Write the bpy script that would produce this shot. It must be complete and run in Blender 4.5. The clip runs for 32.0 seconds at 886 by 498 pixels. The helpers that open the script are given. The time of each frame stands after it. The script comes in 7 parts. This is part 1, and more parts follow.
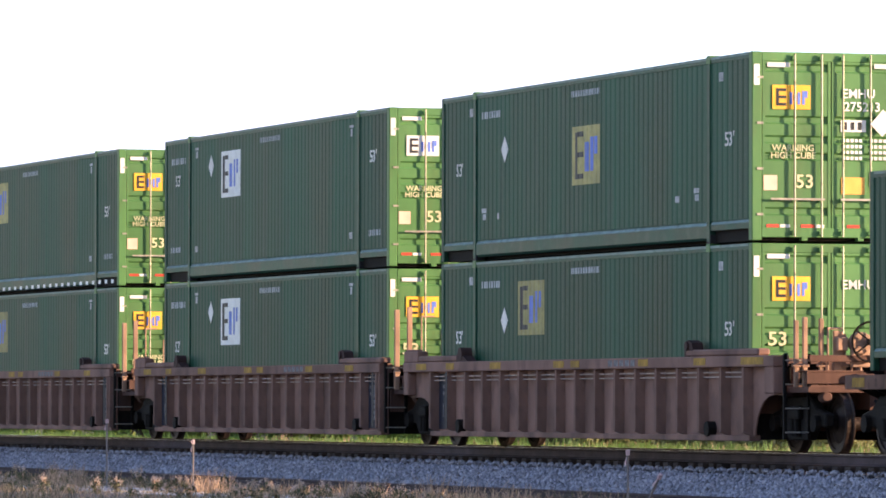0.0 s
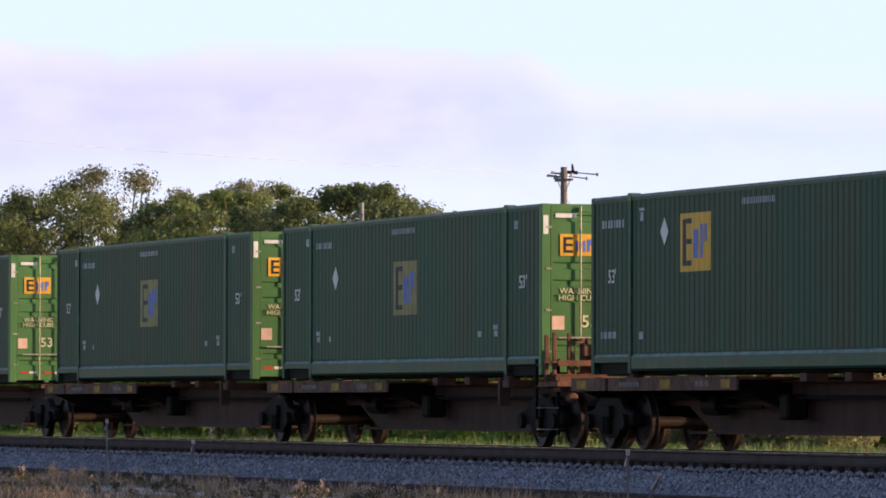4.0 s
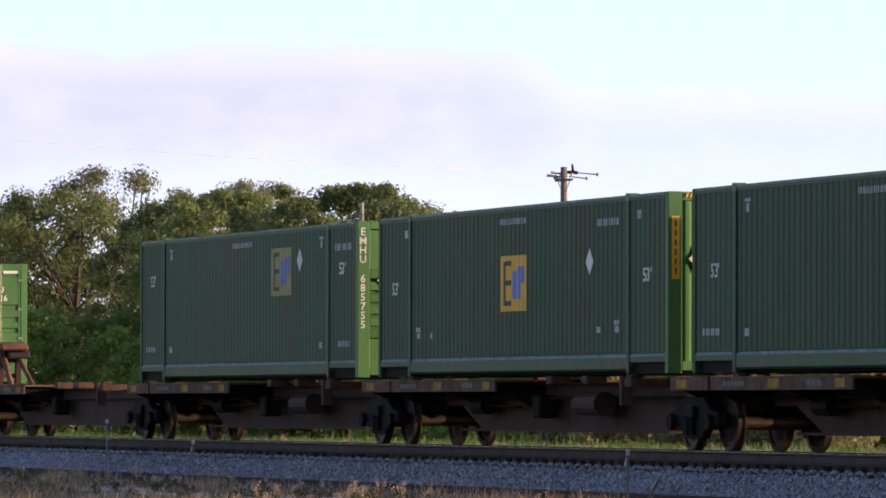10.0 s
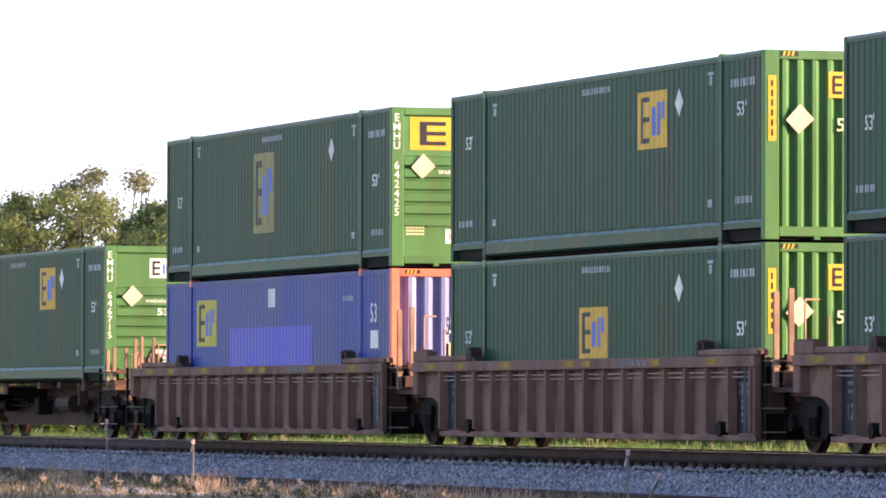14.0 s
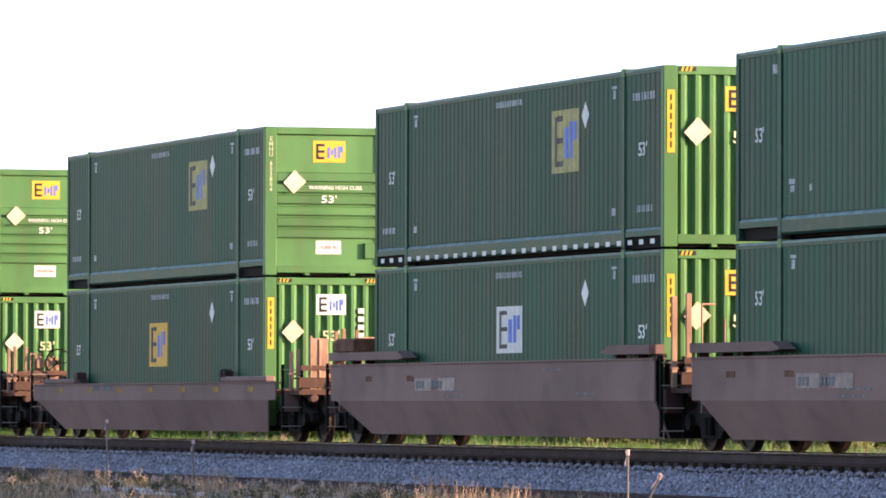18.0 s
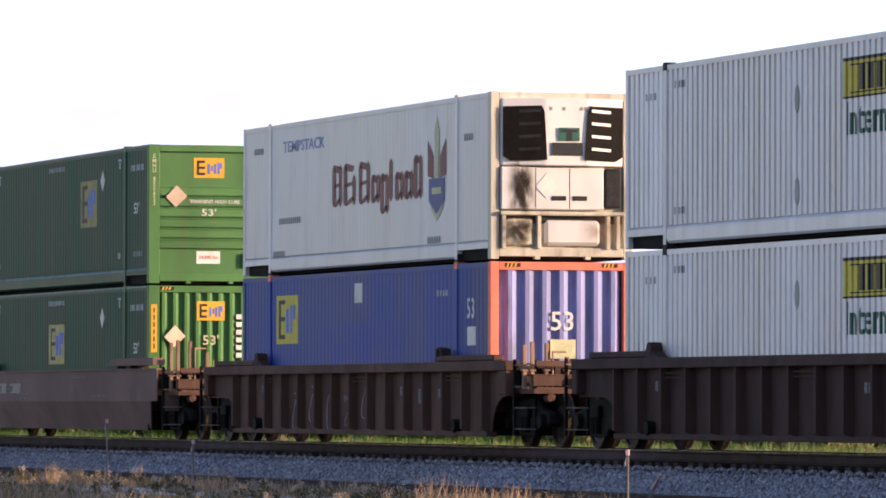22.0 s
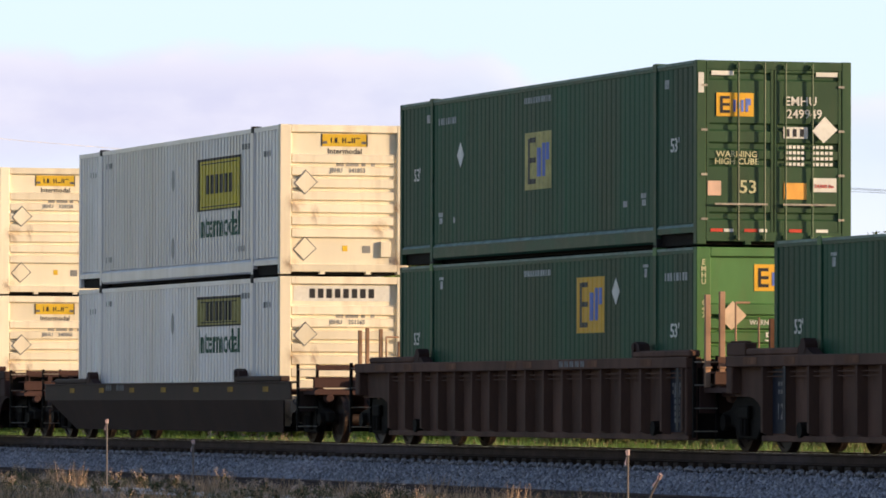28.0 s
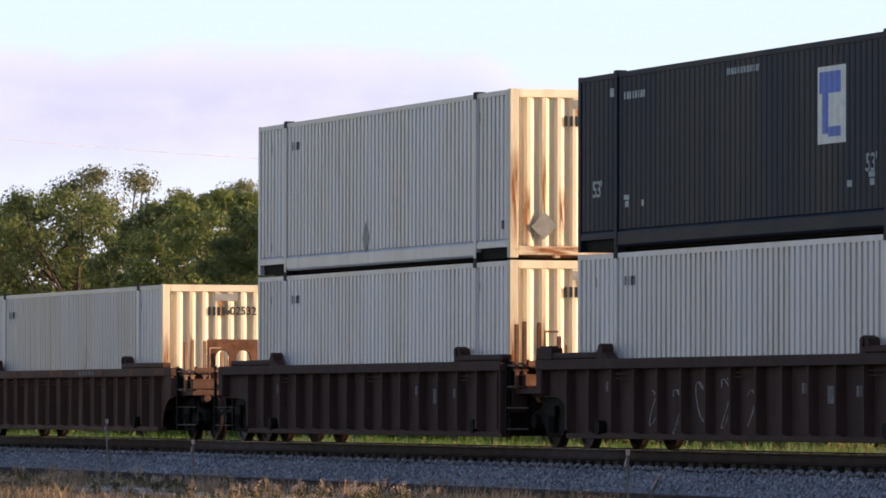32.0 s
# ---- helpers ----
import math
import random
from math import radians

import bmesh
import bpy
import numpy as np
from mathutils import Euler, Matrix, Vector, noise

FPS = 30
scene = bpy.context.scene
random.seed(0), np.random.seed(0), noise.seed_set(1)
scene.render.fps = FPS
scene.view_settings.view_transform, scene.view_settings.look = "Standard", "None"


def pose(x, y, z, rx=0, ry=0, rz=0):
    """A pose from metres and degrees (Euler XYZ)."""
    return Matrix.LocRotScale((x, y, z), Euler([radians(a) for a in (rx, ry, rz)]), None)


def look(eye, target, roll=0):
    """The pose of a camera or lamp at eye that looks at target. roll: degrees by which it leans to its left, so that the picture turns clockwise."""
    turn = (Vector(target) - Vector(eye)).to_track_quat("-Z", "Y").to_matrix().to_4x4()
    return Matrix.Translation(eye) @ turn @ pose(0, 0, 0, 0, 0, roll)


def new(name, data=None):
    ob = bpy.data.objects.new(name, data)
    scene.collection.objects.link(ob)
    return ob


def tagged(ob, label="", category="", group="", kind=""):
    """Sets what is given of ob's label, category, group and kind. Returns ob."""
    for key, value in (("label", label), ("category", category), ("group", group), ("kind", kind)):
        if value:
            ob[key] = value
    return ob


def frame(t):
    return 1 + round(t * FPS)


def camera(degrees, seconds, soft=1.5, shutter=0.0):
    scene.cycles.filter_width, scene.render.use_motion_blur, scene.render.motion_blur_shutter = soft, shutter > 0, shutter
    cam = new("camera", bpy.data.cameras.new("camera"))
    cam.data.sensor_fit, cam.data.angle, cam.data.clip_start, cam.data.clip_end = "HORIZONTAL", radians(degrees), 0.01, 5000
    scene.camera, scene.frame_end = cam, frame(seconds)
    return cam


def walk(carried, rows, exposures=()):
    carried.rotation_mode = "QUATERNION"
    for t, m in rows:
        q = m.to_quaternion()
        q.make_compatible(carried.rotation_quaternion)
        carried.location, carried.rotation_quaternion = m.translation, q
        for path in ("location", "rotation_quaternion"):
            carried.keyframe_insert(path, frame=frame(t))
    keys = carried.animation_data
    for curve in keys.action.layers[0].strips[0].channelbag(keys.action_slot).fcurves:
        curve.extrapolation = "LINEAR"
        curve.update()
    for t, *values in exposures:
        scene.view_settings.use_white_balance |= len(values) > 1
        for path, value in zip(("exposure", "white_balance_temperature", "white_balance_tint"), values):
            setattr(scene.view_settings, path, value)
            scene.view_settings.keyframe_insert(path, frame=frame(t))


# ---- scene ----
# ---- camera: a still camera beside the line, 0.68 m above the rail tops ----
# x runs along the track (the train goes towards -x), y away from the camera, z = 0 is the top of the main rails
cam = camera(7.92, 32.0, soft=1.7)
HEADING, TILT, LEAN = 17.106, 1.42, 0.132
CAM_POSE = pose(0, 0, 0.68, 0, 0, 90 - HEADING) @ pose(0, 0, 0, 90 + TILT) @ pose(0, 0, 0, 0, 0, LEAN)
BALANCE = (6150, 22)
# stops at each time; the picture warms a little towards the end
STOPS = ((0, 1.5), (0.6, 1.43), (1.0, 1.18), (1.7, 0.54), (2.5, 0.4), (6.8, 0.46), (7.5, 0.24), (8.3, 0.22), (9.0, 0.5), (11.5, 0.5), (12.3, 0.57), (13.0, 0.76), (13.6, 1.38), (14.5, 1.75), (16.5, 1.6),
         (18.5, 1.62), (20.2, 1.8), (21.0, 1.4), (21.5, 1.25), (22.0, 0.82), (23.0, 0.27), (24.0, 0.04), (25.0, 0.16), (26.5, 0.18), (28.5, 0.46), (29.3, 0.42), (30.0, 0.24), (31.0, 0.2), (32, 0.45))


def ease(t, a, b):
    return min(1, max(0, (t - a) / (b - a)))


EXPOSURES = [(t, e, BALANCE[0] + 330 * ease(t, 22.5, 24), BALANCE[1] - 9 * ease(t, 23.5, 28) + 5 * ease(t, 29.5, 32)) for t, e in STOPS]
walk(cam, [(0, CAM_POSE), (32, CAM_POSE)], EXPOSURES)

# ---- world and sun ----
SUN_AZ, SUN_EL = 64.0, 9.0
world = bpy.data.worlds.new("evening_sky")
scene.world = world
world.use_nodes = True
wn = world.node_tree.nodes
sky = wn.new("ShaderNodeTexSky")
sky.sky_type, sky.sun_disc = "NISHITA", False
sky.sun_elevation, sky.sun_rotation = radians(SUN_EL), radians(90 - SUN_AZ)
sky.air_density, sky.dust_density, sky.ozone_density = 1.0, 0.6, 1.5
haze = wn.new("ShaderNodeMix")
haze.data_type, haze.blend_type = "RGBA", "MULTIPLY"
haze.inputs[0].default_value = 1.0
haze.inputs[7].default_value = (1.0, 0.94, 1.0, 1)
world.node_tree.links.new(sky.outputs[0], haze.inputs[6])
world.node_tree.links.new(haze.outputs[2], wn["Background"].inputs[0])
wn["Background"].inputs[1].default_value = 0.15
sun_data = bpy.data.lights.new("sun", "SUN")
sun_data.energy, sun_data.angle, sun_data.color = 4.3, radians(0.6), (1.0, 0.74, 0.45)
sun = new("sun", sun_data)
saz, sel = radians(SUN_AZ), radians(SUN_EL)
sun.matrix_world = look((0, 0, 60), (-60 * math.cos(sel) * math.cos(saz), -60 * math.cos(sel) * math.sin(saz), 60 - 60 * math.sin(sel)))

# ---- materials ----
MATS = {}


def node_mat(name):
    m = bpy.data.materials.new(name)
    m.use_nodes = True
    MATS[name] = m
    return m, m.node_tree.nodes, m.node_tree.links, m.node_tree.nodes["Principled BSDF"]


def surface(name, color, rough=0.6, metal=0.0, scale=3.0, vary=0.25, dirt=(0.09, 0.07, 0.055), dirty=0.2, streak=1.0, bump=0.1, fine=40.0,
            by_object=0.12, by_island=0.0, spec=0.4, translucent=0.0):
    """A worn surface: base colour, broad fading, streaky dirt, fine grain and relief."""
    m, n, l, b = node_mat(name)
    tc = n.new("ShaderNodeTexCoord")
    mp = n.new("ShaderNodeMapping")
    mp.inputs["Scale"].default_value = (1, 1, 1 / streak)
    l.new(tc.outputs["Object"], mp.inputs[0])
    broad = n.new("ShaderNodeTexNoise")
    broad.inputs["Scale"].default_value, broad.inputs["Detail"].default_value = scale, 5
    l.new(mp.outputs[0], broad.inputs["Vector"])
    grain = n.new("ShaderNodeTexNoise")
    grain.inputs["Scale"].default_value, grain.inputs["Detail"].default_value = fine, 3
    l.new(tc.outputs["Object"], grain.inputs["Vector"])
    fade = n.new("ShaderNodeMapRange")
    for i, v in zip(range(5), (0, 0.3, 0.7, 1 - vary, 1 + vary)):
        if i:
            fade.inputs[i].default_value = v
    l.new(broad.outputs[0], fade.inputs[0])
    info = n.new("ShaderNodeObjectInfo")
    tone = n.new("ShaderNodeMapRange")
    tone.inputs[3].default_value, tone.inputs[4].default_value = 1 - by_object, 1 + by_object
    l.new(info.outputs["Random"], tone.inputs[0])
    mul = n.new("ShaderNodeMath")
    mul.operation = "MULTIPLY"
    l.new(fade.outputs[0], mul.inputs[0])
    l.new(tone.outputs[0], mul.inputs[1])
    last = mul
    if by_island:
        geo = n.new("ShaderNodeNewGeometry")
        isl = n.new("ShaderNodeMapRange")
        isl.inputs[3].default_value, isl.inputs[4].default_value = 1 - by_island, 1 + by_island
        l.new(geo.outputs["Random Per Island"], isl.inputs[0])
        last = n.new("ShaderNodeMath")
        last.operation = "MULTIPLY"
        l.new(mul.outputs[0], last.inputs[0])
        l.new(isl.outputs[0], last.inputs[1])
    col = n.new("ShaderNodeMix")
    col.data_type, col.blend_type = "RGBA", "MULTIPLY"
    col.inputs[0].default_value = 1.0
    col.inputs[6].default_value = (*color, 1)
    l.new(last.outputs[0], col.inputs[7])
    mask = n.new("ShaderNodeMapRange")
    mask.inputs[1].default_value, mask.inputs[2].default_value = 0.52, 0.75
    mask.inputs[4].default_value = dirty
    d2 = n.new("ShaderNodeTexNoise")
    d2.inputs["Scale"].default_value, d2.inputs["Detail"].default_value = scale * 2.7, 6
    l.new(mp.outputs[0], d2.inputs["Vector"])
    l.new(d2.outputs[0], mask.inputs[0])
    mix = n.new("ShaderNodeMix")
    mix.data_type = "RGBA"
    l.new(mask.outputs[0], mix.inputs[0])
    l.new(col.outputs[2], mix.inputs[6])
    mix.inputs[7].default_value = (*dirt, 1)
    l.new(mix.outputs[2], b.inputs["Base Color"])
    rg = n.new("ShaderNodeMapRange")
    rg.inputs[3].default_value, rg.inputs[4].default_value = max(rough - 0.12, 0.05), min(rough + 0.12, 1)
    l.new(broad.outputs[0], rg.inputs[0])
    l.new(rg.outputs[0], b.inputs["Roughness"])
    b.inputs["Metallic"].default_value = metal
    b.inputs["Specular IOR Level"].default_value = spec
    if bump:
        bp = n.new("ShaderNodeBump")
        bp.inputs["Strength"].default_value, bp.inputs["Distance"].default_value = bump, 0.02
        l.new(grain.outputs[0], bp.inputs["Height"])
        l.new(bp.outputs[0], b.inputs["Normal"])
    if translucent:
        tr = n.new("ShaderNodeBsdfTranslucent")
        l.new(mix.outputs[2], tr.inputs[0])
        ms = n.new("ShaderNodeMixShader")
        ms.inputs[0].default_value = translucent
        l.new(b.outputs[0], ms.inputs[1])
        l.new(tr.outputs[0], ms.inputs[2])
        l.new(ms.outputs[0], n["Material Output"].inputs[0])
    return m


def stain(name, color, scale=6.0, strength=1.0):
    """A smudge of dirt on its own sheet: dense in the middle, gone at the rim, broken up by noise (the sheet is 1 x 1, upright in y and z)."""
    m, n, l, b = node_mat(name)
    tc = n.new("ShaderNodeTexCoord")
    ln = n.new("ShaderNodeVectorMath")
    ln.operation = "LENGTH"
    l.new(tc.outputs["Object"], ln.inputs[0])
    fall = n.new("ShaderNodeMapRange")
    fall.inputs[1].default_value, fall.inputs[2].default_value, fall.inputs[3].default_value, fall.inputs[4].default_value = 0.05, 0.5, strength, 0.0
    l.new(ln.outputs["Value"], fall.inputs[0])
    t = n.new("ShaderNodeTexNoise")
    t.inputs["Scale"].default_value, t.inputs["Detail"].default_value = scale, 5
    l.new(tc.outputs["Object"], t.inputs["Vector"])
    r = n.new("ShaderNodeMapRange")
    r.inputs[1].default_value, r.inputs[2].default_value = 0.3, 0.62
    l.new(t.outputs[0], r.inputs[0])
    k = n.new("ShaderNodeMath")
    k.operation = "MULTIPLY"
    l.new(fall.outputs[0], k.inputs[0])
    l.new(r.outputs[0], k.inputs[1])
    l.new(k.outputs[0], b.inputs["Alpha"])
    b.inputs["Base Color"].default_value = (*color, 1)
    b.inputs["Roughness"].default_value = 0.9
    return m


SOOT = stain("exhaust_soot", (0.03, 0.02, 0.015), 5.0, 1.5)
HEAVY_RUST = stain("heavy_rust", (0.33, 0.12, 0.035), 4.0, 1.1)
RUST_STAIN = stain("rust_streaks", (0.34, 0.17, 0.08), 3.0, 0.45)
# one container green in two: shade put into the sides, sunlight into the ends
GREEN_SIDE = surface("shaded_green_side_paint", (0.0185, 0.076, 0.043), 0.5, scale=0.9, vary=0.36, dirty=0.6, dirt=(0.047, 0.084, 0.060), streak=6, by_object=0.14, spec=0.17)
GREEN_END = surface("sunlit_green_end_paint", (0.080, 0.205, 0.060), 0.5, scale=1.2, vary=0.2, dirty=0.3, dirt=(0.12, 0.12, 0.05), streak=3)
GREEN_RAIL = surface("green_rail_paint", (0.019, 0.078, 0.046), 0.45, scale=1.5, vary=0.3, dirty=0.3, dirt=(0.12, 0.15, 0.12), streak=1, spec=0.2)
DULL_GREEN_END = surface("dull_green_door_paint", (0.028, 0.076, 0.030), 0.5, scale=1.2, vary=0.2, dirty=0.3, dirt=(0.06, 0.06, 0.03), streak=3)
BLUE_SIDE = surface("blue_container_paint", (0.02, 0.05, 0.26), 0.5, scale=0.9, vary=0.2, dirty=0.2, streak=4)
BLUE_PATCH = surface("fresh_blue_paint", (0.055, 0.075, 0.60), 0.45, scale=1, vary=0.1, dirty=0.05)
BLUE_FAINT = surface("old_blue_repaint", (0.026, 0.055, 0.32), 0.5, scale=1, vary=0.15, dirty=0.1)
BLUE_END = surface("pale_blue_end_paint", (0.25, 0.26, 0.52), 0.5, scale=1.5, vary=0.2, dirty=0.5, dirt=(0.1, 0.08, 0.07), streak=4)
# worn paint on the bottom rail, and a painted highlight on the top rail
WORN_LIT_EDGE = surface("rubbed_and_lit_green_paint", (0.16, 0.24, 0.21), 0.55, scale=2.5, vary=0.35, dirty=0.8, dirt=(0.03, 0.09, 0.06))
ORANGE = surface("orange_post_paint", (0.85, 0.21, 0.13), 0.5, scale=2, vary=0.12, dirty=0.15)
WHITE_SIDE = surface("white_container_paint", (0.84, 0.81, 0.815), 0.32, spec=0.6, scale=1.1, vary=0.12, dirty=0.25, dirt=(0.3, 0.28, 0.26), streak=7)
# white ends: the low sun's warmth is put into this cream colour
WHITE_END = surface("sun_warmed_white_end_paint", (0.88, 0.80, 0.63), 0.5, scale=1.4, vary=0.1, dirty=0.3, dirt=(0.45, 0.33, 0.2), streak=6)
GREY_SIDE = surface("light_grey_container_paint", (0.72, 0.685, 0.70), 0.32, spec=0.6, scale=1.1, vary=0.14, dirty=0.28, dirt=(0.25, 0.23, 0.21), streak=7)
# cream base carries the sun's warmth too; the rust streaks are the front's own
GREY_END = surface("rust_streaked_white_paint", (0.86, 0.77, 0.60), 0.5, scale=1.6, vary=0.12, dirty=0.45, dirt=(0.4, 0.2, 0.08), streak=8)
REEFER_SIDE = surface("white_reefer_skin", (0.83, 0.795, 0.77), 0.35, scale=0.7, vary=0.08, dirty=0.25, dirt=(0.4, 0.38, 0.36), streak=3, bump=0.03)
REEFER_STEEL = surface("stained_reefer_front", (0.68, 0.62, 0.5), 0.5, scale=1.3, vary=0.2, dirty=0.75, dirt=(0.16, 0.1, 0.06), streak=4)
NAVY_SIDE = surface("dark_navy_container_paint", (0.012, 0.016, 0.032), 0.5, scale=0.9, vary=0.25, dirty=0.2, dirt=(0.05, 0.05, 0.055), streak=4, spec=0.12)
RUSTY_DECK = surface("rusty_deck_edge", (0.15, 0.085, 0.062), 0.8, scale=2.5, vary=0.4, dirty=0.8, dirt=(0.04, 0.028, 0.024), spec=0.12)
BROWN = surface("weathered_brown_wagon_paint", (0.218, 0.125, 0.098), 0.75, scale=0.9, vary=0.38, dirty=0.75, dirt=(0.085, 0.056, 0.05), streak=1.5, spec=0.12)
DARK_BROWN = surface("sooty_brown_wagon_paint", (0.066, 0.036, 0.032), 0.7, scale=1.2, vary=0.3, dirty=0.5, dirt=(0.02, 0.017, 0.017), streak=3, spec=0.12)
BROWN_DARK = surface("old_brown_wagon_paint", (0.122, 0.067, 0.051), 0.75, scale=0.9, vary=0.38, dirty=0.7, dirt=(0.05, 0.03, 0.025), streak=3, spec=0.12)
GREY_WAGON = surface("grey_wagon_paint", (0.062, 0.040, 0.034), 0.65, scale=1.0, vary=0.25, dirty=0.4, dirt=(0.04, 0.03, 0.03), streak=2, spec=0.12)
RUST = surface("rusty_steel", (0.17, 0.085, 0.055), 0.8, scale=4, vary=0.35, dirty=0.5, dirt=(0.08, 0.045, 0.03), spec=0.12)
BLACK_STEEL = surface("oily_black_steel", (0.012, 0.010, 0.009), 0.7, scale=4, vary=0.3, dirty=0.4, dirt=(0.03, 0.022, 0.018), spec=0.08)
WHEEL = surface("wheel_steel", (0.04, 0.024, 0.018), 0.6, metal=0.4, scale=6, vary=0.3, dirty=0.5)
TREAD = surface("polished_tread", (0.55, 0.5, 0.45), 0.3, metal=1.0, scale=10, vary=0.15, dirty=0.1)
LOCK_ROD = surface("worn_lock_rod", (0.25, 0.24, 0.17), 0.45, metal=0.2, scale=2.2, vary=0.35, dirty=0.85, dirt=(0.05, 0.06, 0.035))
GALV = surface("galvanised_rod", (0.40, 0.36, 0.30), 0.45, metal=0.3, scale=8, vary=0.2, dirty=0.3, dirt=(0.25, 0.2, 0.14))
CASTING = surface("dark_casting", (0.035, 0.033, 0.034), 0.6, scale=9, vary=0.3, dirty=0.3, spec=0.12)
YELLOW = surface("yellow_marking", (0.80, 0.43, 0.03), 0.5, scale=3, vary=0.1, dirty=0.2, dirt=(0.3, 0.2, 0.08), by_object=0.08)
FADED_YELLOW = surface("faded_yellow_marking", (0.42, 0.36, 0.13), 0.6, scale=3, vary=0.25, dirty=0.4, dirt=(0.1, 0.12, 0.06), by_object=0.3)
LEMON = surface("lemon_panel_paint", (0.62, 0.50, 0.05), 0.5, scale=3, vary=0.15, dirty=0.25, dirt=(0.3, 0.25, 0.1))
CREAM_MARK = surface("cream_marking", (0.62, 0.60, 0.36), 0.5, scale=6, vary=0.15, dirty=0.3, dirt=(0.3, 0.32, 0.15))
PLACARD = surface("faded_cream_placard", (0.74, 0.56, 0.40), 0.6, scale=5, vary=0.15, dirty=0.3, dirt=(0.5, 0.35, 0.22), by_object=0.15)
CHORD_YELLOW = surface("worn_yellow_stripe", (0.36, 0.21, 0.045), 0.7, scale=5, vary=0.3, dirty=0.6, dirt=(0.16, 0.10, 0.07), spec=0.12)
# lighter copy of the wagon brown: sunlight on the end posts put into colour
POST_PAINT = surface("sunlit_brown_steel", (0.38, 0.235, 0.16), 0.75, scale=3, vary=0.3, dirty=0.45, dirt=(0.16, 0.085, 0.055), streak=2, spec=0.12)
STRAP = surface("pale_strap_steel", (0.34, 0.25, 0.21), 0.6, scale=5, vary=0.3, dirty=0.5, dirt=(0.12, 0.08, 0.06))
SMOOTH_BROWN = surface("dusty_brown_plate_paint", (0.235, 0.150, 0.126), 0.75, scale=0.45, vary=0.22, dirty=0.4, dirt=(0.12, 0.08, 0.07), streak=0.8, spec=0.12)
PURPLE_MARK = surface("faded_purple_spray", (0.16, 0.07, 0.10), 0.8, scale=7, vary=0.3, dirty=0.8, dirt=(0.2, 0.125, 0.105))
WHITE_MARK = surface("white_marking", (0.78, 0.77, 0.72), 0.5, scale=5, vary=0.1, dirty=0.2, dirt=(0.4, 0.36, 0.28))
FADED_MARK = surface("faded_white_marking", (0.42, 0.45, 0.45), 0.6, scale=8, vary=0.3, dirty=0.5, dirt=(0.08, 0.13, 0.1))
BLACK_MARK = surface("black_marking", (0.02, 0.02, 0.025), 0.5, scale=5, vary=0.2, dirty=0.1)
BLUE_MARK = surface("blue_marking", (0.12, 0.2, 0.62), 0.5, scale=5, vary=0.15, dirty=0.2)
GREEN_MARK = surface("green_lettering", (0.03, 0.13, 0.09), 0.5, scale=5, vary=0.2, dirty=0.1)
WORN_MARK = surface("worn_chalky_marking", (0.19, 0.18, 0.18), 0.8, scale=9, vary=0.4, dirty=0.9, dirt=(0.05, 0.04, 0.04))
CHALK = surface("faded_spray_paint", (0.36, 0.34, 0.34), 0.8, scale=9, vary=0.4, dirty=0.8, dirt=(0.1, 0.08, 0.07))
RED_MARK = surface("red_marking", (0.6, 0.06, 0.03), 0.5, scale=5, vary=0.15, dirty=0.2)
PALE_BLUE_MARK = surface("worn_pale_blue_lettering", (0.30, 0.36, 0.62), 0.5, scale=9, vary=0.2, dirty=0.5, dirt=(0.6, 0.6, 0.65))
NAVY_MARK = surface("deep_blue_marking", (0.07, 0.10, 0.30), 0.5, scale=5, vary=0.15, dirty=0.15)
MAROON_MARK = surface("maroon_lettering", (0.21, 0.05, 0.055), 0.5, scale=5, vary=0.15, dirty=0.1)
PINK_MARK = surface("pale_pink_sticker", (0.72, 0.48, 0.36), 0.6, scale=5, vary=0.12, dirty=0.25, dirt=(0.5, 0.35, 0.25))
GREY_MARK = surface("grey_marking", (0.3, 0.3, 0.3), 0.5, scale=5, vary=0.2, dirty=0.2)
DARK_GREY_MARK = surface("dark_grey_stencil", (0.12, 0.12, 0.125), 0.6, scale=9, vary=0.3, dirty=0.5, dirt=(0.4, 0.4, 0.4))
PANEL_YELLOW = surface("owner_panel_yellow", (0.80, 0.52, 0.03), 0.5, scale=4, vary=0.1, dirty=0.2, dirt=(0.5, 0.38, 0.12))
ORANGE_MARK = surface("orange_sticker", (0.85, 0.42, 0.08), 0.5, scale=5, vary=0.1, dirty=0.15)
RAIL_STEEL = surface("rusty_rail_steel", (0.088, 0.064, 0.065), 0.8, metal=0.0, scale=2, vary=0.3, dirty=0.5, dirt=(0.035, 0.025, 0.025), spec=0.12)
RAIL_TOP = surface("polished_rail_head", (0.5, 0.5, 0.52), 0.28, metal=1.0, scale=3, vary=0.1, dirty=0.1)
TIE = surface("creosoted_tie_wood", (0.05, 0.036, 0.03), 0.85, scale=3, vary=0.3, dirty=0.4, dirt=(0.03, 0.025, 0.022), by_object=0.3, bump=0.5, spec=0.12)
STONE = surface("grey_ballast_stone", (0.345, 0.33, 0.365), 0.85, scale=2, vary=0.15, dirty=0.2, dirt=(0.2, 0.18, 0.17), by_island=0.45, spec=0.2)
BED = surface("ballast_bed", (0.12, 0.115, 0.125), 0.9, scale=12, vary=0.4, dirty=0.5, dirt=(0.08, 0.07, 0.07), bump=0.8, fine=25, spec=0.1)
SOIL = surface("sandy_soil", (0.20, 0.14, 0.105), 0.95, scale=0.5, vary=0.35, dirty=0.5, dirt=(0.1, 0.09, 0.05), bump=0.6, fine=9)
PALE = surface("pale_sand_strip", (0.62, 0.56, 0.54), 0.9, scale=1.5, vary=0.15, dirty=0.25, dirt=(0.35, 0.3, 0.25), bump=0.4)
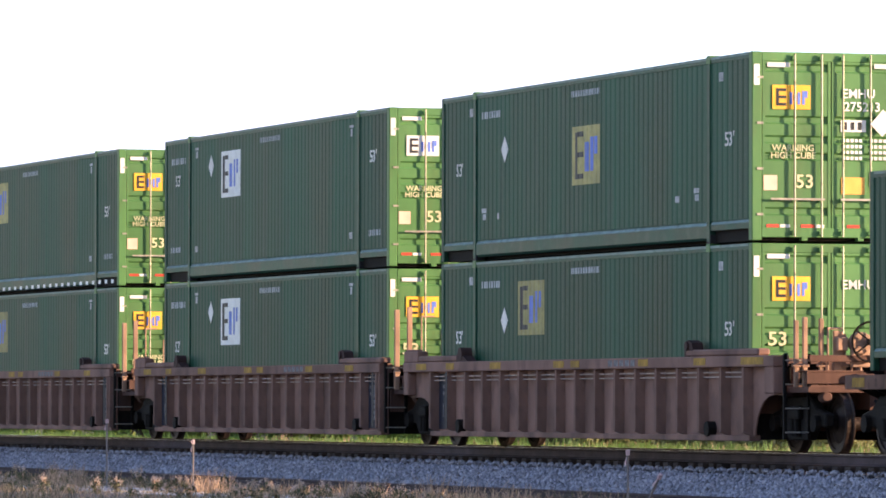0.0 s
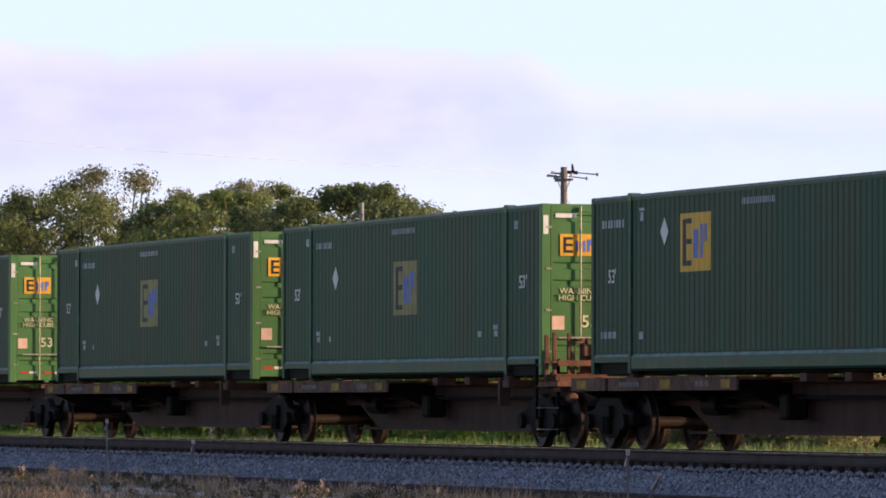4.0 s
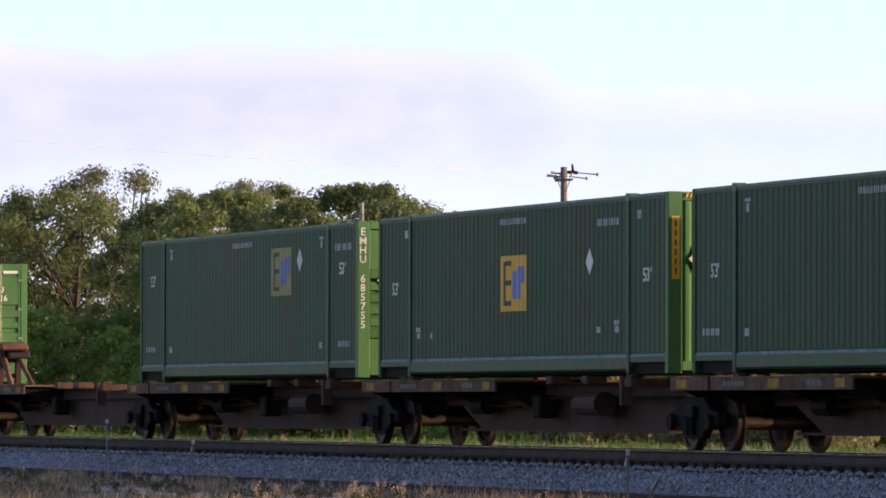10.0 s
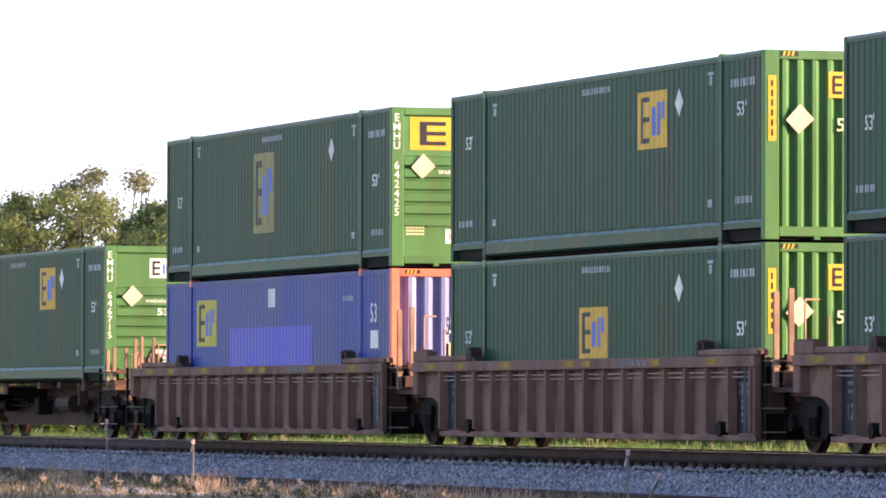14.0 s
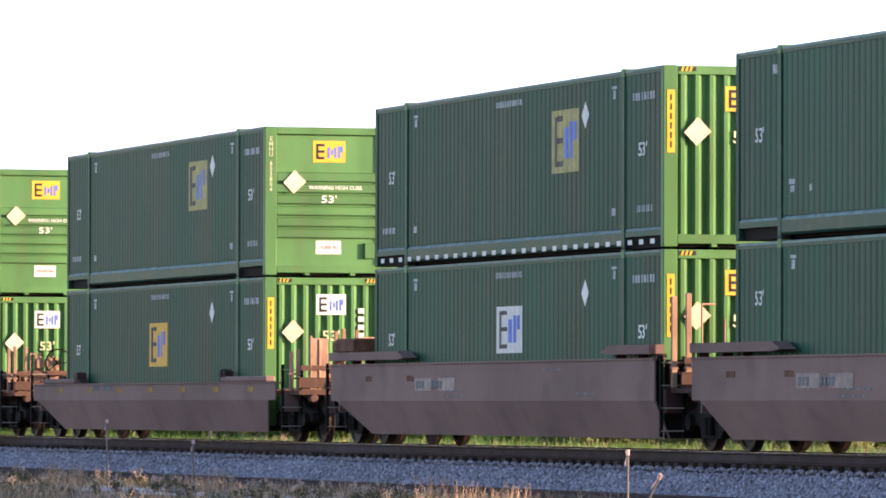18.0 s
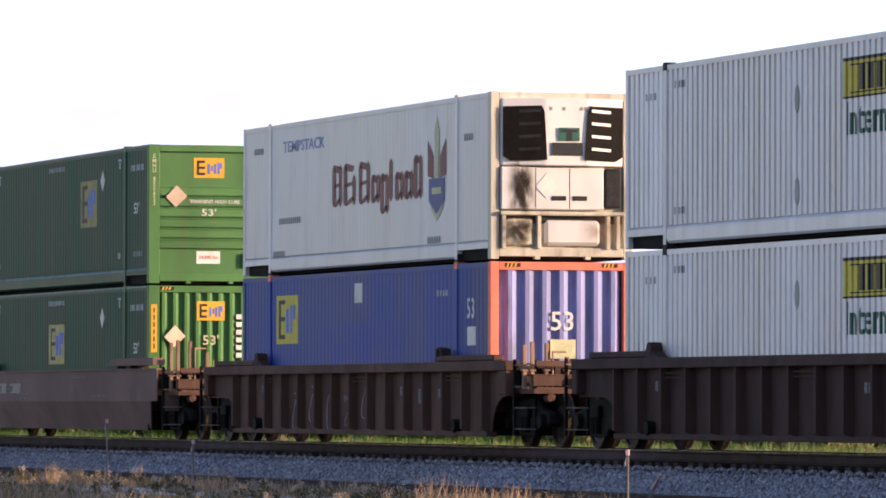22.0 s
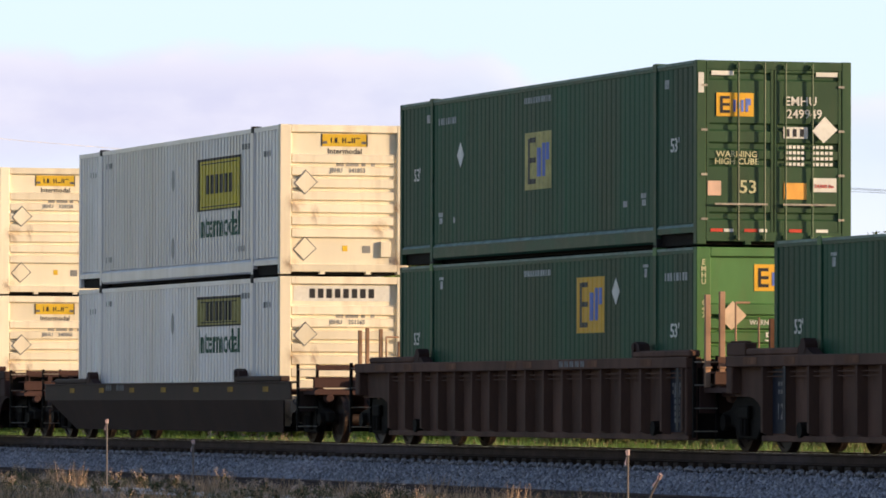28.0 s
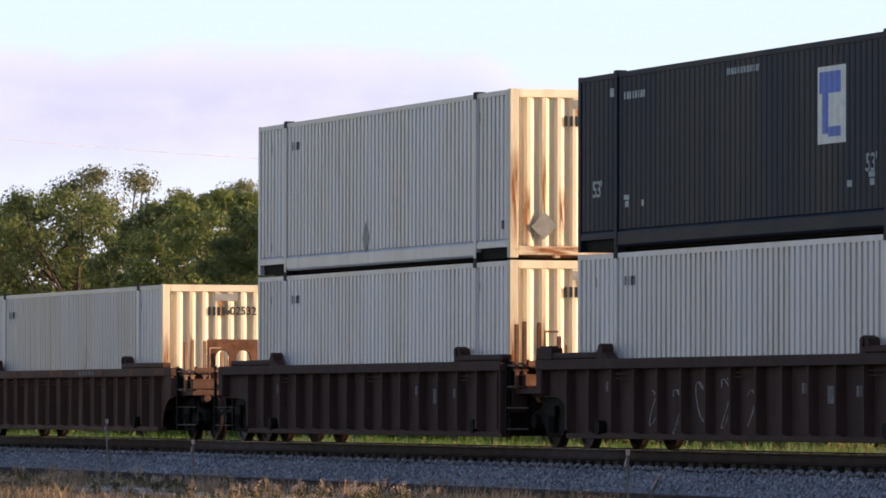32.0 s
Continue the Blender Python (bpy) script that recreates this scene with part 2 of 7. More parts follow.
GRASS = surface("green_grass_blades", (0.115, 0.205, 0.045), 0.6, scale=0.4, vary=0.35, dirty=0.3, dirt=(0.28, 0.22, 0.09), by_island=0.4, bump=0, translucent=0.4)
DRY = surface("dry_weed_stalks", (0.50, 0.34, 0.22), 0.7, scale=0.5, vary=0.3, dirty=0.4, dirt=(0.40, 0.17, 0.10), by_island=0.4, bump=0, translucent=0.3)
SEED = surface("pale_seed_heads", (0.60, 0.46, 0.37), 0.8, scale=0.6, vary=0.3, dirty=0.5, dirt=(0.36, 0.18, 0.12), by_island=0.35, by_object=0.25, bump=0, translucent=0.3)
WEED = surface("weed_leaves", (0.11, 0.11, 0.05), 0.6, scale=0.6, vary=0.3, dirty=0.3, dirt=(0.2, 0.12, 0.05), by_island=0.4, bump=0, translucent=0.3)
LEAF_OAK = surface("oak_leaves", (0.20, 0.235, 0.085), 0.6, scale=0.35, vary=0.35, dirty=0.3, dirt=(0.12, 0.12, 0.05), by_island=0.22, by_object=0.2, bump=0, translucent=0.5)
LEAF_PALE = surface("pale_oak_leaves", (0.31, 0.31, 0.17), 0.6, scale=0.35, vary=0.3, dirty=0.3, dirt=(0.2, 0.17, 0.1), by_island=0.22, by_object=0.15, bump=0, translucent=0.5)
LEAF_PINE = surface("pine_needles", (0.185, 0.225, 0.072), 0.6, scale=0.35, vary=0.35, dirty=0.3, dirt=(0.10, 0.085, 0.03), by_island=0.22, by_object=0.2, bump=0, translucent=0.46)
LEAF_SCRUB = surface("olive_scrub_leaves", (0.21, 0.215, 0.085), 0.6, scale=0.4, vary=0.35, dirty=0.35, dirt=(0.14, 0.11, 0.06), by_island=0.25, by_object=0.2, bump=0, translucent=0.45)
LEAF_BUSH = surface("bush_leaves", (0.23, 0.33, 0.07), 0.6, scale=0.4, vary=0.35, dirty=0.35, dirt=(0.14, 0.12, 0.05), by_island=0.22, by_object=0.25, bump=0, translucent=0.5)
BARK = surface("grey_brown_bark", (0.09, 0.068, 0.05), 0.9, scale=2, vary=0.3, dirty=0.4, dirt=(0.06, 0.05, 0.04), streak=4, bump=0.6, fine=15)
PINE_BARK = surface("pale_pine_bark", (0.24, 0.165, 0.12), 0.9, scale=3, vary=0.3, dirty=0.4, dirt=(0.1, 0.07, 0.05), streak=3, bump=0.5, fine=15)
TWIG = surface("bare_grey_twigs", (0.30, 0.25, 0.22), 0.9, scale=2, vary=0.2, dirty=0.3)
POLE_WOOD = surface("weathered_pole_wood", (0.20, 0.165, 0.145), 0.85, scale=1.5, vary=0.2, dirty=0.4, dirt=(0.1, 0.07, 0.05), streak=8, bump=0.3)
GREY_POLE = surface("bleached_grey_pole", (0.42, 0.39, 0.37), 0.85, scale=1.5, vary=0.2, dirty=0.3, dirt=(0.2, 0.17, 0.15), streak=8)
BARE_WIRE = surface("bright_bare_wire", (0.55, 0.52, 0.5), 0.4, metal=0.3, bump=0)
WIRE = surface("overhead_wire", (0.09, 0.09, 0.1), 0.5, bump=0)
STAKE = surface("bleached_survey_stake", (0.17, 0.145, 0.135), 0.8, scale=3, vary=0.2, dirty=0.3)
FLAG = surface("pink_flagging_tape", (0.62, 0.45, 0.45), 0.6, scale=6, vary=0.15, dirty=0.1, bump=0, translucent=0.3)


# ---- mesh helpers ----
class Geo:
    """Collects vertices and faces for one mesh."""

    def __init__(self):
        self.v, self.f = [], []

    def box(self, x0, x1, y0, y1, z0, z1):
        k = len(self.v)
        self.v += [(x, y, z) for x in (x0, x1) for y in (y0, y1) for z in (z0, z1)]
        self.f += [tuple(k + i for i in q) for q in ((0, 1, 3, 2), (4, 6, 7, 5), (0, 4, 5, 1), (2, 3, 7, 6), (0, 2, 6, 4), (1, 5, 7, 3))]
        return self

    def prism(self, pts, axis, lo, hi):
        """Extrudes the outline pts along the axis; an outline's pair is (x, z) for y, (y, z) for x, (x, y) for z."""
        k, n = len(self.v), len(pts)
        for d in (lo, hi):
            for a, b in pts:
                self.v.append({"x": (d, a, b), "y": (a, d, b), "z": (a, b, d)}[axis])
        self.f += [tuple(range(k, k + n)), tuple(range(k + 2 * n - 1, k + n - 1, -1))]
        self.f += [(k + i, k + (i + 1) % n, k + n + (i + 1) % n, k + n + i) for i in range(n)]
        return self

    def tube(self, p, q, r, n=6, r2=None):
        p, q = Vector(p), Vector(q)
        d = (q - p).normalized()
        a = d.orthogonal().normalized()
        b = d.cross(a)
        k = len(self.v)
        for c, rr in ((p, r), (q, r if r2 is None else r2)):
            for i in range(n):
                t = 2 * math.pi * i / n
                self.v.append(tuple(c + rr * (math.cos(t) * a + math.sin(t) * b)))
        self.f += [tuple(range(k + n - 1, k - 1, -1)), tuple(range(k + n, k + 2 * n))]
        self.f += [(k + i, k + (i + 1) % n, k + n + (i + 1) % n, k + n + i) for i in range(n)]
        return self

    def lathe(self, prof, n=24):
        """Turns the outline of (radius, y) pairs about the y axis."""
        k, m = len(self.v), len(prof)
        for i in range(n):
            t = 2 * math.pi * i / n
            self.v += [(r * math.cos(t), y, r * math.sin(t)) for r, y in prof]
        for i in range(n):
            for j in range(m - 1):
                a, b = k + i * m + j, k + ((i + 1) % n) * m + j
                self.f.append((a, a + 1, b + 1, b))
        return self

    def strip(self, line, z0, z1):
        """A standing sheet on the plan line [(x, y), ...]."""
        k = len(self.v)
        for x, y in line:
            self.v += [(x, y, z0), (x, y, z1)]
        self.f += [(k + 2 * i, k + 2 * i + 2, k + 2 * i + 3, k + 2 * i + 1) for i in range(len(line) - 1)]
        return self

    def mesh(self, name, mat, bevel=0.0, recalc=True):
        me = bpy.data.meshes.new(name)
        me.from_pydata(self.v, [], self.f)
        if recalc:
            bm = bmesh.new()
            bm.from_mesh(me)
            bmesh.ops.recalc_face_normals(bm, faces=bm.faces)
            if bevel:
                bmesh.ops.bevel(bm, geom=bm.edges[:], offset=bevel, segments=1, affect="EDGES", clamp_overlap=True)
            bm.to_mesh(me)
            bm.free()
        me.materials.append(mat)
        return me


CACHE = {}


def cached(key, mat, build, bevel=0.0):
    """One mesh for each key and material, shared by all alike parts."""
    k = (key, mat.name)
    if k not in CACHE:
        g = Geo()
        build(g)
        CACHE[k] = g.mesh(key if isinstance(key, str) else str(key[0]), mat, bevel)
    return CACHE[k]


def thing(name, label, category, group="", kind="", at=(0, 0, 0)):
    ob = new(name)
    ob.empty_display_size = 0.2
    ob.location = at
    return tagged(ob, label, category, group, kind)


def part(name, mesh, parent, label="", at=(0, 0, 0), turn=(0, 0, 0)):
    ob = new(name, mesh)
    ob.parent = parent
    ob.location = at
    ob.rotation_euler = [radians(a) for a in turn]
    if label:
        ob["label"] = label
    return ob


def text_mesh(words, size, mat, squeeze=1.0):
    k = ("text", words, size, squeeze, mat.name)
    if k not in CACHE:
        cu = bpy.data.curves.new("lettering", "FONT")
        cu.body, cu.size, cu.align_x, cu.align_y, cu.resolution_u, cu.space_line = words, size, "CENTER", "CENTER", 2, 0.85
        cu.extrude, cu.offset = 0.002, 0.012 * size
        ob = bpy.data.objects.new("lettering", cu)
        scene.collection.objects.link(ob)
        me = bpy.data.meshes.new_from_object(ob.evaluated_get(bpy.context.evaluated_depsgraph_get()))
        bpy.data.objects.remove(ob)
        bpy.data.curves.remove(cu)
        for v in me.vertices:
            v.co.x *= squeeze
        me.materials.clear()
        me.materials.append(mat)
        CACHE[k] = me
    return CACHE[k]
# ---- plan ----
LEN, WID, HGT = 16.154, 2.59, 2.896       # a 53-foot high-cube container
NEAR = 33.28                              # the containers' near faces
TRACK = NEAR + WID / 2                    # the main track's centre line
SIDING = TRACK - 4.5                      # a lower side track
GAUGE = 0.755                             # from the centre to a rail's middle
FLOOR_LOW, FLOOR_TOP, FLOOR_SPINE = 0.315, 3.25, 1.229

# ---- ground ----


def ground_height(x, y):
    """Height of the land: ballast shoulders round the two tracks, sand in front, grass behind."""
    d = y - TRACK
    if d > 0:
        h = -0.5 if d < 1.75 else max(-0.5 - (d - 1.75) * 0.3, -0.62)
    elif d > -1.62:
        h = -0.5
    elif d > -2.7:
        h = -0.5 - (-1.62 - d) * 0.24
    else:
        # a low berm in front of the side track, falling away to the camera's stand
        h = -0.80
        if y < 26:
            u = min(1.0, (26 - y) / 4.5)
            h += 0.42 * u * u * (3 - 2 * u)
        if y < 15:
            u = min(1.0, (15 - y) / 8)
            h -= 0.45 * u * u * (3 - 2 * u)
    return h


def build_ground():
    ys = sorted({-2500, -600, -150, -40, 0, 4, 7, 9, 11, 13, 15, 17, 18, 19, 20, 21, 21.5, 22, 22.5, 23, 23.5, 24, 25, 26, 27, 28, 28.5, 29, 29.5, 30, 30.5, 31, 31.4, 31.6, 31.8, 32, 32.2, 32.5, 32.8, 32.96, 33.5,
                 34.575, 35.5, 36.3, 36.8, 37.3, 37.8, 39, 42, 50, 60, 80, 120, 200, 500, 1200, 3200})
    xs = sorted({-4200, -2000, -900, -500, *range(-320, 60, 4), 120, 300, 900, 2600})
    v, f = [], []
    for x in xs:
        for y in ys:
            z = ground_height(x, y)
            if abs(x) < 330 and not 28.4 < y < 38:
                z += 0.05 * noise.noise((x * 0.13, y * 0.2, 0)) + 0.03 * noise.noise((x * 0.6, y * 0.7, 3))
            v.append((x, y, z))
    n = len(ys)
    for i in range(len(xs) - 1):
        for j in range(n - 1):
            f.append((i * n + j, (i + 1) * n + j, (i + 1) * n + j + 1, i * n + j + 1))
    me = bpy.data.meshes.new("ground")
    me.from_pydata(v, [], f)
    me.materials.append(SOIL)
    return tagged(new("ground", me), "sandy soil with worn grass on both sides of the railway", "ground", kind="structure")


ground = build_ground()


def build_beds():
    """The two ballast beds, as low banks over the soil."""
    g = Geo().prism([(TRACK - 2.75, -0.82), (TRACK - 1.55, -0.385), (TRACK - 1.28, -0.37), (TRACK - 1.2, -0.315), (TRACK + 1.6, -0.315), (TRACK + 2.7, -0.64)], "x", -420, 60)
    bed = new("ballast_bed", g.mesh("ballast_bed", BED))
    tagged(bed, "raised bank of grey crushed stone under the main track", "ballast", kind="structure")
    g = Geo().prism([(SIDING - 2.1, -0.86), (SIDING - 1.4, -0.77), (SIDING + 1.4, -0.745), (SIDING + 1.75, -0.745), (SIDING + 1.75, -0.86)], "x", -420, 60)
    bed2 = new("siding_bed", g.mesh("siding_bed", BED))
    tagged(bed2, "low dirty stone bed under the side track", "ballast", kind="structure")
    return bed, bed2


main_bed, siding_bed = build_beds()


def rail_section(g, x0, x1, h=0.172):
    """The outline of a flat-bottomed rail, its head up."""
    g.prism([(-0.07, -h), (-0.07, -h + 0.012), (-0.012, -h + 0.03), (-0.009, -0.045), (-0.034, -0.034), (-0.034, -0.004), (0.034, -0.004), (0.034, -0.034),
             (0.009, -0.045), (0.012, -h + 0.03), (0.07, -h + 0.012), (0.07, -h)], "x", x0, x1)


def build_track(name, label, yc, z, polished):
    tr = thing(name, label, "railway track", at=(0, yc, z))
    for s in (-1, 1):
        r = part("rail", cached("rail", RAIL_STEEL, lambda g: rail_section(g, -420, 60)), tr, at=(0, s * GAUGE, 0))
        top = RAIL_TOP if polished else RAIL_STEEL
        part("rail_head", cached("rail_head", top, lambda g: g.box(-420, 60, -0.033, 0.033, -0.004, 0.0)), r)
    return tr


main_track = build_track("main_track", "main railway track with polished rails on wooden ties in grey ballast", TRACK, 0.0, True)
side_track = build_track("side_track", "rusty low side track beside the main line", SIDING, -0.59, False)

# ---- containers ----
PITCH = 0.236


def bends(depth):
    """Where a flute's slopes begin and end; the deep flutes are steeper."""
    return (0, 0.46, 0.58, 0.88) if depth < 0.03 else (0, 0.62, 0.65, 0.97)


def wave(x, depth):
    """Depth of the side sheet's flutes at x."""
    p = (x / PITCH) % 1.0
    _, a, b, c = bends(depth)
    if p < a:
        return 0.0
    if p < b:
        return depth * (p - a) / (b - a)
    if p < c:
        return depth
    return depth * (1 - p) / (1 - c)


def wave_line(x0, x1, base, depth, lift=0.0, sign=1):
    """Plan line of the fluted sheet from x0 to x1, lifted off by lift."""
    xs = {x0, x1}
    k = math.floor(x0 / PITCH)
    while k * PITCH < x1:
        for p in bends(depth):
            x = (k + p) * PITCH
            if x0 < x < x1:
                xs.add(x)
        k += 1
    return [(x, base + sign * (wave(x + 1e-6, depth) - lift)) for x in sorted(xs)]


POSTS = (1.98, LEN - 1.98)
SPANS = ((0.13, 1.91), (2.05, LEN - 2.05), (LEN - 1.91, LEN - 0.13))
SIDE_BASE, FLUTE = 0.012, 0.0088
DEPTHS = {}       # flute depth of each container, by name


def flute_of(ob):
    while ob.parent:
        ob = ob.parent
    return DEPTHS.get(ob.name, FLUTE)


def decal(parent, x0, x1, z0, z1, mat, lift=0.004, name="marking", flat=False, label=""):
    """Paint on the near side that follows the flutes."""
    depth = 0.0 if flat else flute_of(parent)
    me = cached(("side_paint", round(x0, 3), round(x1, 3), z0, z1, lift, depth), mat, lambda g: g.strip(wave_line(x0, x1, SIDE_BASE, depth, lift), z0, z1))
    return part(name, me, parent, label)


def stencil(parent, marks, mat, lift=0.005, flat=False):
    """One stencilled group of small bars on the near side: (x0, x1, z0, z1) each."""
    depth = 0.0 if flat else flute_of(parent)
    marks = tuple(tuple(round(v, 3) for v in m) for m in marks)
    me = cached(("stencil_mark", marks, lift, depth), mat, lambda g: [g.strip(wave_line(a, b, SIDE_BASE, depth, lift), z0, z1) for a, b, z0, z1 in marks])
    return tagged(part("stencil_mark", me, parent), kind="stuff")


def end_stencil(parent, marks, mat, out=0.0):
    """One stencilled group of small bars on the end: (y0, y1, z0, z1) each."""
    marks = tuple(tuple(round(v, 3) for v in m) for m in marks)
    me = cached(("end_stencil", marks, round(out, 3)), mat, lambda g: [g.box(LEN + out, LEN + out + 0.004, a, b, z0, z1) for a, b, z0, z1 in marks])
    return tagged(part("stencil_mark", me, parent), kind="stuff")


def side_words(parent, words, x, z, size, mat, squeeze=1.0, label=""):
    """Lettering painted over the flutes: it dips into each of them."""
    depth = flute_of(parent)
    k = ("fluted_lettering", words, size, squeeze, mat.name, round(x, 3), depth)
    if k not in CACHE:
        me = text_mesh(words, size, mat, squeeze).copy()
        bm = bmesh.new()
        bm.from_mesh(me)
        lo, hi = min(v.co.x for v in bm.verts), max(v.co.x for v in bm.verts)
        for i in range(math.floor((x + lo) / PITCH), math.ceil((x + hi) / PITCH) + 1):
            for b in bends(depth):
                cut = (i + b) * PITCH - x
                if lo < cut < hi:
                    bmesh.ops.bisect_plane(bm, geom=bm.verts[:] + bm.edges[:] + bm.faces[:], plane_co=(cut, 0, 0), plane_no=(1, 0, 0))
        for v in bm.verts:
            v.co.z -= wave(x + v.co.x, depth)
        bm.to_mesh(me)
        bm.free()
        CACHE[k] = me
    return part("lettering", CACHE[k], parent, label, at=(x, SIDE_BASE - 0.006, z), turn=(90, 0, 0))


def end_words(parent, words, y, z, size, mat, squeeze=1.0, out=0.0):
    return part("lettering", text_mesh(words, size, mat, squeeze), parent, at=(LEN + 0.004 + out, y, z), turn=(90, 0, 90))


def end_patch(parent, y0, y1, z0, z1, mat, out=0.0, name="marking", label=""):
    me = cached(("end_paint", round(y0, 3), round(y1, 3), round(z0, 3), round(z1, 3), round(out, 3)), mat, lambda g: g.box(LEN + out, LEN + out + 0.004, y0, y1, z0, z1))
    return part(name, me, parent, label)


def end_smudge(parent, y, z, w, h, mat, out):
    """Dirt on the end wall; the sheet is scaled to its width and height."""
    ob = part("stain", cached("stain_end", mat, lambda g: g.v.extend([(0, -0.5, -0.5), (0, 0.5, -0.5), (0, 0.5, 0.5), (0, -0.5, 0.5)]) or g.f.append((0, 1, 2, 3))), parent, at=(LEN + out, y, z))
    ob.scale = (1, w, h)
    return ob


def end_diamond(parent, y, z, mat, out=0.012, r=0.21):
    me = cached(("end_placard", y, z, out, r), mat, lambda g: g.prism([(y - r, z - 0.02), (y - 0.02, z - r), (y + r, z), (y, z + r)], "x", LEN + out, LEN + out + 0.006))
    return part("placard", me, parent, "diamond-shaped placard holder")


def shell(c, style, side, end, post, rail, flute=FLUTE, castings=None, post_w=0.16):
    """Frame, sheets, roof and floor common to all containers."""
    castings = castings or post
    DEPTHS[c.name] = flute
    for s, base, sign in (("near", SIDE_BASE, 1), ("far", WID - SIDE_BASE, -1)):
        if s == "near":
            for a, b in SPANS:
                part("side_sheet", cached(("side_sheet", s, a, flute), side, lambda g: g.strip(wave_line(a, b, base, flute, 0, sign), 0.333, 2.84)), c)
        else:
            part("side_sheet", cached(("side_sheet", s, flute), side, lambda g: [g.strip(wave_line(a, b, base, flute, 0, sign), 0.2, 2.84) for a, b in SPANS]), c)
        yy = (0.0, 0.1) if s == "near" else (WID - 0.1, WID)
        part("top_rail", cached(("top_rail", s), rail, lambda g: g.box(0.13, LEN - 0.13, *yy, 2.80, 2.885)), c)
        m = (lambda y: y) if s == "near" else (lambda y: WID - y)
        prof = [(m(0.03), 0.05), (m(-0.002), 0.085), (m(-0.002), 0.275), (m(0.045), 0.335), (m(0.12), 0.335), (m(0.12), 0.05)]
        part("bottom_rail", cached(("bottom_rail", s), rail, lambda g: g.prism(prof, "x", 2.05, LEN - 2.05)), c)
        prof2 = [(m(0.004), 0.19), (m(0.004), 0.285), (m(0.045), 0.335), (m(0.12), 0.335), (m(0.12), 0.19)]
        for a, b in (SPANS[0], SPANS[2]):
            part("end_rail", cached(("end_rail", s, a), rail, lambda g: g.prism(prof2, "x", a, b)), c)
        for x in POSTS:
            if s == "far":
                part("stacking_post", cached(("stacking_post", s, x), rail, lambda g: [g.box(x - 0.075, x + 0.075, yy[0], yy[1] + 0.012, 0.13, 2.79), g.box(x - 0.09, x + 0.09, yy[0] - 0.06, yy[1] + 0.016, 2.79, 2.925), g.box(x - 0.09, x + 0.09, yy[0] - 0.06, yy[1] + 0.006, -0.015, 0.13)]), c)
                continue
            part("stacking_post", cached(("stacking_post", s, x), rail, lambda g: g.box(x - 0.075, x + 0.075, yy[0] - 0.012, yy[1], 0.02, 2.86), 0.012), c)
            part("corner_casting", cached(("casting_top", s, x), castings, lambda g: g.box(x - 0.09, x + 0.09, yy[0] - 0.016, yy[1] + 0.06, 2.79, 2.925), 0.01), c)
            part("corner_casting", cached(("casting_low", s, x), CASTING, lambda g: g.box(x - 0.09, x + 0.09, yy[0] - 0.006, yy[1] + 0.06, -0.015, 0.13), 0.01), c)
        py = (0.0, post_w) if s == "near" else (WID - post_w, WID)
        for x0, x1 in ((0.0, 0.15), (LEN - 0.15, LEN)):
            part("corner_post", cached(("corner_post", s, x0, post_w), post if x0 else side, lambda g: g.box(x0, x1, *py, 0.0, HGT), 0.012), c)
    part("roof", cached("roof", rail, lambda g: [g.box(0.1, LEN - 0.1, 0.08, WID - 0.08, 2.845, 2.865)] + [g.box(0.5 + i * 0.6, 0.72 + i * 0.6, 0.15, WID - 0.15, 2.864, 2.882) for i in range(25)]), c)
    part("floor", cached("floor", BLACK_STEEL, lambda g: [g.box(0.1, LEN - 0.1, 0.1, WID - 0.1, 0.1, 0.2), g.box(0.02, 2.0, 0.09, WID - 0.09, 0.002, 0.1), g.box(LEN - 2.0, LEN - 0.12, 0.09, WID - 0.09, 0.002, 0.1), g.box(0.02, LEN - 0.12, 0.085, WID - 0.085, 0.1, 0.2), g.box(2.1, LEN - 2.1, 0.2, WID - 0.2, 0.004, 0.1)]), c)
    part("back_wall", cached("back_wall", side, lambda g: [g.box(0.03, 0.08, 0.14, WID - 0.14, 0.1, HGT - 0.08)] + [g.box(0.0, 0.031, 0.3 + i * 0.4, 0.42 + i * 0.4, 0.2, 2.7) for i in range(6)]), c)
    for z0, z1, nm in ((0.05, 0.2, "end_sill"), (2.75, HGT - 0.004, "header")):
        part(nm, cached((nm, post_w), post, lambda g: g.box(LEN - 0.14, LEN - 0.002, post_w, WID - post_w, z0, z1), 0.008), c)
    for y in (0.86, 1.78):
        part("foot", cached(("foot", y), post, lambda g: g.box(LEN - 0.12, LEN - 0.004, y - 0.05, y + 0.05, 0.0, 0.06), 0.005), c)


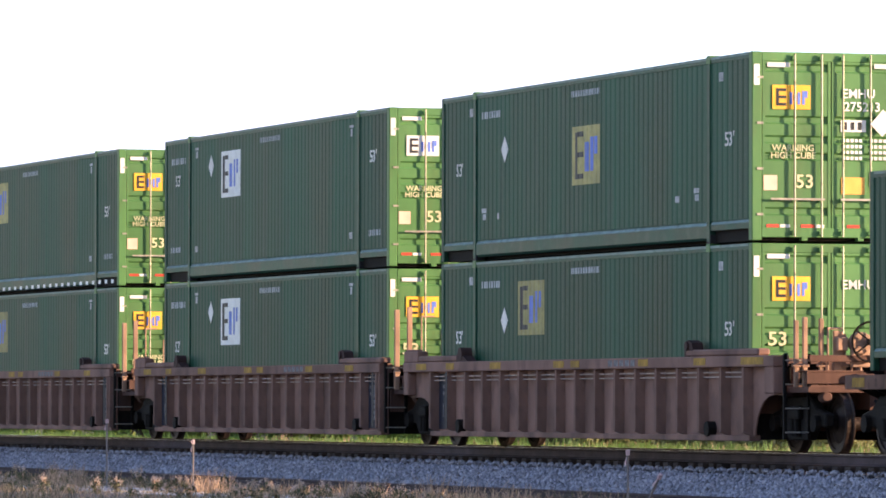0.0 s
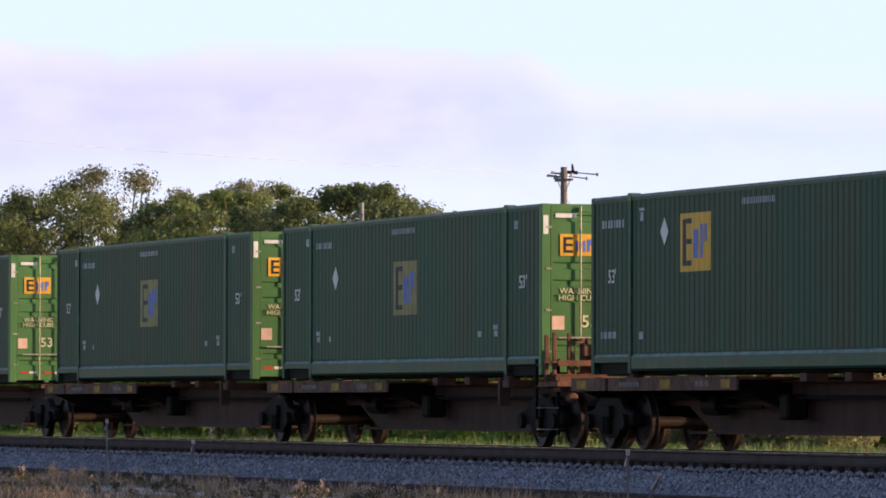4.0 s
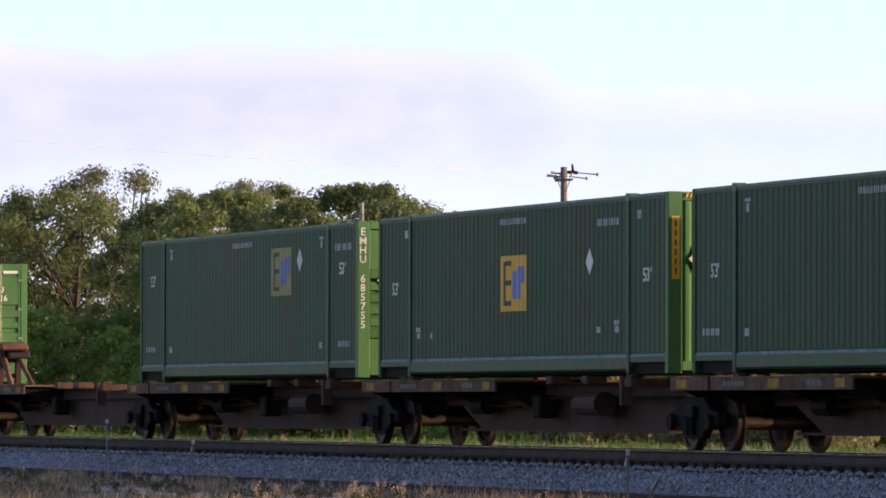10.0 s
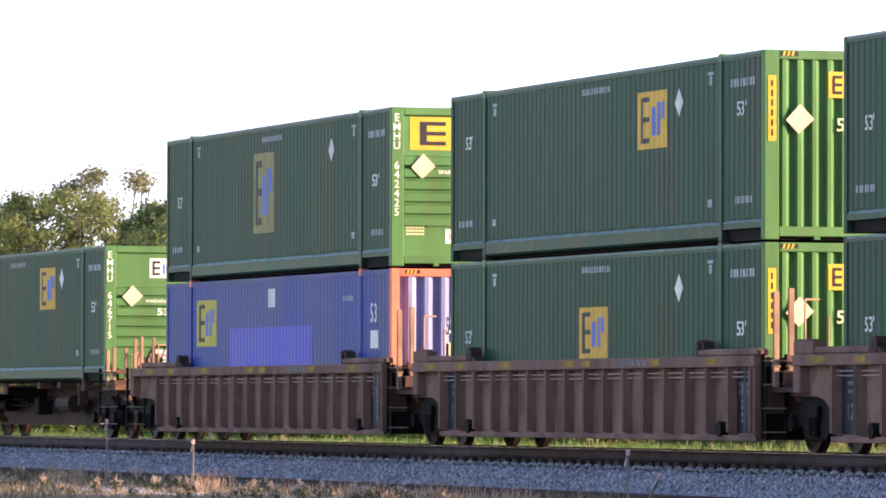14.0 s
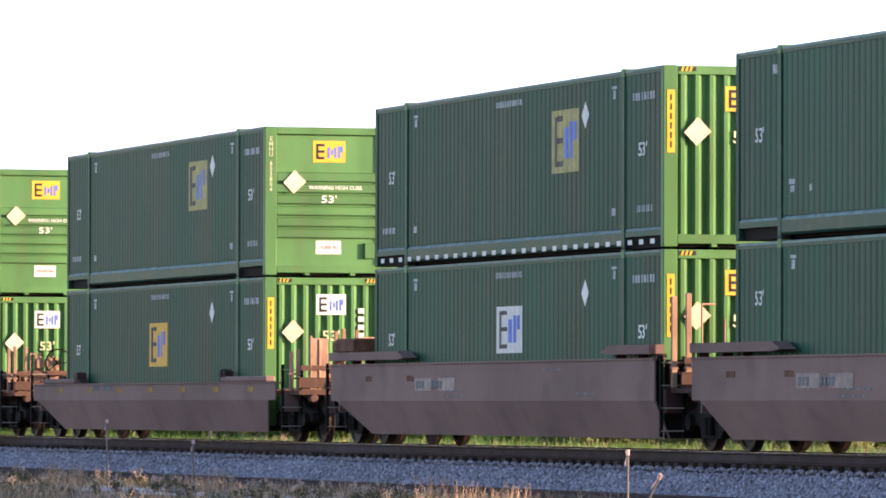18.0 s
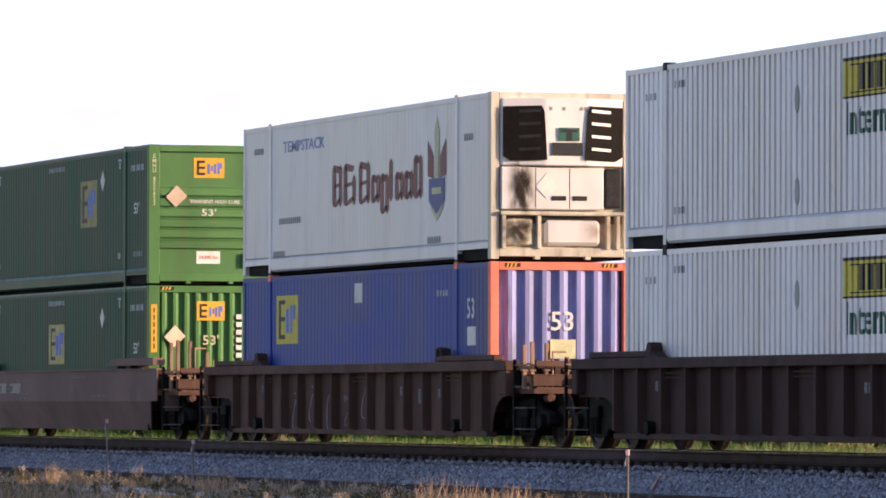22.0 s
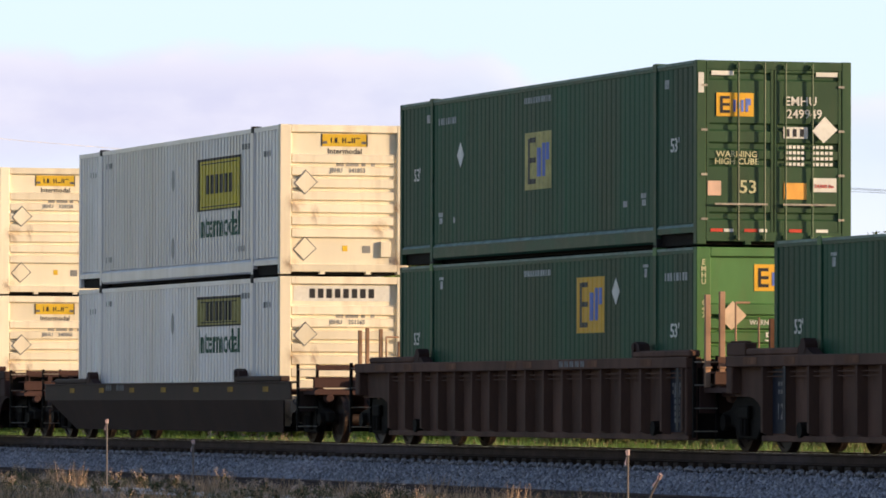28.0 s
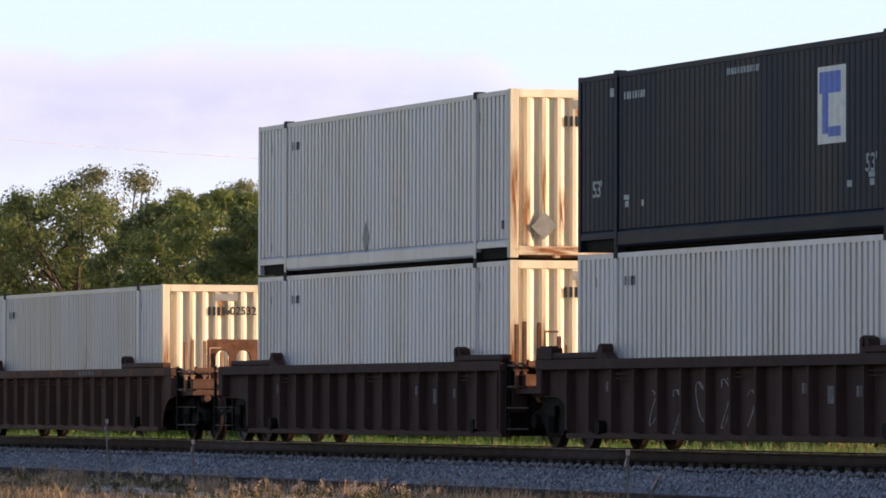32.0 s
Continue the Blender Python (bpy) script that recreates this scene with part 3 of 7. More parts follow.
def door_end(c, paint, frame):
    """Two door leaves with horizontal swages, four lock rods, cams, hinges and handles."""
    half = (WID - 0.34) / 2
    for k, (y0, y1) in enumerate(((0.17, 0.17 + half - 0.01), (WID / 2 + 0.01, WID - 0.17))):
        line = []
        line.append((-0.012, 0.19))
        for z in (0.40, 1.24, 1.50, 1.80, 2.60):
            deep = 0.032
            line += [(-0.012, z - 0.02), (-0.012 - deep, z + 0.01), (-0.012 - deep, z + 0.085), (-0.012, z + 0.115)]
        line.append((-0.012, 2.75))

        def leaf(g):
            for y in (y0 + 0.02, y1 - 0.02):
                g.v += [(LEN + a, y, z) for a, z in line]
            m = len(line)
            g.f += [(i, i + 1, m + i + 1, m + i) for i in range(m - 1)]
        d = part("door", cached(("door_leaf", k), paint, leaf), c)
        for a, b in ((y0, y0 + 0.045), (y1 - 0.045, y1)):
            part("door_stile", cached(("door_stile", round(a, 3)), paint, lambda g: g.box(LEN - 0.07, LEN - 0.006, a, b, 0.18, 2.76)), d)
        for j, y in enumerate((0.68, 1.12) if k == 0 else (1.47, 1.92)):
            part("lock_rod", cached(("lock_rod", k, j), paint if paint == DULL_GREEN_END else LOCK_ROD, lambda g: g.tube((LEN + 0.045, y, 0.06), (LEN + 0.045, y, 2.86), 0.017, 8)), d)
            part("rod_guide", cached(("rod_guide", k, j), paint, lambda g: [g.box(LEN - 0.03, LEN + 0.055, y - 0.035, y + 0.035, z - 0.03, z + 0.03) for z in (0.12, 0.62, 2.80)]), d)
        part("handle", cached(("door_handle", k), GALV, lambda g: [g.box(LEN + 0.05, LEN + 0.07, y0 + 0.12, y1 - 0.12, 0.62, 0.65), g.tube((LEN, y0 + 0.3, 0.635), (LEN + 0.06, y0 + 0.3, 0.635), 0.02), g.tube((LEN, y1 - 0.3, 0.635), (LEN + 0.06, y1 - 0.3, 0.635), 0.02)]), d)
        yh = 0.15 if k == 0 else WID - 0.15
        for z in (0.4, 1.1, 1.8, 2.5):
            part("hinge", cached(("hinge", k, z), GALV, lambda g: g.box(LEN - 0.004, LEN + 0.014, yh - 0.07, yh + 0.03, z - 0.018, z + 0.018)), d)
    for y0, y1, m in ((0.24, 0.44, RED_MARK), (0.46, 0.62, WHITE_MARK), (0.80, 1.02, RED_MARK), (1.04, 1.18, WHITE_MARK), (1.55, 1.76, RED_MARK), (2.0, 2.2, WHITE_MARK)):
        end_patch(c, y0, y1, 0.20, 0.25, m, -0.008)
    end_patch(c, 0.25, 0.62, 2.66, 2.73, WHITE_MARK, -0.01)
    end_patch(c, 2.0, 2.36, 2.66, 2.73, WHITE_MARK, -0.01)
    end_patch(c, 0.03, 0.12, 2.38, 2.70, WHITE_MARK, 0.003)


def flute_end(c, paint, wide=0.24):
    """A front wall with deep upright flutes."""
    y0, y1 = 0.2, WID - 0.2
    n = round((y1 - y0) / wide)
    w = (y1 - y0) / n

    def sheet(g):
        line = []
        for i in range(n):
            y = y0 + i * w
            line += [(LEN - 0.10, y), (LEN - 0.10, y + w * 0.28), (LEN - 0.02, y + w * 0.42), (LEN - 0.02, y + w * 0.66)]
        line.append((LEN - 0.10, y1))
        g.strip(line, 0.15, 2.79)
    part("front_wall", cached(("front_wall_flutes", wide), paint, sheet), c)


def ribbed_end(c, paint, ribs=7, low=0.80, step=0.24):
    """A recessed front wall with proud level ribs across its middle."""
    part("front_wall", cached("front_wall_plain", paint, lambda g: g.box(LEN - 0.115, LEN - 0.075, 0.14, WID - 0.14, 0.15, 2.80)), c)
    for i in range(ribs):
        z = low + i * step
        part("wall_rib", cached(("wall_rib", round(z, 3)), paint, lambda g: g.prism([(LEN - 0.08, z - 0.082), (LEN - 0.008, z - 0.078), (LEN - 0.008, z + 0.07), (LEN - 0.08, z + 0.10)], "y", 0.25, WID - 0.30)), c)
    part("vent_box", cached("vent_box", paint, lambda g: g.box(LEN - 0.08, LEN - 0.005, WID - 0.56, WID - 0.36, 0.34, 0.64), 0.01), c)


def hazard_stripes(c):
    """Slanting yellow and black stripes at both top corners of an end."""
    for a in (0.27, WID - 0.55):
        base = end_patch(c, a, a + 0.28, 2.80, 2.87, BLACK_MARK, 0.003)
        me = cached(("hazard", a), YELLOW, lambda g: [g.prism([(a + 0.02 + i * 0.07, 2.80), (a + 0.055 + i * 0.07, 2.80), (a + 0.08 + i * 0.07, 2.87), (a + 0.045 + i * 0.07, 2.87)], "x", LEN + 0.008, LEN + 0.011) for i in range(3)])
        tagged(part("stripe", me, base), kind="stuff")


def badge_side(c, frac, z0, z1, tone, w=1.45):
    """A side panel in the owner's colours: a plain field with a dark bracket and two blue bars."""
    x = 0.05 + frac * (LEN - 0.1)
    field = {"yellow": YELLOW, "faded": FADED_YELLOW, "white": WHITE_MARK, "lemon": LEMON}[tone]
    a, h = x - w / 2, z1 - z0
    panel = decal(c, a, a + w, z0, z1, field, 0.004, "badge", label="painted panel with plain dark and blue shapes")
    dark = BLACK_MARK
    decal(panel, a + 0.1 * w, a + 0.2 * w, z0 + 0.1 * h, z1 - 0.1 * h, dark, 0.008, "badge_bar")
    for t in (0.1, 0.47, 0.82):
        decal(panel, a + 0.2 * w, a + 0.4 * w, z0 + t * h, z0 + (t + 0.09) * h, dark, 0.008, "badge_bar")
    decal(panel, a + 0.46 * w, a + 0.6 * w, z0 + 0.22 * h, z0 + 0.72 * h, BLUE_MARK, 0.008, "badge_bar")
    decal(panel, a + 0.66 * w, a + 0.76 * w, z0 + 0.22 * h, z0 + 0.80 * h, BLUE_MARK, 0.008, "badge_bar")
    decal(panel, a + 0.80 * w, a + 0.9 * w, z0 + 0.5 * h, z0 + 0.80 * h, BLUE_MARK, 0.008, "badge_bar")


def badge_end(c, y, z, w, h, tone, out=0.0):
    field = {"yellow": YELLOW, "white": WHITE_MARK}[tone]
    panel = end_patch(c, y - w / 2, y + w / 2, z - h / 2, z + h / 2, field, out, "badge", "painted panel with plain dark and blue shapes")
    a, b = y - w / 2, z - h / 2
    o = out + 0.005
    end_patch(panel, a + 0.1 * w, a + 0.17 * w, b + 0.14 * h, b + 0.86 * h, BLACK_MARK, o, "badge_bar")
    for t in (0.14, 0.44, 0.74):
        end_patch(panel, a + 0.17 * w, a + 0.36 * w, b + t * h, b + (t + 0.12) * h, BLACK_MARK, o, "badge_bar")
    for u, t0, t1 in ((0.45, 0.2, 0.7), (0.56, 0.35, 0.6), (0.66, 0.2, 0.7), (0.78, 0.2, 0.76)):
        end_patch(panel, a + u * w, a + (u + 0.07) * w, b + t0 * h, b + t1 * h, BLUE_MARK, o, "badge_bar")
    end_patch(panel, a + 0.85 * w, a + 0.92 * w, b + 0.48 * h, b + 0.76 * h, BLUE_MARK, o, "badge_bar")


def side_diamond(c, frac, z, mat):
    x = frac * LEN
    me = cached(("side_diamond", round(frac, 3), z), mat, lambda g: g.prism([(x - 0.20, z), (x, z - 0.22), (x + 0.20, z), (x, z + 0.22)], "y", SIDE_BASE - 0.008, SIDE_BASE - 0.003))
    part("placard", me, c, "diamond-shaped placard holder")


def bar_row(c, x, z, w, h, mat, pitch=0.14):
    pitch, h = pitch * 0.72, h * 0.85
    """A line of writing too small to read, as one row of plain bars."""
    n = max(2, round(w / pitch))
    stencil(c, [(x + i * w / n, x + (i + 0.62) * w / n, z, z + h) for i in range(n)], mat)


def small_marks(c, mat, words=True, low=True, door=True, high=False):
    """Stencilled data: plain bars where it cannot be read."""
    bar_row(c, 7.3, 2.585, 1.5, 0.12, mat, 0.125)
    if low:
        for x in (1.62, 14.6):
            stencil(c, [(x, x + 0.2, 2.5, 2.64)], mat)
        bar_row(c, 2.35 if door else 12.6, 2.43, 1.1, 0.14, mat, 0.2)
        for x, z, w, h in ((2.42, 0.68, 0.16, 0.1), (2.36, 0.80, 0.26, 0.08), (13.5, 0.68, 0.16, 0.1), (13.44, 0.80, 0.26, 0.08), (3.22, 0.68, 0.13, 0.1), (12.56, 0.68, 0.2, 0.1)):
            stencil(c, [(x, x + w, z, z + h)], mat)
    else:
        for x in (2.42, 13.55):
            stencil(c, [(x, x + 0.26, 2.62, 2.67), (x + 0.05, x + 0.2, 2.46, 2.6)], mat)
        bar_row(c, 0.55 if door else 14.6, 2.38, 1.15, 0.15, mat, 0.2)
        for x in (0.5, LEN - 1.35):
            bar_row(c, x, 0.58, 0.8, 0.13, mat, 0.15)
        for x in (2.42, 13.55):
            stencil(c, [(x, x + 0.2, 0.56, 0.68)], mat)
    if words:
        z = 2.03 if high else 1.58
        side_words(c, "53'", 1.05, z, 0.31, WHITE_MARK, 1.15)
        side_words(c, "53'", LEN - 1.05, z, 0.31, WHITE_MARK, 1.15)


def post_number(c, digits):
    """Upright code and number on the near corner post: bold on some boxes, small and worn on the others."""
    if digits[:3] in ("642", "646", "685"):
        end_words(c, "\n".join("EMHU"), 0.1, 2.44, 0.2, WHITE_MARK, 1.0, 0.001)
        end_words(c, "\n".join(digits), 0.1, 1.40, 0.2, WHITE_MARK, 1.0, 0.001)
    else:
        end_words(c, "\n".join("EMHU"), 0.12, 2.5, 0.12, CREAM_MARK, 1.0, 0.001)
        end_words(c, "\n".join(digits), 0.12, 1.92, 0.12, CREAM_MARK, 1.0, 0.001)


def emp(c, logo, end, low, tone2="yellow", number="", warn=True, dots=False, dull=False, high=False):
    """A green container: logo = (where along the side, bottom, top, tone); end = door, flute or rib."""
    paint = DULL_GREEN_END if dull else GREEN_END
    # sides and rails take the shaded green, end and posts their end paint
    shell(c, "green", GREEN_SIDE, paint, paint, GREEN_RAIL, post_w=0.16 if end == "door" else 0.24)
    # bottom strips: rubbed paint; top strip: the rail's lit edge drawn in pale colour
    part("rubbed_edge", cached("rubbed_edge", WORN_LIT_EDGE, lambda g: [g.prism([(-0.006, 0.268), (0.040, 0.340), (0.05, 0.332), (0.004, 0.268)], 'x', 2.07, LEN - 2.07)] + [g.prism([(0.000, 0.278), (0.040, 0.340), (0.05, 0.332), (0.008, 0.278)], 'x', a, b) for a, b in ((0.16, 1.9), (LEN - 1.9, LEN - 0.16))] + [g.box(0.16, LEN - 0.16, -0.005, 0.03, 2.852, 2.893)]), c, "pale rubbed paint on the bottom rail and painted highlight on the top rail")
    if logo:
        badge_side(c, *logo)
    side_diamond(c, 0.755 if end != "door" else 0.227, 1.86 if low else 2.26, WHITE_MARK)
    small_marks(c, FADED_MARK, True, low, end == "door", high)
    if dots:
        stencil(c, [(0.4 + i * 0.56, 0.62 + i * 0.56, 0.06, 0.14) for i in range(28)], WHITE_MARK, 0.016, True)
    if end == "door":
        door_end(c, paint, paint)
        badge_end(c, 0.64, 2.2, 0.62, 0.37, tone2, 0.0)
        if warn:
            end_words(c, "WARNING\nHIGH CUBE", 0.67, 1.36, 0.135, CREAM_MARK, 1.05)
            end_words(c, "53", 0.86, 0.90, 0.29, CREAM_MARK, 1.05)
        else:
            end_words(c, "53", 0.42, 1.42, 0.30, CREAM_MARK, 1.1)
            end_words(c, "WARNING\nHIGH\nCUBE", 0.92, 0.90, 0.08, WHITE_MARK, 1.0)
        end_patch(c, 0.19, 0.41, 0.77, 1.0, PINK_MARK, -0.005)
        end_words(c, "EMHU", 1.74, 2.26, 0.2, WHITE_MARK, 1.0)
        if number:
            end_words(c, number, 1.80, 2.06, 0.2, WHITE_MARK, 1.0)
        if warn:
            end_patch(c, 1.45, 1.86, 1.68, 1.86, WHITE_MARK, -0.005)
            end_stencil(c, [(1.49 + k * 0.12, 1.55 + k * 0.12, 1.71, 1.83) for k in range(3)], BLACK_MARK, 0.0)
            for a, b in ((1.47, 1.82), (1.92, 2.3)):
                end_stencil(c, [(a + k * (b - a) / 5, a + (k + 0.7) * (b - a) / 5, 1.52 - i * 0.09, 1.57 - i * 0.09) for i in range(4) for k in range(5)], WHITE_MARK, -0.005)
            end_diamond(c, 2.12, 1.82, WHITE_MARK, 0.06)
            end_patch(c, 1.46, 1.84, 0.72, 0.98, ORANGE_MARK, -0.005)
            end_patch(c, 1.92, 2.34, 0.84, 1.06, WHITE_MARK, -0.005)
            end_words(c, "24,000 lbs", 2.13, 0.93, 0.08, RED_MARK, 1.0)
    elif end == "flute":
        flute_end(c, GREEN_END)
        end_diamond(c, 0.57, 1.84, PLACARD, 0.02, 0.23)
        badge_end(c, 1.35, 2.37, 0.6, 0.40, tone2, -0.018)
        end_patch(c, 0.06, 0.19, 1.5, 2.5, YELLOW, 0.003)
        end_stencil(c, [(0.112, 0.138, 1.58 + i * 0.15, 1.68 + i * 0.15) for i in range(6)], BLACK_MARK, 0.008)
        end_patch(c, WID - 0.17, WID - 0.06, 1.5, 2.5, YELLOW, 0.003)
        end_words(c, "53'", 1.35, 1.75, 0.28, CREAM_MARK, 1.1, -0.016)
        end_stencil(c, [(1.9, 2.02, 2.2 - i * 0.16, 2.3 - i * 0.16) for i in range(6)], WHITE_MARK, -0.018)
        hazard_stripes(c)
    else:
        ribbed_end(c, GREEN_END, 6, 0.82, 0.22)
        end_diamond(c, 0.6, 1.82, PLACARD, 0.012, 0.23)
        badge_end(c, 1.32, 2.42, 1.9 if tone2 == "wide" else 0.66, 0.6 if tone2 == "wide" else 0.42, "yellow" if tone2 == "wide" else tone2, -0.073)
        end_words(c, "53'", 1.3, 1.48, 0.2, WHITE_MARK, 1.4, -0.006)
        end_words(c, "WARNING HIGH CUBE", 1.43, 1.71, 0.11, WHITE_MARK, 0.95, -0.008)
        end_patch(c, 1.05, 1.56, 0.42, 0.68, WHITE_MARK, -0.073)
        end_words(c, "24,000 lbs", 1.305, 0.55, 0.1, RED_MARK, 1.0, -0.072)
        post_number(c, number or "646714")
        end_stencil(c, [(WID - 0.14, WID - 0.085, 2.62 - i * 0.1, 2.69 - i * 0.1) for i in range(10) if i != 4], CREAM_MARK, 0.003)
        if tone2 == "wide":
            for a, b, z, n in ((0.3, 0.66, 0.87, 6), (0.74, 1.2, 0.84, 3)):
                end_stencil(c, [(a + k * (b - a) / 6, a + (k + 0.75) * (b - a) / 6, z - i * 0.06, z + 0.035 - i * 0.06) for i in range(n) for k in range(6)], CREAM_MARK, -0.073)


def blue_box(c, patch=True):
    shell(c, "blue", BLUE_SIDE, BLUE_END, ORANGE, BLUE_SIDE)
    badge_side(c, 0.195, 1.58, 2.51, "lemon", 1.5)
    decal(c, 4.95, 10.9, 0.35, 1.92, BLUE_PATCH if patch else BLUE_FAINT, 0.004, "repaint_patch", label="fresher blue repaint patch")
    decal(c, 7.76, 8.3, 2.3, 2.66, WHITE_MARK, 0.004, "sticker")
    stencil(c, [(13.0 + i * 0.17, 13.1 + i * 0.17, 2.34, 2.44) for i in range(4)], FADED_MARK)
    side_words(c, "53", LEN - 1.15, 2.08, 0.5, WHITE_MARK, 1.0)
    decal(c, LEN - 1.38, LEN - 0.88, 1.45, 1.78, WHITE_MARK, 0.004, "sticker")
    flute_end(c, BLUE_END, 0.3)
    end_words(c, "53", 1.32, 1.85, 0.46, WHITE_MARK, 1.0, -0.014)
    for y, z, w, h in ((0.36, 0.8, 0.3, 1.9), (0.36, 0.6, 0.25, 1.5), (0.62, 0.6, 0.2, 1.0), (2.2, 0.9, 0.3, 1.5)):
        end_smudge(c, y, z, w, h, RUST_STAIN, -0.015)
    end_patch(c, 1.1, 1.56, 1.22, 1.55, CREAM_MARK, -0.018)
    hazard_stripes(c)


def intermodal_box(c, number, panel="plain", words=True, end_panel="yellow", end_words_on=True):
    """A white container with a yellow owner's panel and green lettering."""
    shell(c, "white", WHITE_SIDE, WHITE_END, WHITE_END, WHITE_SIDE, 0.050, CASTING, 0.23)
    x0, x1 = 9.95, 13.3
    z0, z1 = (1.98, 2.58) if panel != "framed" else (1.37, 2.42)
    field = FADED_YELLOW if panel == "worn" else LEMON
    p = decal(c, x0, x1, z0, z1, field, 0.004, "badge", label="yellow owner's panel with plain dark bars")
    for a, b, e in ((z0, z0 + 0.03, 0), (z1 - 0.05, z1, 0), (z0 + 0.07, z0 + 0.09, 0.3), (z1 - 0.12, z1 - 0.1, 0.3)):
        decal(p, x0 + e, x1 - e, a, b, BLACK_MARK, 0.008, "badge_bar")
    if panel == "framed":
        for a, b in ((x0, x0 + 0.12), (x1 - 0.12, x1)):
            decal(p, a, b, z0, z1, BLACK_MARK, 0.008, "badge_bar")
    zm = (z0 + z1) / 2
    for i in range(6):
        decal(p, x0 + 0.66 + i * 0.35, x0 + 0.92 + i * 0.35, zm - 0.19, zm + 0.19, BLACK_MARK, 0.008, "badge_bar")
    if words:
        side_words(c, "Intermodal", 11.6, 1.66 if panel != "framed" else 1.05, 0.68, GREEN_MARK, 1.05, "dark green lettering")
    for x, z in ((1.0, 2.35), (2.4, 2.5), (LEN - 2.8, 2.5), (LEN - 1.2, 2.3), (2.4, 0.5), (LEN - 3.1, 0.5)):
        bar_row(c, x, z, 0.55, 0.13, GREY_MARK, 0.16)
    for z in (0.68, 2.07):
        me = cached(("oval_plate", z), GREY_MARK, lambda g: g.prism([(8.0 + 0.1 * math.cos(t * math.pi / 4), z + 0.22 * math.sin(t * math.pi / 4)) for t in range(8)], "y", SIDE_BASE - 0.01, SIDE_BASE - 0.003))
        part("placard", me, c, "worn placard holder")
    ribbed_end(c, WHITE_END)
    fields = {"yellow": PANEL_YELLOW, "white": WHITE_MARK}
    if end_panel == "wide":
        p = end_patch(c, 0.3, 2.25, 2.42, 2.72, WHITE_MARK, -0.073, "badge", "white owner's panel with plain dark bars")
        for i in range(8):
            end_patch(p, 0.62 + i * 0.17, 0.73 + i * 0.17, 2.48, 2.66, BLACK_MARK, -0.068, "badge_bar")
    else:
        p = end_patch(c, 0.85, 1.78, 2.48, 2.72, fields[end_panel], -0.073, "badge", "owner's panel with plain dark bars")
        end_stencil(p, [(y, y + wd, lo, hi) for y, wd, lo, hi in ((1.04, 0.022, 2.55, 2.65), (1.085, 0.016, 2.55, 2.565), (1.12, 0.05, 2.55, 2.65), (1.19, 0.016, 2.55, 2.565), (1.27, 0.022, 2.55, 2.65), (1.325, 0.022, 2.55, 2.65), (1.292, 0.033, 2.592, 2.608), (1.375, 0.07, 2.55, 2.575), (1.46, 0.022, 2.55, 2.65), (1.505, 0.022, 2.55, 2.65), (1.55, 0.075, 2.63, 2.65))], BLACK_MARK, -0.068)
        end_stencil(p, [(a, a + 0.09, 2.53, 2.58) for a in (0.875, 1.66)], DARK_GREY_MARK, -0.068)
        for a, b in ((0.85, 0.87), (1.76, 1.78)):
            end_patch(p, a, b, 2.48, 2.72, BLACK_MARK, -0.068, "badge_bar")
        if end_words_on:
            end_words(c, "Intermodal", 1.32, 2.385, 0.15, BLACK_MARK if end_panel == "yellow" else FADED_MARK, 1.05, -0.076)
    for a, b in ((1.15, 1.3), (1.35, 1.6), (1.66, 1.74), (1.85, 1.93)):
        end_patch(c, a, b, 2.10, 2.17, GREY_MARK, -0.073)
    end_words(c, "JBHU", 1.13, 2.01, 0.12, GREY_MARK, 0.95, -0.006)
    end_words(c, number, 1.55, 2.01, 0.12, GREY_MARK, 0.95, -0.006)
    h = int(number) % 7
    for y, z, w, hh in ((0.3, 1.36, 0.5, 0.5), (0.7, 1.1 + 0.05 * h, 0.22, 0.5), (2.36, 1.3, 0.3, 0.3), (2.0, 0.9, 0.4, 0.35 + 0.08 * h), (2.4, 0.25, 0.5, 0.5), (0.2, 0.2, 0.4, 0.4)):
        end_smudge(c, y, z, w, hh, RUST_STAIN, 0.008)
    for z, o in ((1.78, -0.004), (0.50, -0.07)):
        holder = end_diamond(c, 0.52, z, DARK_GREY_MARK, o, 0.238)
        part("placard_face", cached(("placard_face", z), WHITE_END, lambda g: g.prism([(0.52 - 0.215, z - 0.02), (0.5, z - 0.215), (0.735, z), (0.52, z + 0.215)], "x", LEN + o + 0.006, LEN + o + 0.009)), holder)
    end_patch(c, 1.28, 1.38, 0.45, 0.56, PANEL_YELLOW, -0.073)
    end_patch(c, 1.68, 1.84, 0.42, 0.56, GREY_MARK, -0.073)
    end_stencil(c, [(WID - 0.1, WID - 0.05, 2.55 - i * 0.13, 2.64 - i * 0.13) for i in range(10)], GREY_MARK, 0.003)


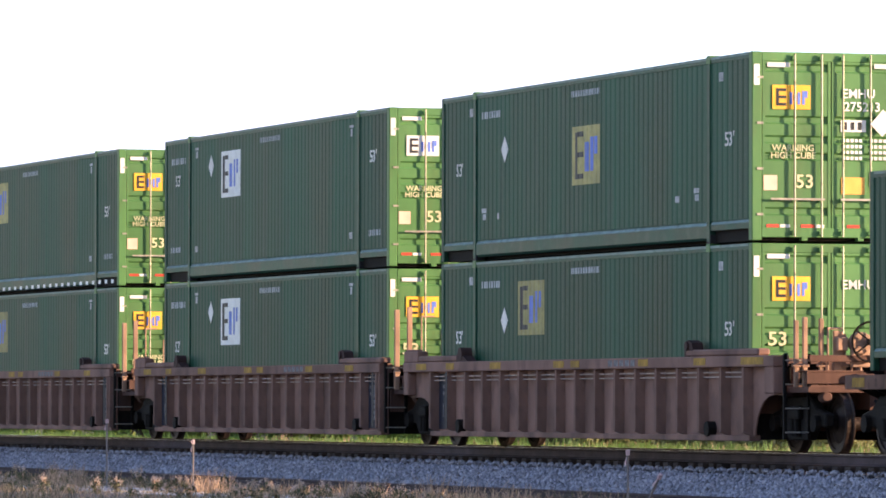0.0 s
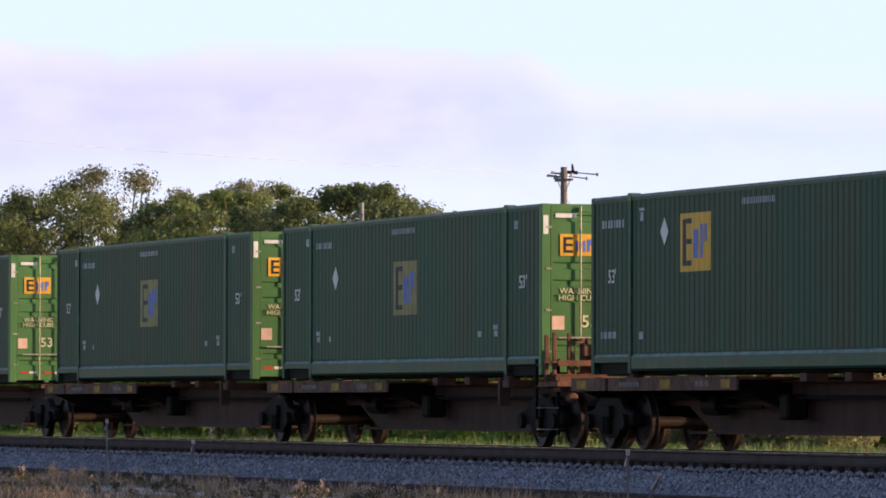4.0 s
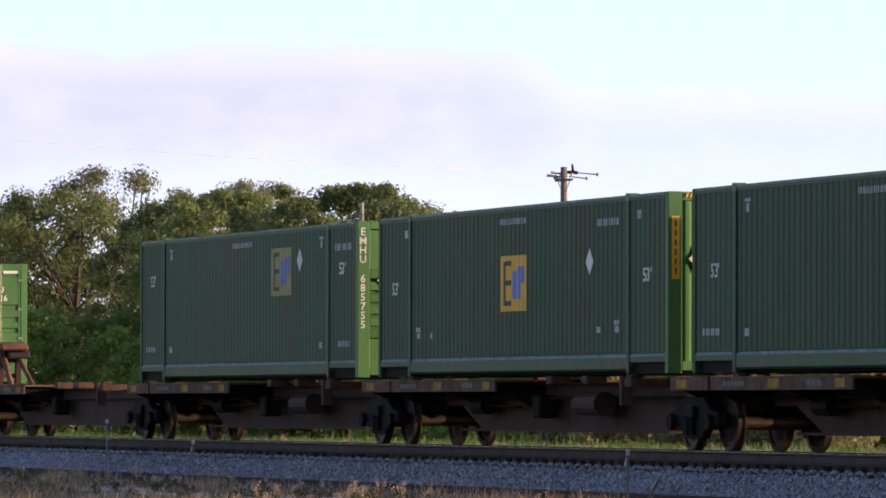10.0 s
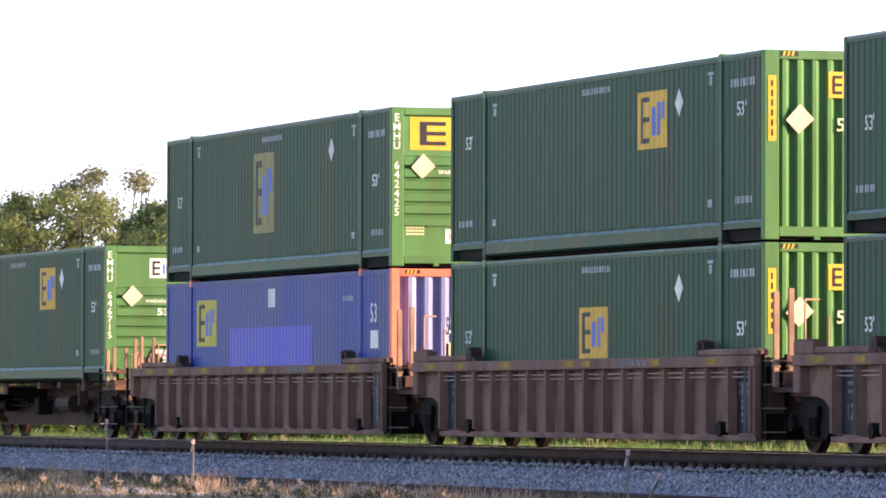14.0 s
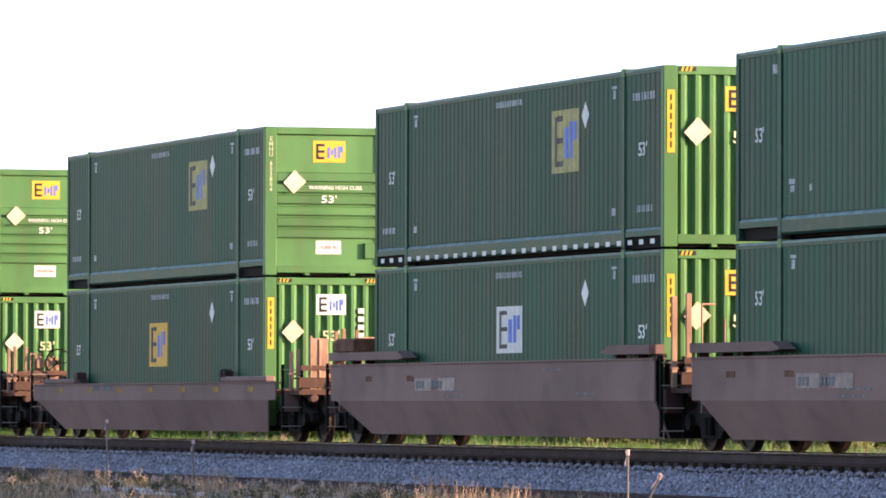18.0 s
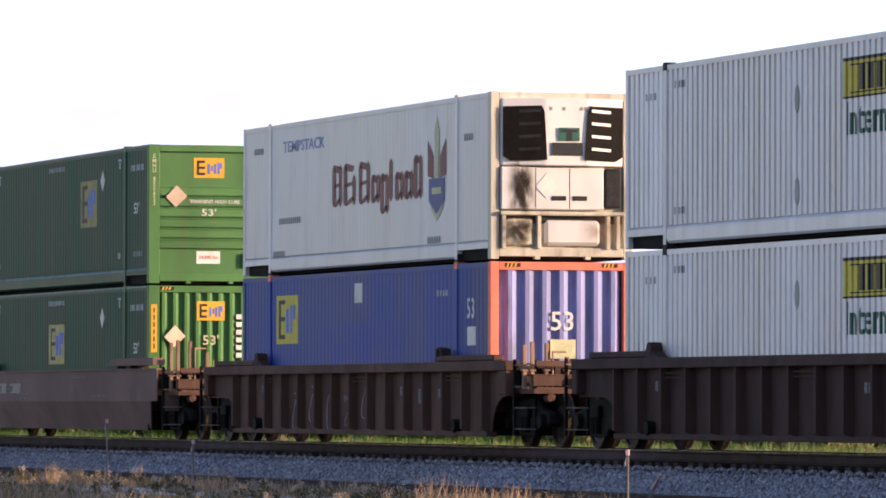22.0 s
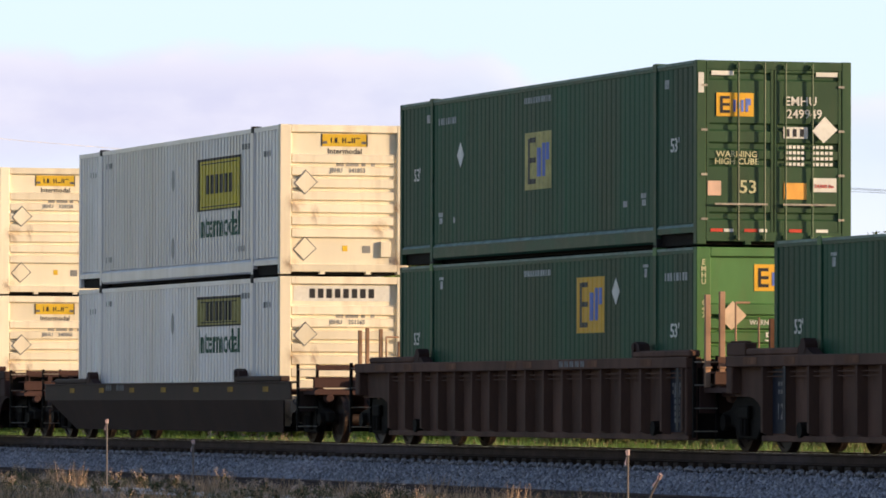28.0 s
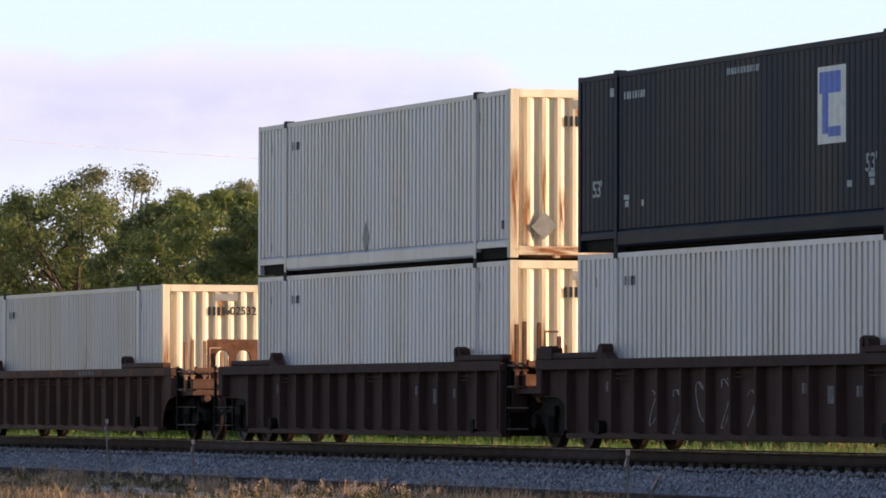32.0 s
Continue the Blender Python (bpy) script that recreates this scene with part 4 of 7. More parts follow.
def parcel_box(c, number, rusty=True):
    """A light grey container with a fluted, rust-streaked front."""
    shell(c, "grey", GREY_SIDE, GREY_END, GREY_END, GREY_SIDE, 0.050, CASTING)
    for x, z, n in ((0.9, 2.35, 1), (2.4, 2.35, 4), (LEN - 1.8, 2.4, 1), (0.9, 0.45, 1), (LEN - 0.5, 0.5, 1)):
        stencil(c, [(x + i * 0.15, x + i * 0.15 + 0.08, z, z + 0.15) for i in range(n)], DARK_GREY_MARK)
    me = cached(("side_diamond", "low"), GREY_MARK, lambda g: g.prism([(7.2, 0.55), (7.42, 0.25), (7.64, 0.55), (7.42, 0.85)], "y", SIDE_BASE - 0.01, SIDE_BASE - 0.003))
    part("placard", me, c, "grey placard holder")
    flute_end(c, GREY_END, 0.26)
    if rusty:
        k = int(number) % 5
        for y, z, w, hh in ((0.3, 0.75, 0.22, 1.5), (0.62, 1.1 + 0.1 * k, 0.12, 1.9), (0.85 + 0.1 * k, 0.8, 0.16, 1.4), (0.08, 1.2, 0.2, 2.2), (1.6, 0.6, 0.3, 1.2), (2.1, 0.9, 0.14, 1.8), (1.25, 2.5, 0.2, 0.7)):
            end_smudge(c, y, z, w, hh, HEAVY_RUST, 0.006 if y < 0.16 else -0.013)
        end_smudge(c, 0.8, 0.13, 1.6, 0.3, HEAVY_RUST, 0.004)
        end_smudge(c, 1.9, 0.13, 1.3, 0.26, HEAVY_RUST, 0.005)
    end_stencil(c, [(0.98 + i * 0.1, 1.04 + i * 0.1, 2.26, 2.44) for i in range(4)], BLACK_MARK, -0.016)
    end_words(c, number, 1.68, 2.35, 0.24, BLACK_MARK, 0.95, -0.014)
    end_patch(c, 1.15, 1.62, 2.56, 2.72, GREY_MARK, -0.016)
    end_diamond(c, 0.62, 0.55, GREY_MARK, 0.02, 0.24)


def navy_box(c):
    shell(c, "navy", NAVY_SIDE, NAVY_SIDE, NAVY_SIDE, NAVY_SIDE)
    small_marks(c, FADED_MARK, False)
    side_words(c, "53'", 1.0, 1.0, 0.38, FADED_MARK, 1.1)
    side_words(c, "53'", LEN - 2.6, 1.0, 0.38, FADED_MARK, 1.1)
    p = decal(c, 11.3, 12.5, 1.35, 2.5, WHITE_MARK, 0.004, "badge", label="white panel with plain blue shapes")
    decal(p, 11.4, 12.3, 2.1, 2.42, BLUE_MARK, 0.008, "badge_bar")
    decal(p, 11.5, 11.75, 1.5, 2.1, BLUE_MARK, 0.008, "badge_bar")
    decal(p, 11.75, 12.3, 1.45, 1.6, BLUE_MARK, 0.008, "badge_bar")
    flute_end(c, NAVY_SIDE)


def reefer(c):
    """A smooth white refrigerated container with its cooling unit on the front."""
    shell(c, "reefer", REEFER_SIDE, REEFER_STEEL, REEFER_STEEL, REEFER_SIDE, 0.004, REEFER_SIDE)
    # the owner's black-letter name as plain pointed strokes
    def strokes(key, mat, polys, lift=0.006):
        return cached(("reefer_" + key,), mat, lambda g: [g.prism(q, "y", SIDE_BASE - lift - 0.002, SIDE_BASE - lift) for q in polys])

    def pen(x, z0, z1, w=0.21):
        return [(x, z0 + 0.05), (x + w * 0.5, z0 - 0.03), (x + w, z0 + 0.06), (x + w, z1 - 0.05), (x + w * 0.5, z1 + 0.03), (x, z1 - 0.06)]

    for i, (x, w, tall) in enumerate(((6.3, 0.6, 1), (7.05, 0.75, 1), (8.05, 0.68, 1), (8.85, 0.52, 0), (9.45, 0.5, -1), (10.02, 0.26, 1), (10.38, 0.5, 0), (10.96, 0.52, 0), (11.55, 0.5, 1))):
        z0, z1 = 1.2 - (0.22 if tall < 0 else 0), 1.2 + (0.74 if tall > 0 else 0.48)
        polys = [pen(x, z0, z1)]
        if w > 0.3:
            polys += [pen(x + w - 0.17, z0 if tall < 0 else 1.2, z1 - (0.22 if tall > 0 and i % 2 else 0)), [(x + 0.1, z0 + 0.02), (x + 0.2, z0 - 0.03), (x + w - 0.03, z0 + 0.09), (x + w - 0.12, z0 + 0.16)]]
            polys.append([(x + 0.1, z1 - 0.10), (x + 0.18, z1 + 0.03), (x + w - 0.08, z1 - 0.03), (x + w - 0.16, z1 - 0.14)])
        if tall > 0 and i < 3:
            polys.append([(x + 0.1, 1.52), (x + w - 0.1, 1.56), (x + w - 0.14, 1.62), (x + 0.12, 1.59)])
        part("badge_bar", strokes("stroke%d" % i, MAROON_MARK, polys), c, "maroon painted strokes")
    # crest: gold tower, maroon wings, blue shield
    crest = part("badge", strokes("crest_tower", CREAM_MARK, [[(12.84, 1.95), (12.84, 2.36), (12.98, 2.6), (13.12, 2.36), (13.12, 1.95)], [(12.6, 0.98), (12.98, 0.74), (13.36, 0.98), (13.36, 1.12), (12.6, 1.12)]]), c, "painted crest of plain gold, maroon and blue shapes")
    part("crest_wing", strokes("crest_wings", MAROON_MARK, [[(12.42, 1.55), (12.42, 2.2), (12.78, 1.9), (12.78, 1.5)], [(13.18, 1.5), (13.18, 1.9), (13.54, 2.2), (13.54, 1.55)]]), crest)
    part("crest_shield", strokes("crest_shield", NAVY_MARK, [[(12.5, 1.5), (13.46, 1.5), (13.46, 1.1), (12.98, 0.86), (12.5, 1.1)]], 0.009), crest)
    part("crest_band", strokes("crest_band", CREAM_MARK, [[(12.7, 1.22), (13.26, 1.22), (13.26, 1.34), (12.7, 1.34)], [(12.86, 1.5), (13.1, 1.5), (13.1, 1.95), (12.86, 1.95)]], 0.012), crest)
    side_words(c, "TEMPSTACK", 4.3, 2.42, 0.3, PALE_BLUE_MARK, 1.75)
    for x, z, w in ((2.6, 0.95, 1.5), (2.2, 0.32, 0.8), (12.4, 0.35, 0.8), (14.6, 2.1, 0.6), (0.8, 2.35, 0.7)):
        n = round(w / 0.14)
        stencil(c, [(x + i * 0.14, x + i * 0.14 + 0.1, z, z + 0.12) for i in range(n)], GREY_MARK, 0.006, True)
    part("front_wall", cached("reefer_wall", REEFER_STEEL, lambda g: g.box(LEN - 0.12, LEN - 0.09, 0.14, WID - 0.14, 0.15, 2.8)), c)
    unit = part("cooling_unit", cached("cooling_unit", REEFER_SIDE, lambda g: g.prism([(LEN - 0.09, 0.16), (LEN + 0.02, 0.2), (LEN + 0.16, 0.95), (LEN + 0.16, 1.72), (LEN + 0.02, 2.4), (LEN - 0.09, 2.43)], "z", 1.62, 2.79), 0.02), c, "white upper casing")
    for sgn, ya, yb, xo in ((1, 0.19, 0.97, LEN + 0.165), (-1, 2.41, 1.66, LEN + 0.165)):
        def face(g, o=0.0):
            pts = [(ya + sgn * 0.02, 2.64), (yb - sgn * 0.1, 2.66), (yb - sgn * 0.05, 2.56), (yb, 1.72), (ya + sgn * 0.16, 1.70), (ya + sgn * 0.02, 1.78)]
            k = len(g.v)
            for d in (0.012, 0.035):
                for y, z in pts:
                    f = min(1.0, abs(y - ya) / 0.75)
                    g.v.append((LEN + 0.02 + 0.145 * f + d, y, z))
            g.f += [tuple(range(k, k + 6)), tuple(range(k + 11, k + 5, -1))] + [(k + q, k + (q + 1) % 6, k + 6 + (q + 1) % 6, k + 6 + q) for q in range(6)]
        gr = part("fan_grille", cached(("fan_grille", sgn), BLACK_STEEL, face), unit, "black louvred grille")
        for q in range(4):
            z = 1.86 + q * 0.22
            part("louvre", cached(("louvre", sgn, q), REEFER_SIDE if sgn < 0 else CASTING, lambda g: [g.v.extend([(LEN + 0.06, ya + sgn * 0.08, z), (LEN + 0.06, ya + sgn * 0.08, z + 0.05), (LEN + 0.2, yb - sgn * 0.12, z + 0.08), (LEN + 0.2, yb - sgn * 0.12, z + 0.03), (LEN + 0.03, ya + sgn * 0.08, z), (LEN + 0.17, yb - sgn * 0.12, z + 0.03)]),
                                                                                  g.f.extend([(0, 1, 2, 3), (0, 3, 5, 4)])]), unit)
        del gr
    end_patch(c, 1.06, 1.62, 1.80, 2.02, BLACK_MARK, 0.182, "control_panel")
    end_patch(c, 1.18, 1.56, 2.05, 2.28, GREEN_MARK, 0.182)
    end_patch(c, 1.22, 1.52, 2.2, 2.25, BLACK_MARK, 0.187)
    end_patch(c, 1.33, 1.42, 2.05, 2.2, BLACK_MARK, 0.187)
    end_stencil(c, [(1.02 + q * 0.08, 1.07 + q * 0.08, 2.58, 2.64) for q in (0, 3, 7, 8, 9)], GREY_MARK, 0.164)
    low = part("lower_casing", cached("lower_casing", REEFER_SIDE, lambda g: g.box(LEN - 0.1, LEN + 0.05, 0.18, 2.05, 0.86, 1.60), 0.02), c, "white lower casing")
    for y in (0.8, 1.42):
        part("panel_joint", cached(("panel_joint", y), CASTING, lambda g: g.box(LEN + 0.049, LEN + 0.053, y, y + 0.012, 0.88, 1.58)), low)
    end_diamond(c, 1.02, 1.28, WHITE_MARK, 0.056, 0.22)
    for a, b in ((1.1, 1.36), (1.48, 1.74)):
        part("latch", cached(("latch", a), CASTING, lambda g: g.box(LEN + 0.05, LEN + 0.066, a, b, 1.02, 1.1), 0.006), low, "recessed black latch")
    part("bumper_bar", cached("bumper_bar", REEFER_STEEL, lambda g: g.box(LEN - 0.06, LEN + 0.08, 0.16, 2.42, 0.76, 0.83), 0.015), c)
    part("control_box", cached("control_box", CASTING, lambda g: g.box(LEN - 0.1, LEN + 0.03, 2.08, 2.38, 0.9, 1.58), 0.03), c, "black control box")
    # dark strip drawn as the shade under the bumper bar
    part("under_shade", cached("under_shade", CASTING, lambda g: g.box(LEN - 0.085, LEN - 0.06, 0.2, 2.4, 0.62, 0.76)), c).name = "frame_rail"
    part("fuel_tank", cached("fuel_tank", REEFER_SIDE, lambda g: g.box(LEN - 0.08, LEN + 0.04, 0.98, 2.0, 0.24, 0.68), 0.06), c, "white fuel tank")
    part("battery_box", cached("battery_box", REEFER_STEEL, lambda g: g.box(LEN - 0.08, LEN + 0.0, 0.3, 0.78, 0.24, 0.7), 0.03), c, "stained battery box")
    for y in (0.2, 0.84, 2.1, 2.28):
        part("bracket", cached(("reefer_bracket", y), REEFER_STEEL, lambda g: g.box(LEN - 0.1, LEN + 0.05, y, y + 0.07, 0.18, 0.76), 0.01), c)
    end_smudge(c, 0.55, 1.2, 0.55, 1.3, SOOT, 0.072)
    end_smudge(c, 0.55, 1.35, 0.3, 0.9, SOOT, 0.076)
    end_smudge(c, 0.5, 0.5, 0.8, 0.7, SOOT, 0.058)
    end_smudge(c, 2.0, 0.5, 0.9, 0.7, RUST_STAIN, 0.058)
# ---- wagons ----
WHEEL_R = 0.457
SPINNERS = {-1: [], 1: []}


def wheelset_mesh():
    k = "wheelset"
    if k not in CACHE:
        g = Geo()
        g.lathe([(0.0, -0.98), (0.07, -0.98), (0.08, -0.83), (0.095, -0.82), (0.085, 0.82), (0.08, 0.83), (0.07, 0.98), (0.0, 0.98)], 14)
        n0 = len(g.f)
        for s in (-1, 1):
            prof = [(0.10, s * 0.80), (0.17, s * 0.81), (0.30, s * 0.755), (0.385, s * 0.77), (0.39, s * 0.80), (WHEEL_R - 0.008, s * 0.80), (WHEEL_R, s * 0.79), (WHEEL_R, s * 0.705), (WHEEL_R + 0.025, s * 0.685),
                    (WHEEL_R + 0.025, s * 0.665), (0.39, s * 0.66), (0.38, s * 0.69), (0.30, s * 0.71), (0.16, s * 0.66), (0.10, s * 0.65)]
            g.lathe(prof, 32)
        me = g.mesh("wheelset", WHEEL)
        me.materials.append(TREAD)
        for p in me.polygons:
            rr = math.hypot(p.center.x, p.center.z)
            if 0.4555 < rr < 0.46 and abs(p.center.y) > 0.68:
                p.material_index = 1
        CACHE[k] = me
    return CACHE[k]


def bogie(wagon, x):
    """A two-axle bogie: side frames, bolster, springs, bearings and two wheelsets."""
    def frame_shape(g):
        for s in (-1, 1):
            y0, y1 = sorted((s * 0.93, s * 1.08))
            g.prism([(-1.18, 0.40), (-1.2, 0.60), (-0.8, 0.67), (-0.5, 0.86), (0.5, 0.86), (0.8, 0.67), (1.2, 0.60), (1.18, 0.40), (0.62, 0.40), (0.42, 0.20), (-0.42, 0.20), (-0.62, 0.40)], "y", y0, y1)
        g.box(-0.22, 0.22, -1.16, 1.16, 0.52, 0.72)
        g.box(-0.3, 0.3, -0.35, 0.35, 0.70, 0.80)
    b = part("bogie", cached("bogie", BLACK_STEEL, frame_shape, 0.02), wagon, at=(x, 0, 0))
    for s in (-1, 1):
        w = part("wheelset", wheelset_mesh(), b, "rusty steel wheels with polished treads", (s * 0.889, 0, WHEEL_R))
        SPINNERS[s].append(w)
        for t in (-1, 1):
            part("bearing", cached(("bearing", t), BLACK_STEEL, lambda g: g.tube((0, t * 1.08, 0), (0, t * 1.17, 0), 0.13, 12)), b, at=(s * 0.889, 0, WHEEL_R))
        part("spring", cached("spring", BLACK_STEEL, lambda g: [g.tube((d, -1.12, 0.26), (d, -1.12, 0.52), 0.055, 8) for d in (-0.09, 0.09)]), b, at=(0, 0 if s < 0 else 2.24, 0))
        part("brake_shoe", cached("brake_shoe", RUST, lambda g: g.box(-0.05, 0.05, -0.8, 0.8, -0.08, 0.08)), b, at=(s * 0.37, 0, 0.42))
    return b


def coupler(wagon, x, s):
    """A knuckle coupler and its draft gear, pointing to s."""
    c = part("coupler", cached(("coupler", s), RUST, lambda g: [g.box(min(0, s * 0.9), max(0, s * 0.9), -0.09, 0.09, 0.76, 0.92), g.box(min(s * 0.85, s * 1.12), max(s * 0.85, s * 1.12), -0.16, 0.13, 0.70, 1.0)], 0.02), wagon, at=(x, 0, 0))
    part("air_hose", cached(("air_hose", s), BLACK_STEEL, lambda g: [g.tube((s * 0.3, -0.35, 0.8), (s * 0.7, -0.3, 0.45), 0.025), g.tube((s * 0.7, -0.3, 0.45), (s * 1.05, -0.2, 0.6), 0.025)]), c)


def railings(wagon, x, mat, z0=1.0, top=2.25, wheel=False, tall=True):
    """Side ladder with pale rungs, flat end posts with hooked hand rails, and the hand brake at an end platform."""
    ladder = part("ladder", cached(("ladder", "low"), BLACK_STEEL, lambda g: [g.box(-0.02, 0.03, y, y + 0.05, 0.22, 1.5) for y in (-1.50, -1.12)]), wagon, at=(x, 0, 0))
    for z in (0.32, 0.68, 1.04, 1.4):
        part("rung", cached("rung", GALV, lambda g: g.tube((0.035, -1.48, 0), (0.035, -1.1, 0), 0.011)), ladder, at=(0, 0, z))
    if tall:
        wide = 0.045 if top > 2.3 else 0.034
        for y, h in ((-1.30, top), (-1.06, top + 0.05)) if top > 2.3 else ((-1.34, top), (-1.20, top + 0.05), (-0.94, top + 0.03), (-0.58, top - 0.2)):
            part("end_post", cached(("end_post", round(h - z0, 2)), mat, lambda g: [g.box(-0.03, 0.03, -wide, wide, 0, h - z0), g.box(-0.05, 0.05, -0.06, 0.06, 0.3, 0.34)], 0.008), wagon, at=(x + 0.12, y, z0))
        part("hand_rail", cached(("hand_rail", top), mat, lambda g: [g.tube((0.05, -0.85, z0), (0.05, -0.85, top - 0.12), 0.018), g.tube((0.05, -0.85, top - 0.12), (0.0, -0.6, top - 0.12), 0.018), g.tube((0.0, -0.45, z0 + 0.1), (0.0, -0.45, top - 0.35), 0.018)]), wagon, at=(x + 0.12, 0, 0))
    part("tread_plate", cached("tread_plate", BROWN_DARK if mat == POST_PAINT else mat, lambda g: [g.box(-0.25, 0.35, -1.25, -0.35, 1.22, 1.25), g.box(0.3, 0.34, -1.25, -0.3, 1.05, 1.22), g.box(0.3, 0.33, -1.2, 0.9, 1.38, 1.48), g.box(-0.1, 0.3, -1.15, -1.05, 0.95, 1.22)], 0.006), wagon, at=(x, 0, 0))
    part("air_valve", cached("air_valve", BROWN_DARK if mat == POST_PAINT else mat, lambda g: [g.box(0.0, 0.22, -0.5, -0.2, 0.95, 1.2), g.tube((0.12, -0.2, 1.08), (0.12, 0.35, 1.08), 0.06, 8), g.tube((0.1, -1.0, 0.85), (0.3, -1.0, 0.85), 0.09, 8)], 0.02), wagon, at=(x + 0.25, 0, 0))
    if wheel:
        def hoop(g):
            n = 24
            for i in range(n):
                a, b = 2 * math.pi * i / n, 2 * math.pi * (i + 1) / n
                g.tube((0, 0.3 * math.cos(a), 0.3 * math.sin(a)), (0, 0.3 * math.cos(b), 0.3 * math.sin(b)), 0.018, 5)
            for i in range(5):
                a = 2 * math.pi * i / 5
                g.tube((0, 0, 0), (0.0, 0.3 * math.cos(a), 0.3 * math.sin(a)), 0.014, 5)
            g.tube((-0.1, 0, 0), (0.03, 0, 0), 0.05, 8)
        part("brake_box", cached("brake_box", mat, lambda g: [g.tube((-0.2, 0.24, 1.66), (-0.03, 0.24, 1.66), 0.17, 14), g.box(-0.18, -0.06, 0.1, 0.38, 1.3, 1.6), g.box(-0.26, -0.2, -0.15, 0.0, 1.0, 1.85), g.box(-0.2, -0.1, -0.12, 0.05, 1.55, 1.75), g.tube((-0.1, 0.24, 0.9), (-0.1, 0.24, 1.4), 0.03)], 0.012), wagon, at=(x + 0.35, -0.6, 0))
        part("brake_wheel", cached("brake_wheel", BLACK_STEEL, hoop), wagon, at=(x + 0.38, -0.24, 1.68))


def end_deck(wagon, x0, x1, mat, z=1.02):
    d = part("end_platform", cached(("end_platform", round(x1 - x0, 2), z), mat, lambda g: [g.box(0, x1 - x0, -1.3, 1.3, z - 0.08, z), g.box(0.1, x1 - x0 - 0.05, -0.3, 0.3, 0.66, z - 0.08)] + [g.box(0.17 + i * (x1 - x0 - 0.4) / 3, 0.23 + i * (x1 - x0 - 0.4) / 3, -1.2, 1.2, z - 0.01, z + 0.03) for i in range(4)]), wagon, at=(x0, 0, 0))
    return d


def end_frame_wall(w, mat, x):
    """The open end bulkhead of a well: a low plate, stub posts and a top beam before an added black sheet."""
    e = part("end_bulkhead", cached("end_bulkhead", mat, lambda g: [g.box(0, 0.06, -1.36, 1.36, 0.6, 1.02), g.box(-0.02, 0.08, -1.36, 1.36, 1.36, 1.45)]), w, at=(x, 0, 0))
    # black sheet added for the shade in the void behind the openings
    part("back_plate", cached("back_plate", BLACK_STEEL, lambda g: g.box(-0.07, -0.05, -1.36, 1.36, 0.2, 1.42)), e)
    for y in (-1.25, -0.72, -0.2, 0.3, 0.8, 1.25):
        part("stub_post", cached("stub_post", mat, lambda g: g.box(0, 0.1, -0.05, 0.05, 1.0, 1.38)), e, at=(0, y, 0))
    part("draft_box", cached("draft_box", mat, lambda g: [g.box(0.1, 1.5, -0.42, 0.42, 0.72, 1.16), g.box(0.3, 0.9, -1.1, 1.1, 0.86, 0.94)], 0.02), e)


def arch_edge(x_low, z_low, x_top, z_top, n=6):
    """A quarter-round cut-out from a side's foot to the underside over the wheels."""
    return [(x_low + (x_top - x_low) * (1 - math.cos(k * math.pi / 2 / n)), z_low + (z_top - z_low) * math.sin(k * math.pi / 2 / n)) for k in range(n + 1)]


